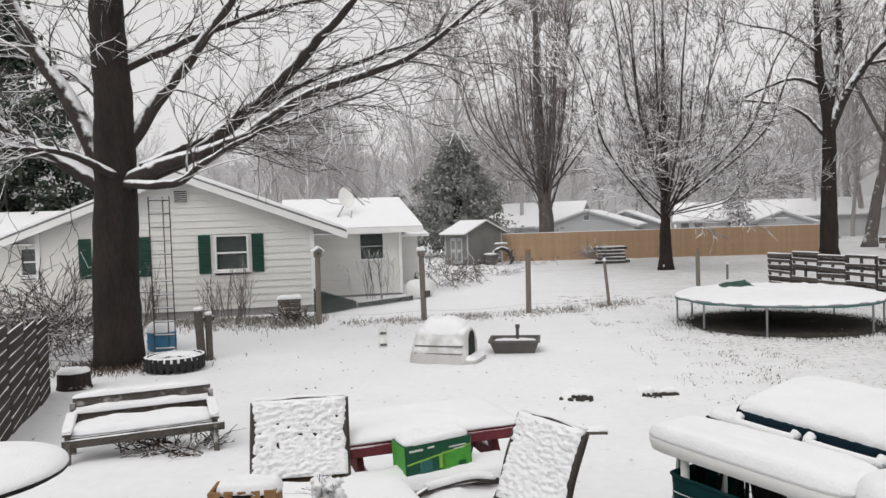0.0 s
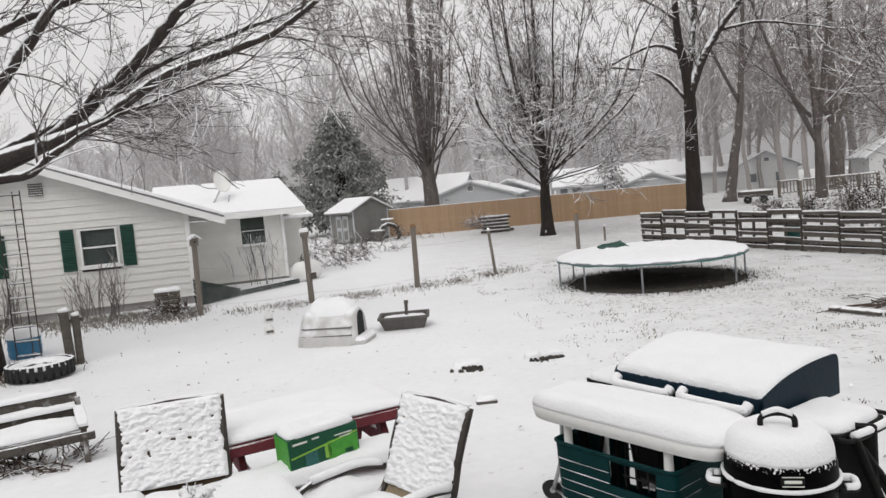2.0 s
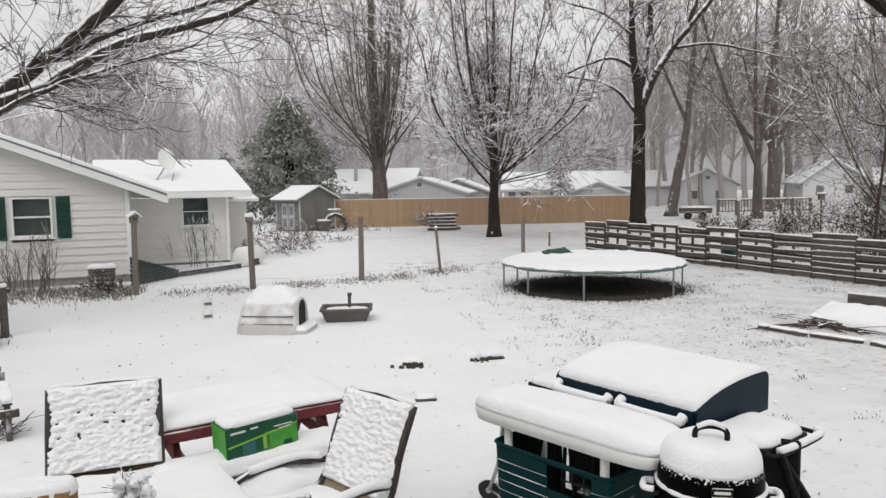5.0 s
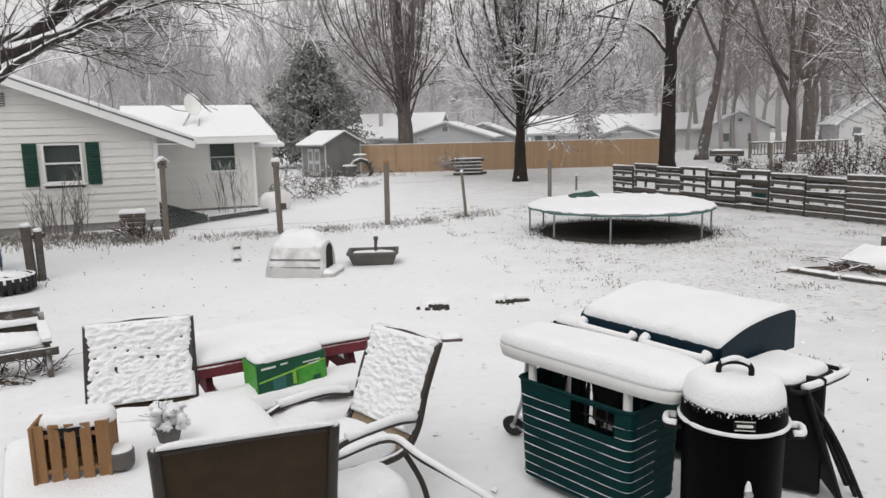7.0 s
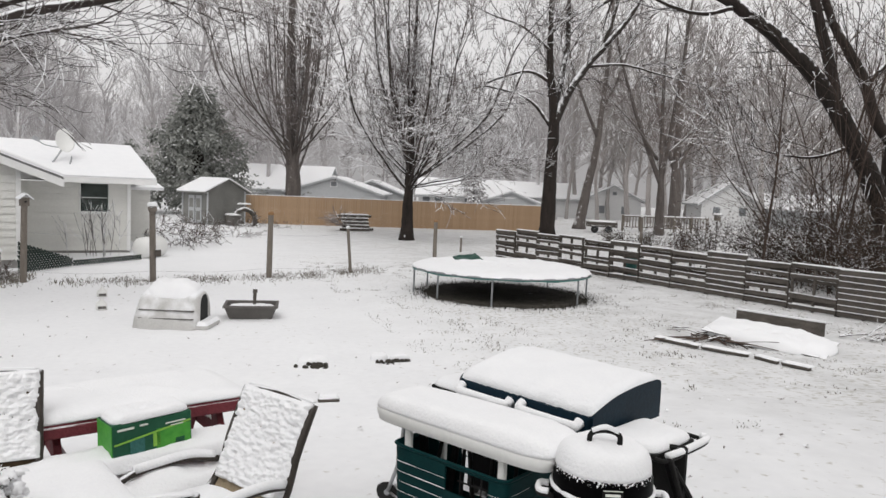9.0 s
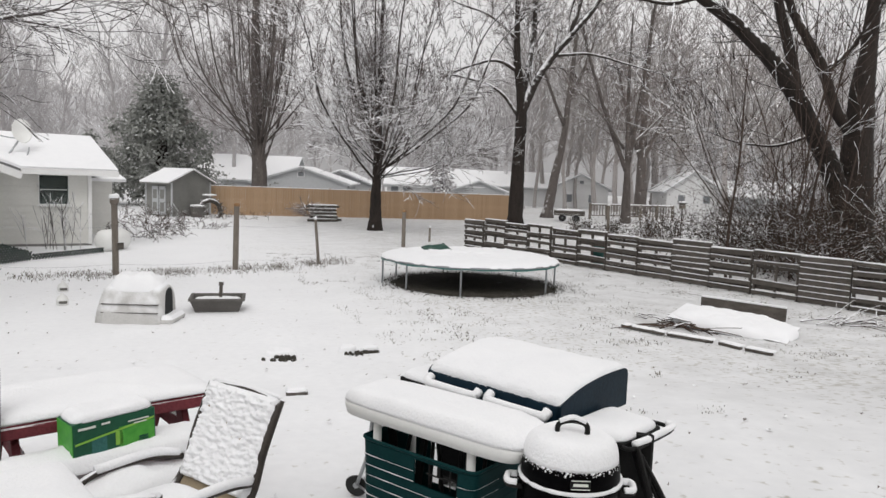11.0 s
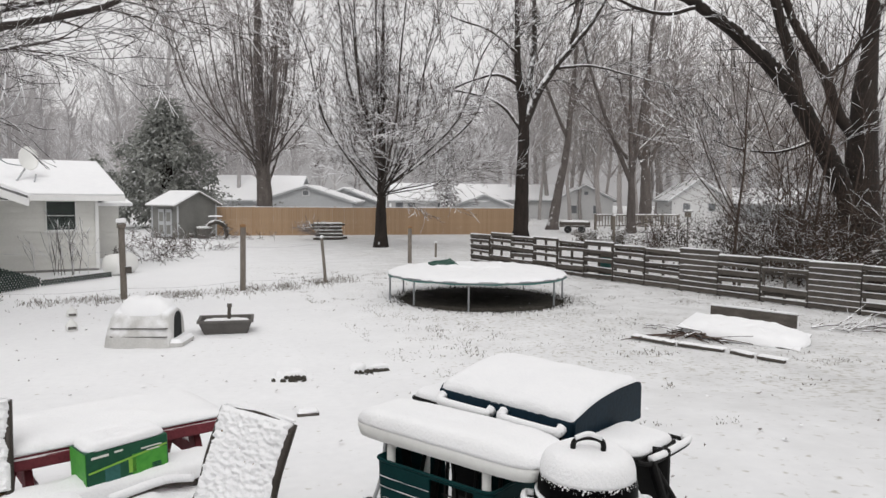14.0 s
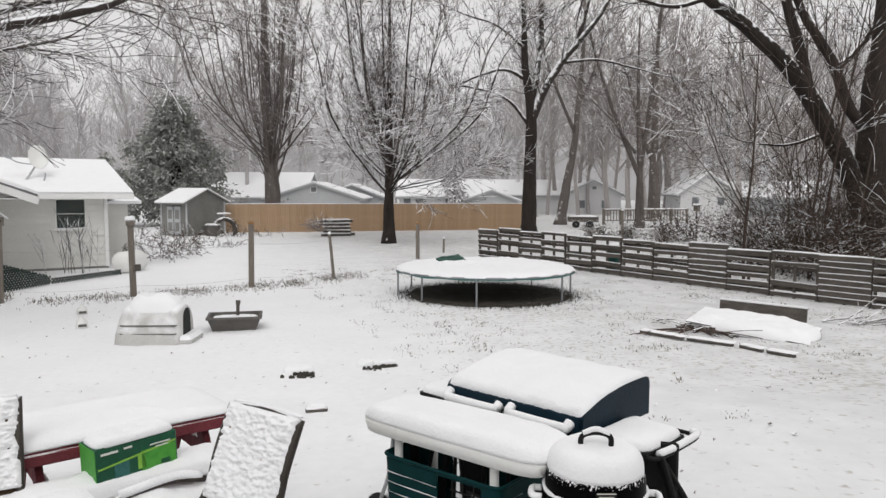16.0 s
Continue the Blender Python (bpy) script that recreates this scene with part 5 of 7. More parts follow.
def trampoline():
    th = thing("trampoline", pose(7.6, 17.0, 0, 0, 0, 0), "round trampoline with green edge pad under thick snow", "trampoline")
    R, z = 2.2, 0.63
    t = Tubes()
    t.add([Vector((R * math.cos(2 * math.pi * k / 48), R * math.sin(2 * math.pi * k / 48), z)) for k in range(49)], [0.025] * 49, 8, close=False)
    t.build("rim", M_LEDGE, th)
    bm = bmesh.new()
    prev = None
    for k in range(73):
        a = 2 * math.pi * k / 72
        drop = 0.05 + 0.035 * noise.noise(Vector((math.cos(a) * 3, math.sin(a) * 3, 1)))
        cur = [bm.verts.new((r * math.cos(a), r * math.sin(a), h)) for r, h in ((R - 0.3, z + 0.02), (R - 0.01, z + 0.02), (R + 0.022, z + 0.01 - drop), (R + 0.012, z + 0.005 - drop))]
        if prev:
            for i in range(3):
                bm.faces.new((prev[i], cur[i], cur[i + 1], prev[i + 1]))
        prev = cur
    part("edge_pad", bm, M_TEAL_PAD, th, "green vinyl edge pad")
    part("bed", lathe([(R - 0.28, z + 0.005), (R - 0.28, z + 0.02)], 48), M_BLACKM, th)
    ob = part("snow_cover", pad(2 * R + 0.04, 2 * R + 0.04, 0.10, 2.0, 3, 0.035, segs=90, sag=0.03), M_SNOW, th, "thick soft snow", smooth=True)
    ob.matrix_basis = pose(0, 0, z + 0.035)
    for a in (241, 205, 172, 300, 345, 128, 85, 30):
        c, s = math.cos(radians(a)) * R, math.sin(radians(a)) * R
        part("leg", bar((c, s, -0.05), (c, s, z), 0.04, 0.04, 0.01), M_LEDGE, th)
    cover = thing("folded_tarp", pose(7.02, 17.75, z + 0.14, 20, -6, 10), "crumpled dark green tarp lying on the trampoline", "tarp")
    bm = bmesh.new()
    g = [[bm.verts.new((0.085 * i - 0.35, 0.07 * j - 0.25, 0.035 * noise.noise(Vector((i * 0.5, j * 0.6, 2))) + 0.03)) for i in range(9)] for j in range(8)]
    for j in range(7):
        for i in range(8):
            bm.faces.new((g[j][i], g[j][i + 1], g[j + 1][i + 1], g[j + 1][i]))
    ext = bmesh.ops.extrude_face_region(bm, geom=list(bm.faces))
    bmesh.ops.translate(bm, verts=[e for e in ext["geom"] if isinstance(e, bmesh.types.BMVert)], vec=(0, 0, -0.05))
    part("sheet", bm, M_SHUTTER, cover)
    bare = bmesh.new()
    rows = []
    for f in range(13):
        rows.append([])
        for k in range(64):
            a = 2 * math.pi * k / 64
            edge = 2.05 * (1 + 0.06 * noise.noise(Vector((math.cos(a) * 2, math.sin(a) * 2, 5))) + 0.03 * noise.noise(Vector((math.cos(a) * 9, math.sin(a) * 9, 5))))
            r = edge * max(f, 0.02) / 12
            x, y = r * math.cos(a), r * math.sin(a)
            rows[-1].append(bare.verts.new((x, y, (0.035 if f < 12 else -0.03) + 0.02 * noise.noise(Vector((x * 5, y * 5, 0))))))
    for f in range(12):
        for k in range(64):
            k2 = (k + 1) % 64
            bare.faces.new((rows[f][k], rows[f + 1][k], rows[f + 1][k2], rows[f][k2]))
    ob = part("bare_patch", bare, M_SOIL, None)
    ob.location = (7.6, 16.75, 0)
    tagged(ob, "dark bare ground sheltered under the trampoline", "ground", kind="structure")
    blades("sheltered_grass", 2600, lambda g: (7.6 + g.gauss(0, 0.85), 16.75 + g.gauss(0, 0.85)), 0.06, M_SOIL, "dark grass sheltered from the snow", 31)

    def ragged_rim(g):
        a, r = g.uniform(0, 6.283), 1.98 + g.gauss(0, 0.16)
        return 7.6 + r * math.cos(a), 16.75 + r * math.sin(a)

    blades("sheltered_rim_grass", 2400, ragged_rim, 0.07, M_SOIL, "dark grass at the rim of the bare patch", 33)


trampoline()


def dog_house():
    th = thing("dog_house", pose(0.03, 13.70, -0.01, 0, 0, -20) @ Matrix.Diagonal((0.92, 0.95, 0.97, 1)), "rounded taupe plastic dog house half buried in snow", "dog house")
    bm = bmesh.new()
    secs = []
    for i in range(15):
        u = i / 14
        x = -0.56 + 1.06 * u
        taper = 1.06 - 0.10 * u
        grow_end = math.sqrt(max(0.0, 1 - (abs(u - 0.5) * 2) ** 10))
        ring = []
        for k in range(21):
            a = math.pi * k / 20
            c, s = math.cos(a), math.sin(a)
            w, h = 0.40 * taper, 0.70 * (0.96 + 0.08 * math.sin(math.pi * u))
            y = w * math.copysign(abs(c) ** 0.75, c) * (1.0 + 0.12 * (1 - s))
            zz = h * abs(s) ** 0.8
            ridge = 0.012 * (1 if (k // 3) % 2 else 0)
            ring.append(bm.verts.new((x - (0.09 * (1 - s) if i == 0 else 0), y * (0.9 + 0.1 * grow_end) + ridge, zz * (0.92 + 0.08 * grow_end))))
        secs.append(ring)
    for a, b in zip(secs, secs[1:]):
        for k in range(20):
            bm.faces.new((a[k], b[k], b[k + 1], a[k + 1]))
    bm.faces.new(list(reversed(secs[0])))
    bm.faces.new(secs[-1])
    bmesh.ops.recalc_face_normals(bm, faces=bm.faces)
    part("shell", bm, M_DOGHOUSE, th, smooth=True)
    d = bmesh.new()
    pts = [(0.17 * math.cos(math.pi * k / 12), 0.42 + 0.17 * math.sin(math.pi * k / 12)) for k in range(13)] + [(-0.19, 0.08), (0.19, 0.08)]
    f = [d.verts.new((0.515, y, z)) for y, z in pts]
    g = [d.verts.new((0.49, y, z)) for y, z in pts]
    d.faces.new(f)
    for k in range(len(pts)):
        d.faces.new((f[k], g[k], g[(k + 1) % len(pts)], f[(k + 1) % len(pts)]))
    bmesh.ops.recalc_face_normals(d, faces=d.faces)
    # solid plate; the shade of the inside is put into its colour
    part("doorway", d, M_DARK, th, "dark arched plate standing in for the shaded opening")
    part("base", block((0.26, 0.76, 0.17), (0.57, 0, 0.06), bevel=0.06), M_DOGHOUSE, th)
    for z, w in ((0.20, 0.885), (0.34, 0.868)):
        part("seam", block((1.0, w + 0.008, 0.014), (-0.045, 0, z), bevel=0.005), M_TUB, th)
    ob = part("snow_cover", pad(1.02, 0.64, 0.13, 3, 6, 0.03, sag=0.17), M_SNOW, th, "soft snow over the roof", smooth=True)
    ob.matrix_basis = pose(-0.04, 0, 0.70)


dog_house()


def yard_small():
    t = thing("shallow_tub", pose(1.33, 14.35, 0, 0, 0, -8), "shallow grey plastic tub with a stick standing in it", "tub")
    bm = bmesh.new()
    lv = [(0.38, 0.22, 0), (0.46, 0.32, 0.22), (0.49, 0.35, 0.22), (0.49, 0.35, 0.26), (0.44, 0.30, 0.26), (0.42, 0.28, 0.17)]
    rings = [[bm.verts.new((sx * x, sy * y, z)) for sx, sy in ((-1, -1), (1, -1), (1, 1), (-1, 1))] for x, y, z in lv]
    for a, b in zip(rings, rings[1:]):
        for k in range(4):
            bm.faces.new((a[k], a[(k + 1) % 4], b[(k + 1) % 4], b[k]))
    bm.faces.new(rings[-1])
    part("body", bm, M_TUB, t)
    snow_on(t, (0.82, 0.54), (0, 0, 0.17), 0.06, 8)
    s = thing("short_stake", pose(1.38, 14.38, 0.17, 3, 2, 0), "short dark stake dusted with snow", "stake")
    part("shaft", lathe([(0.03, 0), (0.032, 0.28), (0.045, 0.29), (0.04, 0.36), (0.01, 0.38)], 8), M_GREYWOOD, s)
    for x, y, w in ((-1.33, 15.4, 0.2), (-1.48, 17.0, 0.2)):
        b = thing("plastic_jug", pose(x, y, -0.02, 0, 0, 12), "small white plastic jug in the snow", "jug", "jugs on the lawn")
        part("body", lathe([(w * 0.5, 0), (w * 0.52, 0.1), (w * 0.4, 0.16), (w * 0.15, 0.2), (w * 0.14, 0.23)], 14), M_PLASTIC, b, smooth=True)
        part("label", block((w * 0.7, 0.02, 0.05), (0, -w * 0.49, 0.07)), M_TUB, b)
    rng = random.Random(41)
    for x, y, w, d in ((1.88, 10.40, 0.19, 0.12), (2.86, 10.52, 0.11, 0.09), (3.15, 10.52, 0.13, 0.04)):
        c = thing("dug_earth", pose(x, y, ground_height(x, y)), "dark clods of dug earth ringed by snow", "earth", "dug holes in the lawn")
        for k in range(46):
            bm = bmesh.new()
            bmesh.ops.create_icosphere(bm, subdivisions=1, radius=rng.uniform(0.015, 0.042) * (w / 0.18))
            for v in bm.verts:
                v.co *= 1 + 0.35 * noise.noise(v.co * 14 + Vector((k, x, 0)))
            ob = part("clod", bm, M_SOIL, c)
            ob.matrix_basis = pose(rng.gauss(0, w * 0.55), rng.gauss(0, d * 0.5), rng.uniform(-0.015, 0.03))
        ob = part("snow_cover", pad(w * 2.4, d * 3.0, 0.12, 2, 8), M_SNOW, c, "snow heaped behind the clods", smooth=True)
        ob.matrix_basis = pose(0.0, d * 2.2, -0.03)
    # half-buried timbers near the patio
    for a, b, hgt in (((-0.44, 9.6), (0.42, 9.4), 0.03), ((1.53, 8.22), (1.76, 8.2), 0.03)):
        z = ground_height(*a)
        lg = thing("half_buried_timber", Matrix.Identity(4), "dark timber end poking out of snow", "timber")
        part("beam", bar((a[0], a[1], z + hgt * 0.5), (b[0], b[1], ground_height(*b) + hgt * 0.5), 0.09, hgt + 0.04, 0.012), M_GREYWOOD, lg)
        ob = part("snow_cover", pad(math.dist(a, b) * 0.93, 0.14, 0.05, 4, 2, segs=32), M_SNOW, lg, smooth=True)
        ob.matrix_basis = pose((a[0] + b[0]) / 2, (a[1] + b[1]) / 2 + 0.03, z + hgt + 0.01, 0, 0, math.degrees(math.atan2(b[1] - a[1], b[0] - a[0])))
    # board heap by the pallet fence
    bd = thing("edge_board", Matrix.Identity(4), "dark wide board standing on edge in the snow", "board")
    part("plank", bar((11.1, 12.65, 0.15), (11.85, 11.1, 0.14), 0.05, 0.29, 0.008), M_GREYWOOD, bd)
    part("snow_cover", bar((11.1, 12.65, 0.31), (11.85, 11.1, 0.30), 0.07, 0.03, 0.012), M_SNOW, bd)
    for a, b in (((8.14, 11.36), (8.46, 10.58)), ((8.48, 10.52), (8.88, 9.86)), ((8.91, 9.75), (9.01, 9.36)), ((9.03, 9.3), (9.2, 8.9))):
        lt = thing("long_timber", Matrix.Identity(4), "thin dark timber edge lying under snow", "timber")
        part("beam", bar((*a, 0.045), (*b, 0.04), 0.07, 0.06, 0.01), M_GREYWOOD, lt)
        ob = part("snow_cover", bar((a[0] + 0.05, a[1], 0.075), (b[0] + 0.05, b[1], 0.07), 0.13, 0.03, 0.012), M_SNOW, lt)
    sh = thing("snowed_plywood", pose(10.15, 10.75, 0, 0, 0, -58), "sheet of plywood under a smooth drift", "plywood")
    part("sheet", block((2.1, 1.15, 0.02), (0, 0, 0.14), (6, 5, 0)), M_GREYWOOD, sh)
    snow_on(sh, (2.2, 1.25), (0, 0, 0.06), 0.20, 3, 4, tilt=(4, 3), rough=0.03)
    pile = Tubes()
    for k in range(40):
        p = Vector((9.3 + rng.gauss(0, 0.28), 11.2 + rng.gauss(0, 0.3), rng.uniform(0.02, 0.12)))
        grow(pile, p, Vector((rng.gauss(0, 1), rng.gauss(0, 1), 0.03)).normalized(), rng.uniform(0.4, 0.9), 0.018, 1, rng, -0.06, 0.06, (1,), 0.008, (10, 25))
    for k in range(16):
        p = Vector((12.0 + rng.uniform(0, 1.3), 10.6 + rng.uniform(-0.5, 0.4), 0.05))
        grow(pile, p, Vector((1, rng.uniform(-0.6, 0.5), 0.15)).normalized(), rng.uniform(0.5, 1.1), 0.017, 1, rng, -0.03, 0.12, (2,), 0.007)
    tagged(pile.build("brush_pile", M_BRUSH, None, smooth=False), "scattered fallen branches in the snow", "branches", kind="stuff")
    # timber stack in front of the cedar fence
    st = thing("timber_stack", pose(9.0, 40.2, 0, 0, 0, -6), "stack of weathered timber with snow between layers", "timber stack")
    for r in range(5):
        for k in range(3):
            L = rng.uniform(1.1, 1.9)
            part("beam", block((L, 0.2, 0.13), (rng.uniform(-0.2, 0.3), 0.25 * k, 0.08 + 0.19 * r), (0, rng.uniform(-2, 2), rng.uniform(-5, 5))), M_GREYWOOD, st)
        part("snow_cover", block((1.5, 0.7, 0.05), (0.05, 0.25, 0.17 + 0.19 * r), bevel=0.02), M_SNOW, st)
    br = Tubes()
    for k in range(20):
        grow(br, Vector((8.2 + rng.gauss(0, 0.25), 40 + rng.gauss(0, 0.2), 0.3)), Vector((rng.gauss(-0.6, 0.6), rng.gauss(0, 0.4), 0.7)).normalized(), 0.9, 0.02, 1, rng, -0.04, 0.15, (3,), 0.012)
    tagged(br.build("cut_brush", M_TWIG_MID, None, smooth=False), "cut branches leaning on the timber stack", "branches", kind="stuff")


yard_small()


def by_the_tree():
    rng = random.Random(77)
    tw = thing("trellis_tower", pose(-5.62, 14.75, 0, 0, 0, 8), "slim metal lattice tower beside the maple", "tower")
    for x, y in ((-0.2, 0), (0.2, 0), (0, 0.3)):
        part("upright", bar((x, y, -0.05), (x, y, 3.25), 0.02, 0.02, 0.004), M_GREYWOOD, tw)
    for k in range(12):
        z = 0.2 + 0.27 * k
        part("rung", bar((-0.2, 0, z), (0.2, 0, z), 0.014, 0.016, 0.003), M_GREYWOOD, tw)
        part("rung", bar((0.2, 0, z), (0, 0.3, z), 0.015, 0.02, 0), M_GREYWOOD, tw)
        part("snow_cover", bar((-0.19, 0, z + 0.025), (0.19, 0, z + 0.018), 0.022, 0.018, 0.005), M_SNOW, tw)
    br = thing("blue_barrel", pose(-6.15, 15.9, 0), "blue plastic barrel capped with snow", "barrel")
    part("body", lathe([(0.27, 0), (0.3, 0.05), (0.3, 0.18), (0.315, 0.20), (0.3, 0.22), (0.3, 0.36), (0.315, 0.38), (0.26, 0.42)], 24), M_BLUE, br, smooth=True)
    snow_on(br, (0.62, 0.62), (0, 0, 0.40), 0.2, 2, 3)
    ty = thing("tractor_tyre", pose(-4.98, 13.55, 0.16, 0, 0, 0), "black tractor tyre lying flat, lugs lined with snow", "tyre")
    tyre_mesh(ty, 0.50, 0.15, 26)
    snow_on(ty, (0.66, 0.66), (0, 0, -0.08), 0.12, 2, 5)
    for dx, h, r in ((0.0, 1.02, 0.085), (0.13, 0.92, 0.07)):
        p = thing("stub_post", pose(-4.78 + dx, 14.4 + dx * 0.6, -0.03, 0, -2 + 16 * dx, 20), "short weathered fence post with snowy cap", "post", "paired stub posts")
        part("shaft", lathe([(r, 0), (r * 0.95, h * 0.6), (r, h), (r * 0.6, h + 0.02)], 9), M_GREYWOOD, p)
        ob = part("snow_cover", pad(2.1 * r, 2.1 * r, 0.05, 2, segs=16, rings=6), M_SNOW, p, smooth=True)
        ob.matrix_basis = pose(0, 0, h + 0.015)
    part("rail", bar((-0.24, 0, 0.83), (0.12, 0.02, 0.85), 0.05, 0.09, 0.01), M_GREYWOOD, p)
    s = thing("tree_stump", pose(-6.14, 12.2, -0.02), "cut log stump capped with snow", "stump")
    part("log", lathe([(0.29, 0), (0.26, 0.1), (0.25, 0.3), (0.23, 0.31)], 18), M_BARK, s)
    snow_on(s, (0.5, 0.5), (0, 0, 0.3), 0.07, 2, 2)
    c = thing("garden_crate", pose(-4.35, 20.35, 0, 0, 0, 10), "pale slatted crate under a cap of snow", "crate")
    for k in range(5):
        part("slat", block((0.62, 0.02, 0.09), (0, -0.2, 0.08 + 0.115 * k)), M_POST, c)
        part("slat", block((0.02, 0.4, 0.09), (0.3, 0, 0.08 + 0.115 * k)), M_POST, c)
    part("back", block((0.6, 0.36, 0.56), (0, 0.01, 0.29)), M_GREYWOOD, c)
    snow_on(c, (0.68, 0.5), (0, 0, 0.58), 0.09, 5, 2)
    # pallets stood on end as a compost bin
    for i, (x, y, rz) in enumerate(((-6.45, 11.75, -66.7), (-5.97, 10.62, -66.7), (-5.49, 9.5, -66.7), (-5.01, 8.38, -66.7))):
        w = thing("slat_fence", pose(x, y, ground_height(x, y), 0, 0, rz), "dark weathered slatted panel lined with snow", "fence panel", "slatted panels at the yard's edge")
        for xx in (0.03, 0.6, 1.17):
            part("stile", block((0.05, 0.1, 1.22), (xx, 0.07, 0.6)), M_SLATDARK, w)
        for k in range(9):
            z = 0.07 + 0.138 * k
            part("slat", block((1.2, 0.025, 0.122), (0.6, 0.135, z), (0, rng.uniform(-1.2, 1.2), 0)), M_SLATDARK, w)
            part("snow_cover", block((1.18, 0.02, 0.006), (0.6, 0.135, z + 0.064), (0, 0, 0), 0.002), M_SNOW, w)


by_the_tree()

# ---- the patio ----


def garden_bench():
    th = thing("garden_bench", pose(-2.93, 7.38, 0.38, 0, 0, 22), "low weathered wooden bench buried in snow", "bench")
    L = 1.36
    for k, (y, z) in enumerate(((0.0, 0.24), (0.14, 0.25), (0.28, 0.25))):
        part("seat_slat", block((L, 0.11, 0.03), (0, y, z)), M_GREYWOOD, th)
    part("front_rail", block((L + 0.1, 0.035, 0.08), (0.02, -0.075, 0.20)), M_GREYWOOD, th)
    for k, (y, z) in enumerate(((0.42, 0.33), (0.50, 0.47))):
        part("back_slat", block((L - 0.04, 0.03, 0.10), (0, y, z), (-15, 0, 0)), M_GREYWOOD, th)
    for s in (-1, 1):
        part("arm", bar((s * (L / 2 - 0.02), -0.1, 0.29), (s * (L / 2 - 0.02), 0.44, 0.36), 0.08, 0.03), M_GREYWOOD, th)
        part("leg", bar((s * (L / 2 - 0.02), -0.16, -0.08), (s * (L / 2 - 0.02), -0.02, 0.30), 0.05, 0.08), M_GREYWOOD, th)
        part("leg", bar((s * (L / 2 - 0.02), 0.34, -0.05), (s * (L / 2 - 0.02), 0.5, 0.46), 0.05, 0.08), M_GREYWOOD, th)
    snow_on(th, (L - 0.02, 0.40), (0, 0.14, 0.265), 0.08, 7, 3, rough=0.015)
    for y, z, h in ((0.43, 0.375, 0.06), (0.51, 0.515, 0.05)):
        snow_on(th, (L - 0.04, 0.1), (0, y, z), h, 7, 4, segs=48)
    for s in (-1, 1):
        snow_on(th, (0.1, 0.52), (s * (L / 2 - 0.02), 0.17, 0.34), 0.05, 6, 5, segs=32, tilt=(6, 0))
    t = Tubes()
    rng = random.Random(12)
    for k in range(60):
        x, y = rng.uniform(-3.2, -2.3), rng.uniform(7.2, 7.75)
        grow(t, Vector((x, y, 0.38)), Vector((rng.gauss(0, 1), rng.gauss(0, 0.6), 0.5)).normalized(), rng.uniform(0.15, 0.3), 0.01, 1, rng, -0.06, 0.2, (3,), 0.005)
    tagged(t.build("bench_twigs", M_CANE, None, smooth=False), "dead twigs heaped under the bench", "twigs", kind="stuff")


garden_bench()


def round_table():
    th = thing("round_table", pose(-2.88, 4.72, 0.45), "small round patio table under a disc of snow", "table")
    part("tabletop", lathe([(0.54, 0.62), (0.57, 0.635), (0.57, 0.65), (0.54, 0.66)], 40), M_BLACKM, th)
    part("pedestal", lathe([(0.24, 0), (0.05, 0.05), (0.04, 0.4), (0.06, 0.62)], 14), M_BLACKM, th)
    snow_on(th, (1.14, 1.14), (0, 0, 0.655), 0.07, 2, 1, rough=0.008)


round_table()


def sling_snow(w, h, seed):
    """Lumpy snow clinging to a reclined sling."""
    bm = bmesh.new()
    nx, nz = 84, 92
    rows = []
    for j in range(nz + 1):
        row = []
        for i in range(nx + 1):
            u, v = i / nx, j / nz
            p = Vector((u * w * 21 + seed, v * h * 36, seed * 0.3))
            lump = max(0.0, noise.noise(p) * 0.8 + noise.noise(p * 2.1) * 0.6 + 0.8 + 0.35 * min(1.0, max(0.0, (v - 0.72) * 6)))
            rim = min(1.0, 14 * min(u + 0.03, 1.03 - u, v + 0.05, 1.03 - v))
            row.append(bm.verts.new(((u - 0.5) * w, 0.004 - 0.034 * lump ** 0.7 * max(0, rim), v * h)))
        rows.append(row)
    for j in range(nz):
        for i in range(nx):
            bm.faces.new((rows[j][i], rows[j][i + 1], rows[j + 1][i + 1], rows[j + 1][i]))
    ext = bmesh.ops.extrude_face_region(bm, geom=list(bm.faces))
    bmesh.ops.translate(bm, verts=[e for e in ext["geom"] if isinstance(e, bmesh.types.BMVert)], vec=(0, 0.012, 0))
    bmesh.ops.recalc_face_normals(bm, faces=bm.faces)
    return bm


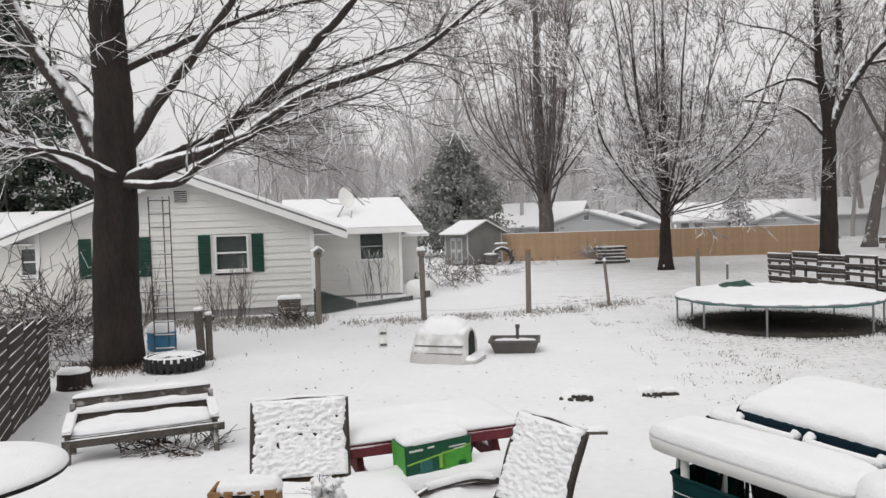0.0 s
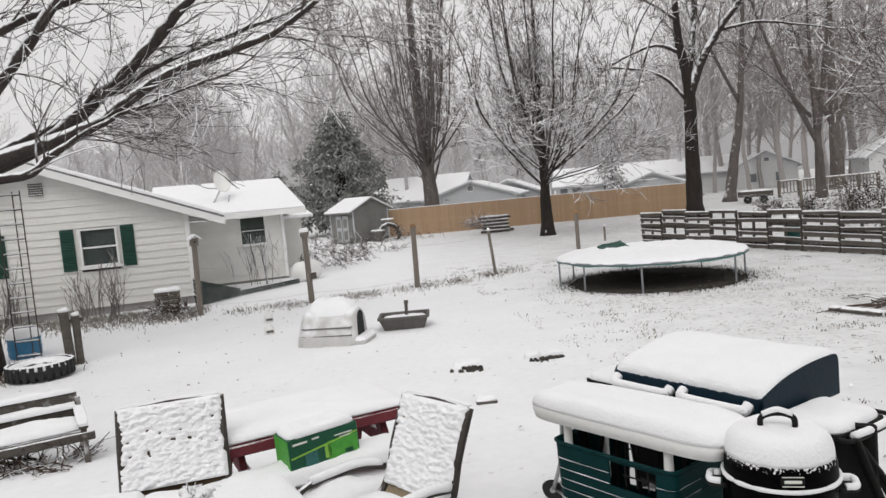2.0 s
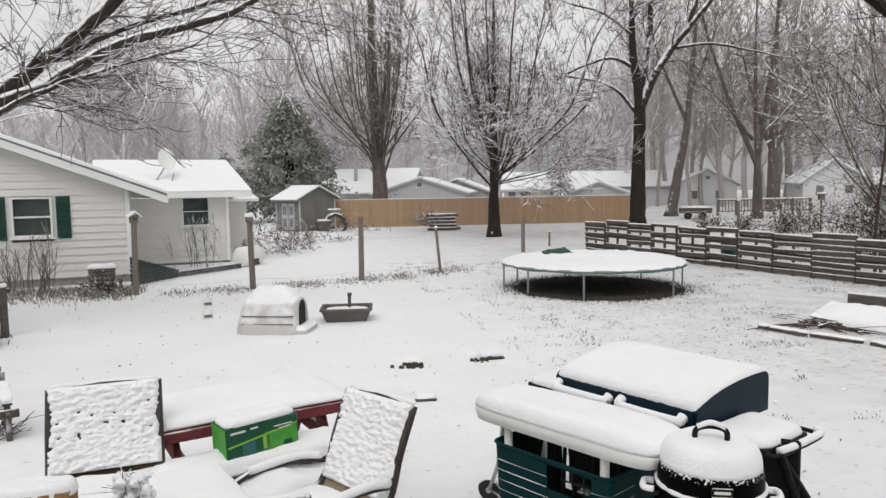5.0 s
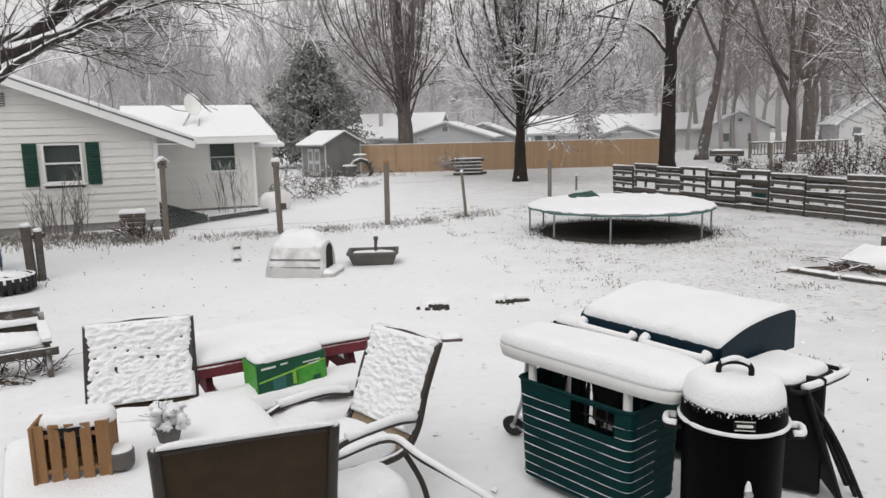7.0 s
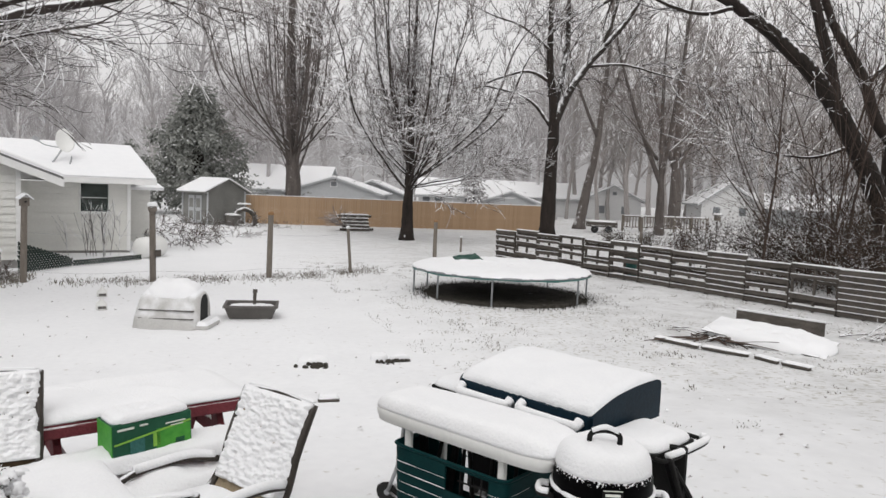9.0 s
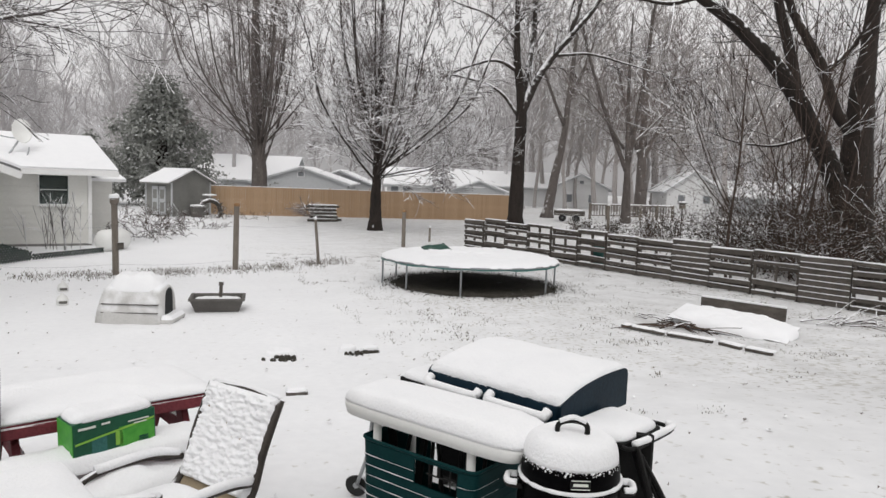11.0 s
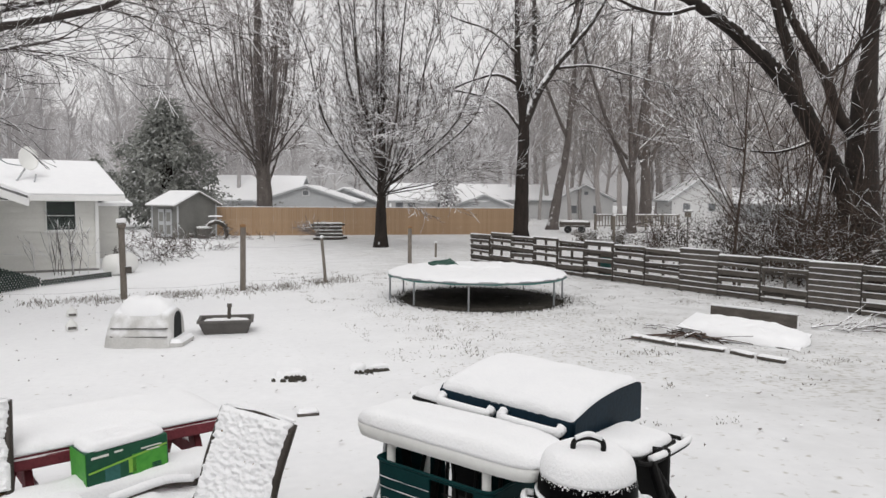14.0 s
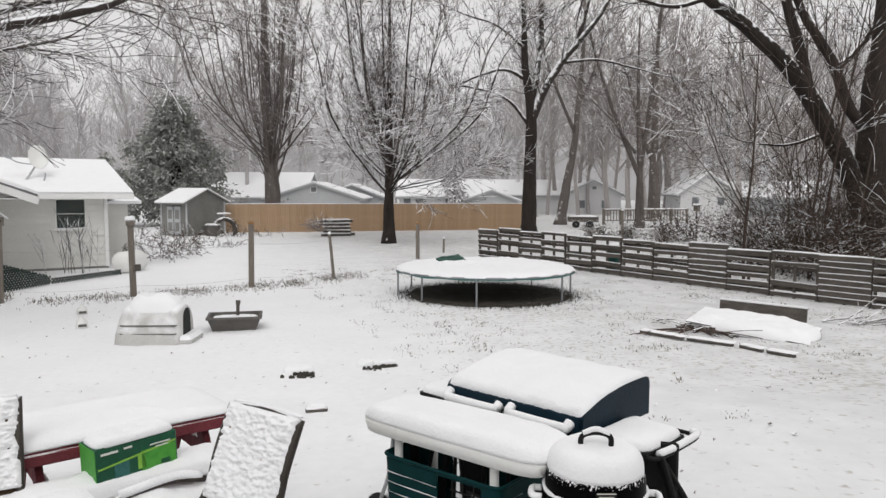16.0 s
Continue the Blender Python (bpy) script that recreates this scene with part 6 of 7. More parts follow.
def sling_chair(m, label, w=0.60, top=0.93, fabric=None, snowy_back=True, seed=1, arms=True):
    """A sling patio chair: faces -y, its back reclines to +y."""
    th = thing("patio_chair", m, label, "chair", "sling chairs round the patio table")
    fabric = fabric or M_TAN
    hw = w / 2
    base, back = Vector((0, 0.22, 0.40)), Vector((0, 0.47, top))
    for s in (-1, 1):
        pipe("side_rail", [(s * hw, -0.28, 0.43), (s * hw, -0.05, 0.405), (s * hw, 0.18, 0.40), (s * hw, 0.29, 0.50), (s * hw, 0.36, 0.70), (s * hw, 0.47, top)], 0.023, M_FRAME, th, 8, 6)
        pipe("leg", [(s * hw, -0.26, 0.43), (s * (hw + 0.02), -0.28, 0.2), (s * (hw + 0.02), -0.29, 0.0)], 0.016, M_FRAME, th)
        pipe("leg", [(s * hw, 0.20, 0.40), (s * (hw + 0.02), 0.30, 0.2), (s * (hw + 0.02), 0.36, 0.0)], 0.016, M_FRAME, th)
        if arms:
            pipe("arm", [(s * (hw + 0.01), 0.28, 0.56), (s * (hw + 0.04), 0.1, 0.60), (s * (hw + 0.04), -0.2, 0.60), (s * (hw + 0.03), -0.29, 0.54), (s * hw, -0.27, 0.43)], 0.018, M_FRAME, th)
            pipe("snow_cover", [(s * (hw + 0.02), 0.26, 0.585), (s * (hw + 0.04), 0.1, 0.622), (s * (hw + 0.04), -0.19, 0.622)], 0.024, M_SNOW, th)
    pipe("top_rail", [(-hw, 0.46, top - 0.01), (0, 0.475, top + 0.005), (hw, 0.46, top - 0.01)], 0.017, M_FRAME, th)
    tilt = -math.degrees(math.atan2(back.y - 0.27, back.z - 0.46))
    bm = bmesh.new()
    prof = [(-0.27, 0.42), (-0.05, 0.385), (0.17, 0.385), (0.28, 0.49), (0.35, 0.70), (0.455, top - 0.01)]
    c = curve_through([(0, y, z) for y, z in prof], 5)
    rows = [[bm.verts.new((s * (hw - 0.015), p.y + o, p.z)) for s, o in ((-1, 0), (1, 0), (1, 0.012), (-1, 0.012))] for p in c]
    for a, b in zip(rows, rows[1:]):
        for k in range(4):
            bm.faces.new((a[k], b[k], b[(k + 1) % 4], a[(k + 1) % 4]))
    bm.faces.new(rows[0])
    bm.faces.new(list(reversed(rows[-1])))
    bmesh.ops.recalc_face_normals(bm, faces=bm.faces)
    part("sling", bm, fabric, th)
    if snowy_back:
        L = math.hypot(0.47 - 0.27, top - 0.47)
        ob = part("back_snow", sling_snow(w + 0.012, L, seed), M_SNOW, th, "lumpy snow stuck to the sling", smooth=True)
        ob.matrix_basis = pose(0, 0.262, 0.475, -math.degrees(math.atan2(0.20, top - 0.47)), 0, 0)
    ob = part("seat_snow", pad(w - 0.03, 0.50, 0.09, 5, seed), M_SNOW, th, "cushion of snow on the seat", smooth=True)
    ob.matrix_basis = pose(0, -0.03, 0.40)
    ob = part("rail_snow", pad(w, 0.03, 0.018, 8, seed, 0.004, segs=40, rings=6), M_SNOW, th, smooth=True)
    ob.matrix_basis = pose(0, 0.48, top + 0.008)
    return th


sling_chair(pose(-0.865, 4.755, 0.45, 0, 0, 8.5), "sling patio chair with its back plastered in lumpy snow", 0.60, 0.93, M_SLING, True, 3, arms=False)
sling_chair(pose(0.26, 4.225, 0.45, 0, 0, -57), "sling patio chair turned sideways, heaped with snow", 0.54, 0.94, M_TAN, True, 7)
sling_chair(pose(-0.18, 3.575, 0.45, 0, 0, 188.0), "brown sling patio chair pushed in at the table", 0.63, 0.985, M_SLING, False, 9, arms=False)


def patio_table():
    th = thing("patio_table", pose(-0.565, 3.66, 0.45, 0, 0, 19.2), "square patio table under an even layer of snow", "table")
    part("tabletop", block((1.12, 1.0, 0.03), (0, 0, 0.69), bevel=0.01), M_BLACKM, th)
    for x in (-0.5, 0.5):
        for y in (-0.44, 0.44):
            part("leg", bar((x, y, 0), (x, y, 0.68), 0.04, 0.04), M_BLACKM, th)
    snow_on(th, (1.12, 1.0), (0, 0, 0.703), 0.05, 26, 2, rough=0.006, segs=96)
    b = thing("slatted_planter", pose(-0.808, 3.475, 1.20, 0, 0, 2) @ Matrix.Diagonal((0.90, 0.5, 0.71, 1)), "orange-brown cedar slatted planter filled with snow", "planter")
    for k in range(5):
        x = -0.125 + 0.0625 * k
        part("slat", block((0.045, 0.016, 0.33), (x, -0.125, 0.165), bevel=0.004), M_BASKET, b)
        part("slat", block((0.045, 0.016, 0.33), (x, 0.125, 0.165), bevel=0.004), M_BASKET, b)
        part("slat", block((0.016, 0.045, 0.33), (-0.15, x, 0.165), bevel=0.004), M_BASKET, b)
        part("slat", block((0.016, 0.045, 0.33), (0.15, x, 0.165), bevel=0.004), M_BASKET, b)
    for z in (0.06, 0.26):
        part("hoop", block((0.27, 0.02, 0.025), (0, -0.11, z)), M_BASKET, b)
        part("hoop", block((0.27, 0.02, 0.025), (0, 0.11, z)), M_BASKET, b)
    part("bowl", lathe([(0.10, 0.18), (0.14, 0.3), (0.15, 0.31), (0.13, 0.29)], 20), M_BLACKM, b)
    snow_on(b, (0.31, 0.31), (0.02, 0.02, 0.30), 0.075, 3, 2, rough=0.01)
    d = thing("round_tin", pose(-0.645, 3.46, 1.20), "round dark tin half sunk in the snow", "tin")
    part("body", lathe([(0.05, 0.02), (0.055, 0.035), (0.055, 0.085), (0.05, 0.09)], 20), M_TUB, d)
    snow_on(d, (0.10, 0.10), (0, 0, 0.085), 0.02, 2, 4, segs=24, rough=0.004)
    p = thing("flower_pot", pose(-0.495, 3.665, 1.225) @ Matrix.Diagonal((0.95, 0.95, 0.75, 1)), "small pot of dead stems clotted with snow", "pot")
    part("pot", lathe([(0.045, 0), (0.06, 0.09), (0.065, 0.095), (0.055, 0.09)], 18), M_TUB, p)
    t = Tubes()
    rng = random.Random(3)
    for k in range(9):
        grow(t, Vector((rng.gauss(0, 0.02), rng.gauss(0, 0.02), 0.07)), bend(Vector((0, 0, 1)), radians(rng.uniform(5, 32)), rng), rng.uniform(0.09, 0.17), 0.004, 1, rng, -0.08, 0.25, (3,), 0.002, seg=0.03)
    t.build("dead_plant", M_TWIG, p, smooth=False)
    for k in range(70):
        bm = bmesh.new()
        bmesh.ops.create_icosphere(bm, subdivisions=2, radius=rng.uniform(0.01, 0.03))
        for v in bm.verts:
            v.co *= 1 + 1.1 * noise.noise(v.co * 55 + Vector((k, 0, 0)))
        ob = part("snow_clot", bm, M_SNOW, p, smooth=True)
        ob.matrix_basis = pose(rng.gauss(0, 0.036), rng.gauss(0, 0.03), rng.uniform(0.05, 0.21))
    # seat and legs only, in place of a fourth patio chair
    st = thing("patio_chair_seat", pose(0.33, 3.72, 0.45, 0, 0, 20), "dark framed patio chair seat under a cushion of snow", "stool")
    part("seat", block((0.36, 0.36, 0.03), (0, 0, 0.36), bevel=0.01), M_TAN, st)
    for x in (-0.18, 0.18):
        pipe("leg", [(x, -0.18, 0.36), (x, -0.2, 0.15), (x, -0.2, 0.0)], 0.015, M_FRAME, st)
        pipe("leg", [(x, 0.18, 0.36), (x, 0.2, 0.15), (x, 0.2, 0.0)], 0.015, M_FRAME, st)
    pipe("front_rail", [(-0.18, -0.19, 0.35), (0, -0.2, 0.31), (0.18, -0.19, 0.35)], 0.016, M_FRAME, st)
    snow_on(st, (0.38, 0.38), (0, 0, 0.376), 0.10, 4, 6)
    # stands in for an arm of the fourth chair, which is not built whole
    pl_ = thing("chair_arm_tube", Matrix.Identity(4), "dark bent chair-arm tube lined with snow", "pole")
    pipe("tube", [(0.20, 3.72, 1.03), (0.46, 3.74, 1.09), (0.60, 3.62, 1.03), (0.90, 3.42, 0.88), (1.05, 3.22, 0.70), (1.1, 3.0, 0.44)], 0.014, M_FRAME, pl_)
    pipe("snow_cover", [(0.21, 3.72, 1.047), (0.46, 3.74, 1.107), (0.60, 3.62, 1.047), (0.89, 3.43, 0.897)], 0.016, M_SNOW, pl_)


patio_table()


def picnic_table():
    th = thing("picnic_table", pose(-0.45, 5.62, 0.42, 0, 0, 18.6), "dark red picnic table buried under snow", "table")
    for k in range(5):
        part("top_plank", block((1.53, 0.135, 0.035), (0.215, -0.29 + 0.145 * k, 0.63)), M_RED, th)
    part("apron", block((1.53, 0.03, 0.07), (0.215, -0.36, 0.595)), M_RED, th)
    for x in (-0.20, 0.80):
        for s in (-1, 1):
            part("leg", bar((x, s * 0.16, 0.6), (x, s * 0.52, -0.02), 0.045, 0.11), M_RED, th)
        part("cross_beam", block((0.04, 1.1, 0.1), (x + 0.045, 0, 0.36)), M_RED, th)
    for s in (-1, 1):
        part("bench_plank", block((1.5, 0.24, 0.035), (0.215, s * 0.56, 0.42)), M_RED, th)
        if s > 0:
            snow_on(th, (1.5, 0.25), (0.215, s * 0.56, 0.44), 0.06, 10, 2)
    snow_on(th, (1.54, 0.74), (0.215, 0, 0.65), 0.06, 12, 6, rough=0.01, segs=72)
    snow_on(th, (1.52, 0.27), (0.215, -0.56, 0.425), 0.085, 10, 2, overhang=0.012, sag=0.02)
    snow_on(th, (1.55, 0.62), (0.25, -0.60, -0.02), 0.38, 3, 8, rough=0.03)
    c = thing("green_carton", pose(-0.05, 5.19, 0.868, 0, -2, 25) @ Matrix.Diagonal((0.95, 0.95, 0.9, 1)), "green printed cardboard carton under a slab of snow", "carton")
    part("body", block((0.50, 0.24, 0.27), (0, 0, 0.135), bevel=0.006), M_GREEND, c)
    y = -0.122
    for nm, w, h, x, z, m in (("print_panel", 0.22, 0.17, 0.13, 0.105, M_GREEN), ("print_panel", 0.09, 0.13, -0.10, 0.09, M_TEAL_PAD), ("print_panel", 0.06, 0.05, 0.17, 0.075, M_GREEND), ("print_panel", 0.045, 0.09, 0.02, 0.12, M_LIME)):
        part(nm, block((w, 0.004, h), (x, y, z), bevel=0), m, c)
    part("print_swoosh", bar((-0.24, y - 0.002, 0.14), (0.24, y - 0.002, 0.205), 0.003, 0.012, 0), M_LIME, c)
    part("end_panel", block((0.004, 0.235, 0.262), (-0.252, 0, 0.133), bevel=0), M_GREEN, c, "bright green end panel")
    for w, x, z, h in ((0.10, -0.17, 0.235, 0.014), (0.05, -0.06, 0.24, 0.012), (0.13, 0.14, 0.215, 0.008), (0.08, 0.15, 0.195, 0.007), (0.16, 0.1, 0.03, 0.016)):
        part("print_bar", block((w, 0.004, h), (x, y - 0.004, z), bevel=0), M_CREAM if z > 0.1 else M_GREEND, c)
    part("flap", block((0.10, 0.20, 0.006), (-0.2, -0.02, 0.275), (0, -8, 0), 0), M_GREEND, c)
    snow_on(c, (0.49, 0.25), (0.0, 0, 0.272), 0.055, 6, 2, rough=0.012)


picnic_table()


def utility_cart():
    th = thing("utility_cart", pose(1.655, 4.144, 0.45, 0, 0, -60.2), "white-topped rolling cart with teal slatted sides", "cart")
    L, W = 1.22, 0.40
    bm = pad(L, W, 0.05, 7, 1, 0.0, edge=0.05)
    ob = part("top", bm, M_PLASTIC, th, "rounded white plastic top", smooth=True)
    ob.matrix_basis = pose(0, 0, 0.80)
    snow_on(th, (L - 0.005, W - 0.005), (0, 0, 0.82), 0.095, 6, 5, rough=0.008, overhang=0.004)
    mid, rim = -0.03, 0.645
    bx, by, side = 0.395, 0.235, 0.05
    for x in (mid - bx + 0.068, mid + bx - 0.068):
        for y in (side - by + 0.062, side + by - 0.10):
            part("post", lathe([(0.024, 0.05), (0.024, 0.77)], 14), M_PLASTIC, th, smooth=True).matrix_basis = pose(x, y, 0)

    def loop(z, grow_by=0.0, count=96):
        taper = 0.93 + 0.07 * z / rim
        out = []
        for k in range(count + 1):
            u = 2 * math.pi * k / count
            c, q = math.cos(u), math.sin(u)
            out.append(Vector((mid + (bx * taper + grow_by) * math.copysign(abs(c) ** 0.15, c), side + (by * taper + grow_by) * math.copysign(abs(q) ** 0.15, q), z)))
        return out

    def grip_hole(p):
        """Cut-outs in the two long sides."""
        if p.y < -0.1:
            return 0.03 < p.x < 0.25 and 0.485 < p.z < 0.62
        return p.y > 0.1 and -0.25 < p.x < -0.02 and 0.28 < p.z < 0.62

    bm = bmesh.new()
    levels = [0.06, 0.17, 0.28, 0.38, 0.485, 0.55, 0.62, rim]
    rings = [[bm.verts.new(p) for p in loop(z, 0)[:-1]] for z in levels] + [[bm.verts.new(p) for p in loop(z, -0.01)[:-1]] for z in reversed(levels)]
    for r1, r2 in zip(rings, rings[1:]):
        for k in range(len(r1)):
            k2 = (k + 1) % len(r1)
            if not grip_hole((r1[k].co + r1[k2].co + r2[k].co + r2[k2].co) / 4):
                bm.faces.new((r1[k], r1[k2], r2[k2], r2[k]))
    basket = part("basket", bm, M_TEAL, th, "teal plastic basket with ribbed sides", smooth=True)
    t = Tubes()
    t.add(loop(rim, 0.002), [0.009] * 97, 6, close=False)
    t.build("rim", M_TEAL, basket)
    for x in (0.06, 0.13, 0.20):
        part("hole_bar", bar((x, side - by + 0.02, 0.50), (x, side - by + 0.02, 0.62), 0.008, 0.008, 0.002), M_BLACKM, basket)
    part("hole_bar", bar((0.04, side - by + 0.02, 0.555), (0.20, side - by + 0.02, 0.555), 0.008, 0.008, 0.002), M_BLACKM, basket)
    def thinned(line, step=0.012):
        out = [line[0]]
        for p in line[1:]:
            if (p - out[-1]).length >= step:
                out.append(p)
        return out

    for k in range(9):
        z = 0.085 + 0.058 * k
        near = thinned([p for p in loop(z, 0.0, 3000) if p.y < side])
        far = thinned([p for p in loop(z, 0.0, 3000) if p.y >= side])
        for half in (near, far):
            runs, run = [], []
            for p in half:
                if grip_hole(p):
                    runs.append(run)
                    run = []
                else:
                    run.append(p)
            for run in [r for r in runs + [run] if len(r) > 3]:
                t = Tubes()
                t.add(run, [0.005] * len(run), 6, close=False)
                t.build("rib", M_TEAL, basket)
                if half is near:
                    up = [p + Vector((0, -0.004, 0.004)) for p in run]
                    t = Tubes()
                    t.add(up, [max(0.0003, 0.0013 + 0.0022 * noise.noise(p * 9 + Vector((k, 0, 0)))) for p in up], 5, close=False)
                    t.build("snow_line", M_SNOW, basket)
    part("floor", block((2 * bx - 0.06, 2 * by - 0.05, 0.02), (mid, side, 0.08)), M_TEAL, th)
    rng = random.Random(9)
    for k in range(8):
        x = -0.36 + 0.09 * k
        part("hanging_tool", bar((x, rng.uniform(-0.02, 0.12), 0.34), (x + rng.uniform(-0.03, 0.03), rng.uniform(-0.02, 0.12), 0.76), rng.choice((0.02, 0.035, 0.07)), 0.02), M_BLACKM, th)
    pipe("wheel_strut", [(-0.47, -0.04, 0.76), (-0.62, 0.08, 0.42), (-0.86, 0.24, 0.10)], 0.013, M_STEEL, th)
    w = part("wheel", lathe([(0.03, -0.022), (0.07, -0.022), (0.078, -0.01), (0.078, 0.01), (0.07, 0.022), (0.03, 0.022)], 22), M_TYRE, th)
    w.matrix_basis = pose(-0.88, 0.26, 0.085, 90, 0, 25)
    part("hub", lathe([(0.02, -0.027), (0.02, 0.027)], 12), M_STEEL, w)
    pipe("axle", [(-0.88, 0.26, 0.085), (-0.40, 0.10, 0.085)], 0.008, M_STEEL, th, 6)


utility_cart()


def kettle_smoker():
    th = thing("charcoal_smoker", pose(2.045, 3.45, 0.45) @ Matrix.Diagonal((0.93, 0.93, 1, 1)), "black upright charcoal smoker with snow-domed lid", "smoker")
    part("body", lathe([(0.225, 0.10), (0.238, 0.14), (0.24, 0.40), (0.243, 0.70), (0.24, 0.72)], 40), M_BLACK, th, smooth=True)
    lid = part("lid", lathe([(0.248, 0.71), (0.252, 0.722), (0.2515, 0.75), (0.2505, 0.772), (0.2475, 0.79), (0.242, 0.81), (0.231, 0.83), (0.21, 0.85), (0.165, 0.87), (0.08, 0.89), (0.01, 0.895)], 56), M_SMOKER, th, smooth=True)
    ob = part("snow_cover", pad(0.482, 0.482, 0.112, 2.0, 4, 0.007, rings=22, segs=90, overhang=0.0), M_SNOW, lid, "dome of snow with a ragged rim", smooth=True)
    ob.matrix_basis = pose(0, 0, 0.818)
    t = Tubes()
    ring = [Vector((0.258 * math.cos(2 * math.pi * k / 48), 0.258 * math.sin(2 * math.pi * k / 48), 0.722 + 0.006 * noise.noise(Vector((k, 0, 0))))) for k in range(49)]
    t.add(ring, [0.010 + 0.005 * noise.noise(Vector((k * 0.7, 5, 0))) for k in range(49)], 8, close=False)
    t.build("snow_ring", M_SNOW, th, "line of snow round the rim")
    part("rim", lathe([(0.24, 0.692), (0.262, 0.702), (0.262, 0.712), (0.24, 0.717)], 40), M_BLACK, th)
    pipe("handle", [(-0.075, 0, 0.90), (-0.07, 0, 0.965), (0, 0, 0.985), (0.07, 0, 0.965), (0.075, 0, 0.90)], 0.014, M_BLACKM, lid).rotation_euler = (0, 0, radians(-25))
    pipe("snow_cover", [(-0.066, 0, 0.978), (0, 0, 1.0), (0.066, 0, 0.978)], 0.015, M_SNOW, lid).rotation_euler = (0, 0, radians(-25))
    for a in (-28 - 0, 152):
        ob = pipe("side_handle", [(0.24, -0.06, 0.665), (0.315, -0.05, 0.67), (0.32, 0.05, 0.67), (0.24, 0.06, 0.665)], 0.012, M_BLACKM, th)
        ob.rotation_euler = (0, 0, radians(a))
        ob = pipe("snow_cover", [(0.27, -0.058, 0.682), (0.315, -0.045, 0.684), (0.318, 0.045, 0.684), (0.27, 0.058, 0.682)], 0.017, M_SNOW, th)
        ob.rotation_euler = (0, 0, radians(a))
    bd = part("badge", block((0.10, 0.008, 0.046), (0, -0.252, 0.768)), M_BLACKM, th)
    bd.matrix_basis = pose(0, 0, 0, 0, 0, -21)
    for w, z in ((0.092, 0.788), (0.092, 0.748)):
        part("badge_line", block((w, 0.004, 0.003), (0, -0.257, z), (0, 0, 0), 0), M_CREAM, bd)
    part("badge_shape", block((0.072, 0.004, 0.012), (0, -0.257, 0.768), (0, 0, 0), 0), M_CREAM, bd)
    v = part("vent_knob", lathe([(0.018, 0), (0.02, 0.03), (0.01, 0.035)], 14), M_STEEL, th)
    v.matrix_basis = pose(0, 0, 0, 0, 0, -14) @ pose(0, -0.235, 0.45, 90, 0, 0)
    ob = part("snow_clot", pad(0.034, 0.12, 0.016, 2, 7, 0.02, segs=24, rings=8), M_SNOW, th, smooth=True)
    ob.matrix_basis = pose(0, 0, 0, 0, 0, -14) @ pose(0, -0.245, 0.45, 90, 0, 0)
    for k in range(3):
        a = radians(90 + 120 * k)
        part("leg", bar((0.2 * math.cos(a), 0.2 * math.sin(a), 0.14), (0.25 * math.cos(a), 0.25 * math.sin(a), 0), 0.03, 0.012), M_BLACKM, th)


kettle_smoker()


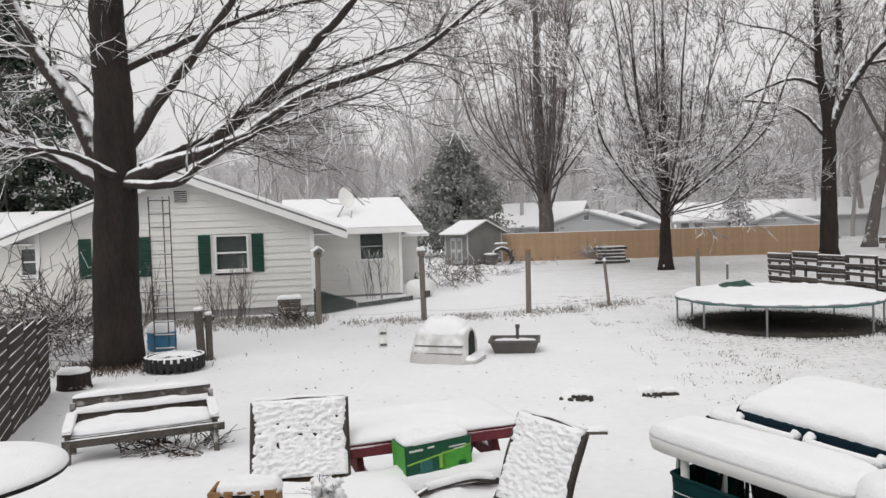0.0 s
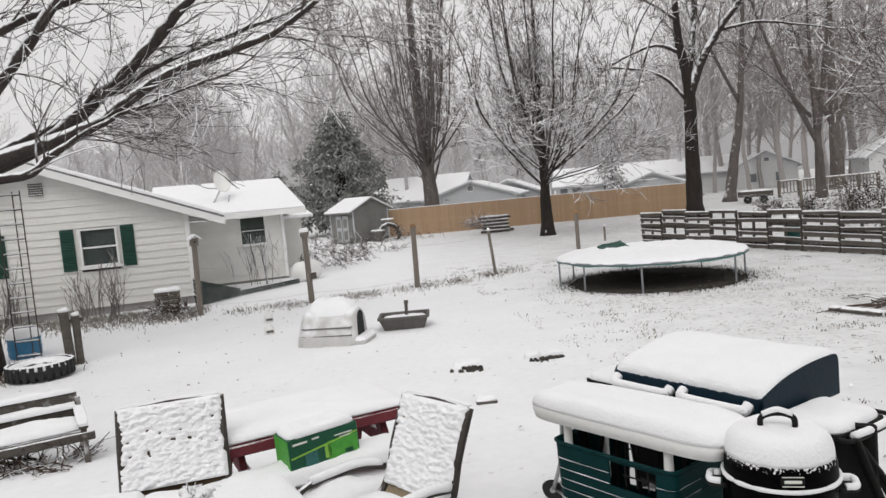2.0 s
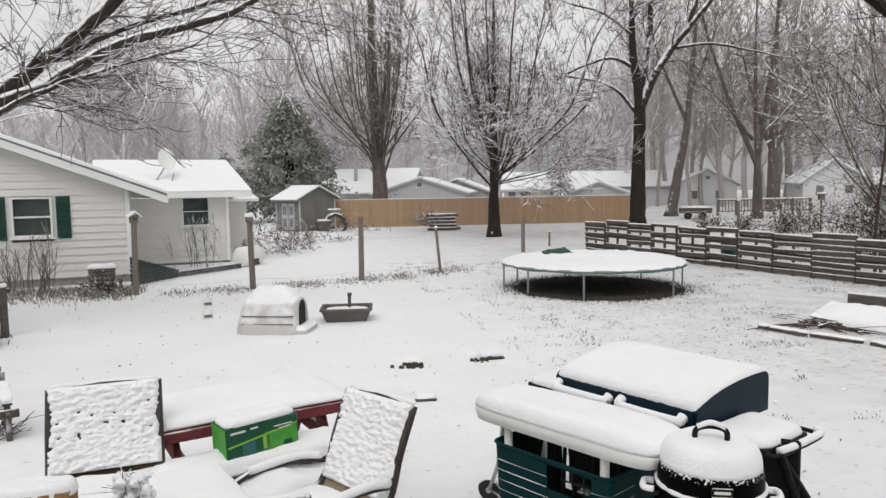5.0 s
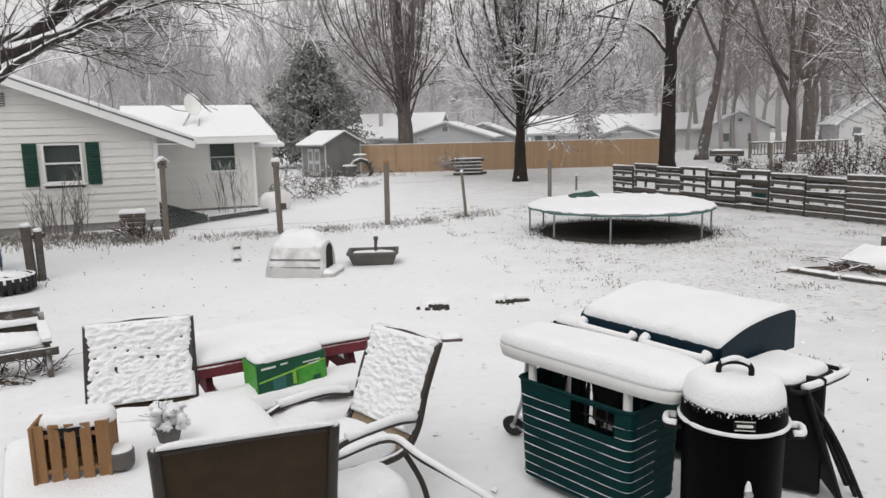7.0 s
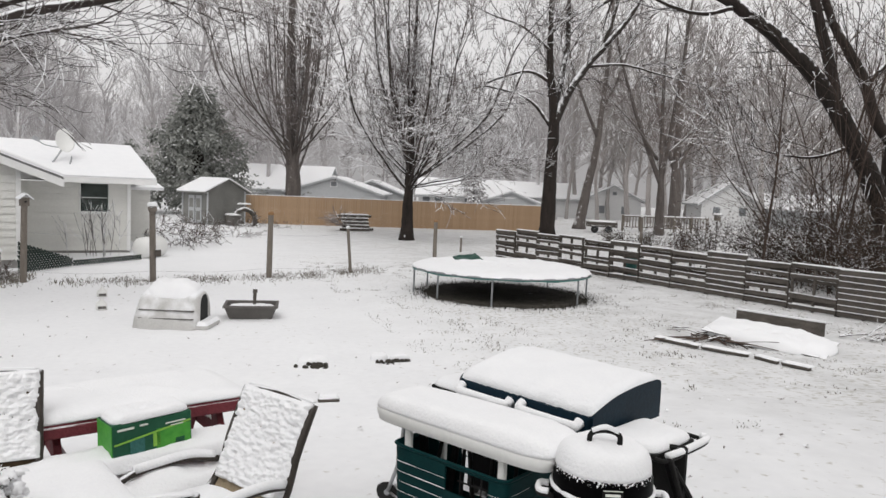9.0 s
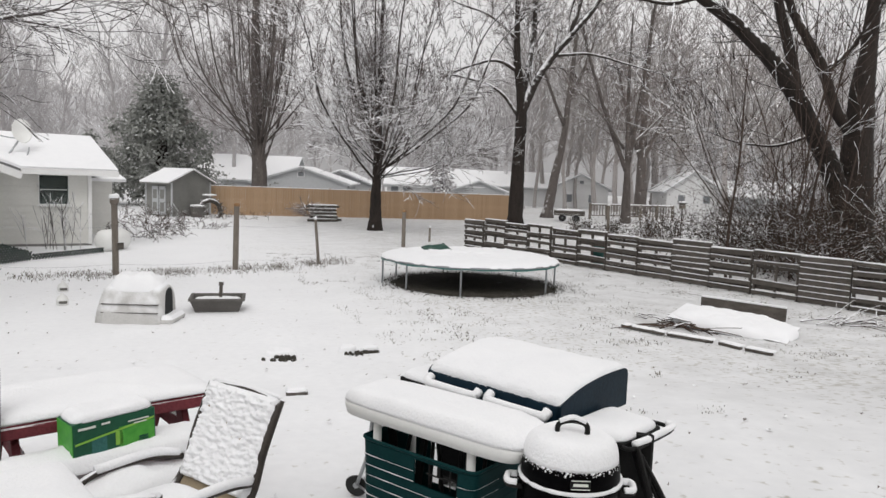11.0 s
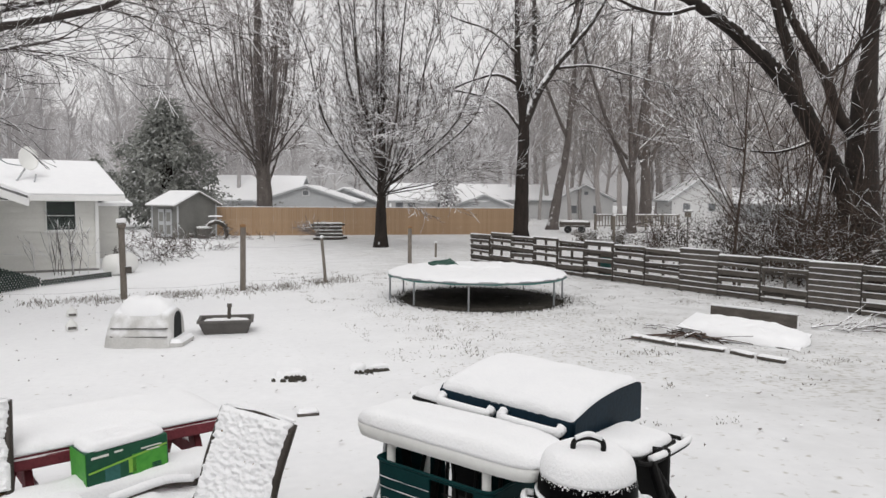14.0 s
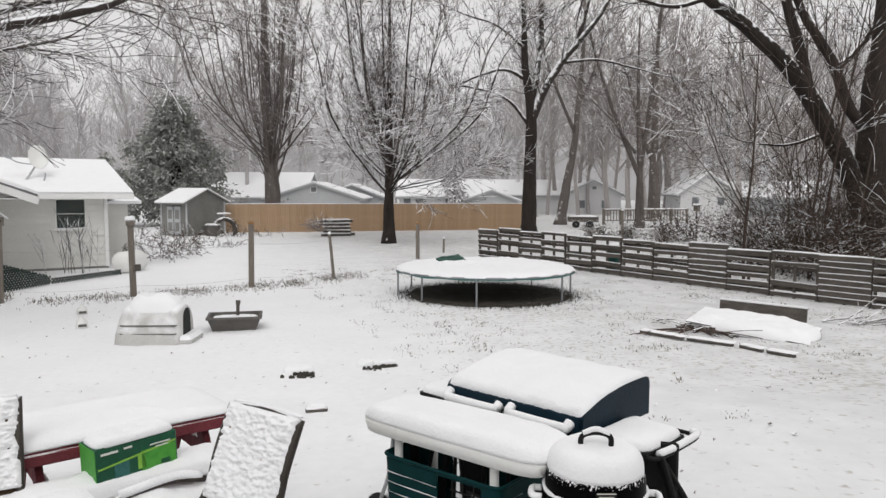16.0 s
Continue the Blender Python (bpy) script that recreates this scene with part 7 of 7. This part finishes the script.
def gas_grill():
    th = thing("gas_grill", pose(1.95, 5.10, 0.45, 0, 0, -64.9), "large blue-black barbecue grill loaded with snow", "grill")
    L = 1.06
    crest = curve_through([(0, 0.0, 0.795), (0, 0.03, 0.826), (0, 0.10, 0.850), (0, 0.20, 0.875), (0, 0.33, 0.898), (0, 0.47, 0.912), (0, 0.64, 0.916), (0, 0.745, 0.908), (0, 0.773, 0.87)], 4)
    prof = [(0.0, 0.70)] + [(p.y, p.z) for p in crest] + [(0.773, 0.66), (0.05, 0.66)]

    def loft(x0, x1, pts, shrink=0.0):
        bm = bmesh.new()
        a = [bm.verts.new((x0, y, z)) for y, z in pts]
        b = [bm.verts.new((x1, y, z)) for y, z in pts]
        bm.faces.new(a)
        bm.faces.new(list(reversed(b)))
        for k in range(len(pts)):
            k2 = (k + 1) % len(pts)
            bm.faces.new((a[k2], a[k], b[k], b[k2]))
        bmesh.ops.recalc_face_normals(bm, faces=bm.faces)
        return bm

    lid = part("lid", loft(0.0, L, prof), M_LID, th, "blue-black curved lid")
    for x0, x1 in ((-0.012, 0.02), (L - 0.02, L + 0.012)):
        part("end_cap", loft(x0, x1, [(y * 1.01, z + 0.004) for y, z in prof]), M_LID, lid)
    # snow blanket over the curved lid
    bm = bmesh.new()
    line = curve_through([(0, 0.006, 0.828), (0, 0.04, 0.868), (0, 0.12, 0.893), (0, 0.24, 0.918), (0, 0.37, 0.942), (0, 0.5, 0.956), (0, 0.64, 0.958), (0, 0.745, 0.940), (0, 0.772, 0.905)], 4)
    n = 60
    rows = []
    for i in range(n + 1):
        x = -0.01 + (L + 0.02) * i / n
        edge = min(1.0, math.sqrt(min(i, n - i) / 2.5))
        row = []
        for k, p in enumerate(line):
            q = Vector((x * 6, k * 0.35, 2))
            rag = 0.018 * noise.noise(Vector((x * 26, 0, 1))) + 0.012 * noise.noise(Vector((x * 60, 3, 1)))
            drop = rag if k == 0 else (rag * 0.5 if k == 1 else 0)
            lift = (0.010 * noise.noise(q) + 0.006 * noise.noise(q * 2.7)) * edge
            row.append(bm.verts.new((x, p.y - drop * 0.3, p.z + lift - (1 - edge) * 0.035 + drop)))
        rows.append(row)
    for a, b in zip(rows, rows[1:]):
        for k in range(len(line) - 1):
            bm.faces.new((a[k], b[k], b[k + 1], a[k + 1]))
    low = [[bm.verts.new((v.co.x, max(0.004, v.co.y), v.co.z - 0.06)) for v in (r[0], r[-1])] for r in rows]
    for i in range(n):
        bm.faces.new((rows[i][0], low[i][0], low[i + 1][0], rows[i + 1][0]))
        bm.faces.new((rows[i + 1][-1], low[i + 1][1], low[i][1], rows[i][-1]))
        bm.faces.new((low[i][0], low[i][1], low[i + 1][1], low[i + 1][0]))
    for r, l in ((rows[0], low[0]), (rows[-1], low[-1])):
        bm.faces.new(list(r) + [l[1], l[0]])
    bmesh.ops.recalc_face_normals(bm, faces=bm.faces)
    part("snow_cover", bm, M_SNOW, lid, "thick blanket of snow", smooth=True)
    for a, b in ((0.04, 0.47), (0.56, 1.0)):
        h = pipe("handle", [(a, 0.0, 0.745), (a, -0.06, 0.73), (a + 0.05, -0.075, 0.725), (b - 0.05, -0.075, 0.725), (b, -0.06, 0.73), (b, 0.0, 0.745)], 0.014, M_STEEL, lid)
        pipe("snow_cover", [(a + 0.003, -0.02, 0.78), (a + 0.01, -0.065, 0.755), (a + 0.06, -0.075, 0.747), (b - 0.05, -0.075, 0.747), (b - 0.005, -0.06, 0.752), (b, -0.03, 0.775)], 0.029, M_SNOW, h)
    part("firebox", block((L - 0.04, 0.50, 0.18), (L / 2, 0.30, 0.57), bevel=0.02), M_BLACK, th)
    part("control_panel", block((L - 0.04, 0.04, 0.14), (L / 2, 0.02, 0.62), (15, 0, 0)), M_BLACK, th)
    for k in range(5):
        kn = part("knob", lathe([(0.022, 0), (0.02, 0.03)], 14), M_BLACKM, th)
        kn.matrix_basis = pose(0.15 + 0.19 * k, -0.0, 0.62, 105, 0, 0)
    for x in (0.06, L - 0.06):
        part("cabinet_side", block((0.03, 0.56, 0.62), (x, 0.34, 0.35)), M_BLACKM, th)
    for x in (L * 0.28, L * 0.72):
        d = part("door", block((L * 0.42, 0.02, 0.42), (x, 0.08, 0.27)), M_BLACK, th)
        part("door_pull", bar((x - 0.05, 0.055, 0.42), (x + 0.05, 0.055, 0.42), 0.015, 0.015), M_STEEL, d)
    part("base_shelf", block((L - 0.1, 0.46, 0.03), (L / 2, 0.30, 0.06)), M_BLACKM, th)
    for x in (0.08, L - 0.08):
        for y in (0.1, 0.5):
            part("caster", lathe([(0.03, 0), (0.035, 0.02), (0.03, 0.05)], 12), M_TYRE, th).matrix_basis = pose(x, y, 0)
    for x0, s in ((L + 0.02, 1), (-0.02, -1)):
        w = 0.36 if s > 0 else 0.34
        sh = part("side_shelf", block((w, 0.46, 0.03), (x0 + s * w / 2, 0.30, 0.655)), M_BLACKM, th)
        ob = part("snow_cover", pad(w, 0.47, 0.055, 6, 3, 0.008), M_SNOW, sh, "soft snow on the shelf", smooth=True)
        ob.matrix_basis = pose(x0 + s * w / 2, 0.30, 0.672)
        if s > 0:
            e = x0 + w
            pipe("towel_bar", [(e - 0.16, 0.53, 0.66), (e - 0.14, 0.60, 0.655), (e - 0.02, 0.62, 0.65), (e + 0.05, 0.58, 0.65), (e + 0.06, 0.30, 0.65), (e + 0.05, 0.1, 0.65), (e, 0.06, 0.655)], 0.013, M_BLACKM, sh)
            pipe("snow_cover", [(e + 0.0, 0.615, 0.672), (e + 0.05, 0.585, 0.672), (e + 0.06, 0.30, 0.672), (e + 0.045, 0.12, 0.672)], 0.021, M_SNOW, sh)
    fold = thing("folded_chair", pose(2.885, 3.84, 0.45, 0, 0, -20), "dark folded lawn chair leaning by the grill", "chair")
    for y in (-0.10, 0.04, 0.18):
        pipe("tube", [(-0.14, y, 0.62), (0.02, y, 0.35), (0.17, y - 0.02, 0.0)], 0.012, M_BLACKM, fold, 8)
    for z, x in ((0.12, 0.12), (0.35, 0.02), (0.6, -0.12)):
        part("cross_bar", bar((x, -0.11, z), (x, 0.19, z), 0.016, 0.016), M_BLACKM, fold)
    part("seat_cloth", block((0.03, 0.34, 0.66), (-0.06, 0.04, 0.35), (0, -18, 0), 0.012), M_BLACKM, fold)
    part("back_cloth", block((0.03, 0.25, 0.68), (-0.15, 0.03, 0.36), (0, 0, -109), 0.012), M_BLACKM, fold)


gas_grill()

# ---- beyond the pallet fence ----


def beyond_fence():
    rng = random.Random(77)
    for x, y, w, h in ((23.9, 31.1, 1.0, 1.1), (24.9, 30.6, 1.2, 1.3), (26.3, 29.2, 1.3, 1.5), (25.6, 27.0, 1.2, 1.3), (27.5, 26.2, 1.3, 1.6), (26.3, 23.6, 1.3, 1.5), (21.3, 33.0, 0.8, 0.7), (22.6, 32.2, 0.8, 0.8), (28.8, 24.4, 1.4, 1.7)):
        th = thing("snowy_bush", pose(x, y, 0), "dark leafy bush clotted with snow behind the fence", "shrub", "bushes behind the fence")
        t = Tubes()
        for k in range(14):
            grow(t, Vector((rng.gauss(0, w * 0.25), rng.gauss(0, w * 0.25), -0.05)), bend(Vector((0, 0, 1)), radians(rng.uniform(5, 50)), rng), h * rng.uniform(0.6, 1.15), 0.018, 2, rng, -0.03, 0.16, (4, 3), 0.008, (20, 55), 0.3)
        t.build("crown", M_CANE, th, smooth=False)

        def place(g):
            return Vector((g.gauss(0, w * 0.45), g.gauss(0, w * 0.45), abs(g.gauss(0, 0.45)) * h + 0.1)), Vector((g.gauss(0, 1), g.gauss(0, 1), 0.4)).normalized()

        mesh_part("leaf_mass", *leaf_cloud(900, place, 0.085, rng), M_BUSH, th)
    f = thing("bird_feeder", pose(25.58, 30.5, 0), "small roofed bird feeder on a thin pole", "bird feeder")
    part("pole", lathe([(0.03, 0), (0.025, 1.55)], 8), M_BLACKM, f)
    part("box", block((0.26, 0.22, 0.26), (0, 0, 1.68), bevel=0.01), M_POST, f)
    part("roof", block((0.40, 0.34, 0.05), (0, 0, 1.84), bevel=0.015), M_GREYWOOD, f)
    snow_on(f, (0.40, 0.34), (0, 0, 1.865), 0.08, 3, 2, segs=24, rings=6)
    b = thing("leaning_board", pose(25.3, 25.5, 0, -8, 0, 35), "pale grey board propped in the brush", "board")
    part("panel", block((0.78, 0.03, 0.95), (0, 0, 0.47), bevel=0.006), M_HAZE_WHITE, b)
    part("top_rail", block((0.82, 0.05, 0.05), (0, 0, 0.965), bevel=0.006), M_POST, b)
    snow_on(b, (0.80, 0.05), (0, 0, 0.992), 0.03, 6, 2, segs=24, rings=5)
    # low trailer under snow in the neighbour's yard
    c = thing("flat_trailer", pose(27.4, 44.2, 0, 0, 0, -32) @ Matrix.Diagonal((0.85, 0.85, 0.85, 1)), "dark utility trailer loaded with snow", "trailer")
    part("bed", block((2.5, 1.3, 0.16), (0, 0, 0.58), bevel=0.03), M_GREYWOOD, c)
    for s in (-1, 1):
        part("side_board", block((2.5, 0.05, 0.28), (0, s * 0.62, 0.78), bevel=0.01), M_GREYWOOD, c)
        for x in (-0.55, 0.55):
            w = part("wheel", lathe([(0.14, -0.09), (0.29, -0.09), (0.31, -0.05), (0.31, 0.05), (0.29, 0.09), (0.14, 0.09)], 20), M_TYRE, c)
            w.matrix_basis = pose(x, s * 0.58, 0.31, 90, 0, 0)
            part("hub", lathe([(0.14, -0.06), (0.04, -0.095), (0.04, 0.095), (0.14, 0.06)], 12), M_STEEL, w)
    snow_on(c, (2.4, 1.2), (0, 0, 0.66), 0.36, 5, 3)
    # raised deck rail
    d = thing("deck_railing", pose(31.2, 47.4, 0, 0, 0, -3), "weathered deck railing with snow along its top", "railing")
    n = 5
    for k in range(n + 1):
        part("post", block((0.14, 0.14, 1.25), (1.5 * k, 0, 0.62), bevel=0.01), M_POST, d)
    for k in range(n * 6):
        part("baluster", block((0.06, 0.04, 0.75), (0.12 + 0.25 * k, 0, 0.72), bevel=0.004), M_POST, d)
    for z in (0.32, 1.12):
        part("rail", block((1.5 * n, 0.10, 0.08), (0.75 * n, 0.02, z), bevel=0.008), M_POST, d)
    part("snow_cover", block((1.5 * n, 0.14, 0.07), (0.75 * n, 0, 1.2), bevel=0.025), M_SNOW, d)


beyond_fence()


def yard_bin():
    b = thing("plastic_bin", pose(13.25, 19.7, 0, 0, 0, 12) @ Matrix.Diagonal((1.15, 1.15, 1.35, 1)), "teal plastic bin standing against the pallet fence", "bin")
    part("body", lathe([(0.15, 0), (0.19, 0.55), (0.205, 0.56), (0.20, 0.60), (0.17, 0.58)], 18), M_TEAL_PAD, b, smooth=True)
    part("lid", lathe([(0.205, 0.60), (0.21, 0.63), (0.12, 0.66), (0.02, 0.67)], 18), M_TEAL_PAD, b)
    snow_on(b, (0.36, 0.36), (0, 0, 0.63), 0.06, 2, 3, segs=24, rings=6)


yard_bin()


def loose_leaves():
    """Single fallen leaves and twig ends lying on the snow."""
    rng = random.Random(55)
    v, f = [], []
    for k in range(420):
        x, y = rng.uniform(-6, 13), rng.uniform(4, 20)
        z = ground_height(x, y) + 0.025
        s = rng.uniform(0.012, 0.035)
        a = rng.uniform(0, 6.28)
        b = len(v)
        for j in range(5):
            r = s * (1.0 if j % 2 == 0 else 0.55)
            v.append((x + r * math.cos(a + j * 1.256), y + r * math.sin(a + j * 1.256), z + 0.012 * math.sin(j * 2.0 + a)))
        f.append(tuple(range(b, b + 5)))
    tagged(mesh_part("fallen_leaves", v, f, M_LEAF, None), "scattered brown leaves lying on the snow", "leaves", kind="stuff")


loose_leaves()


def own_house():
    """The wall of the house from whose window the yard is seen."""
    h = thing("house_wall", pose(0, -0.9, 0.4), "unseen house wall behind the viewer, grey to dim reflections", "wall", kind="structure")
    # never in view; its grey is chosen to dim reflections in black enamel
    part("wall", block((14, 0.2, 3.0), (0, 0, 1.5), bevel=0.02), M_SHED, h)


own_house()
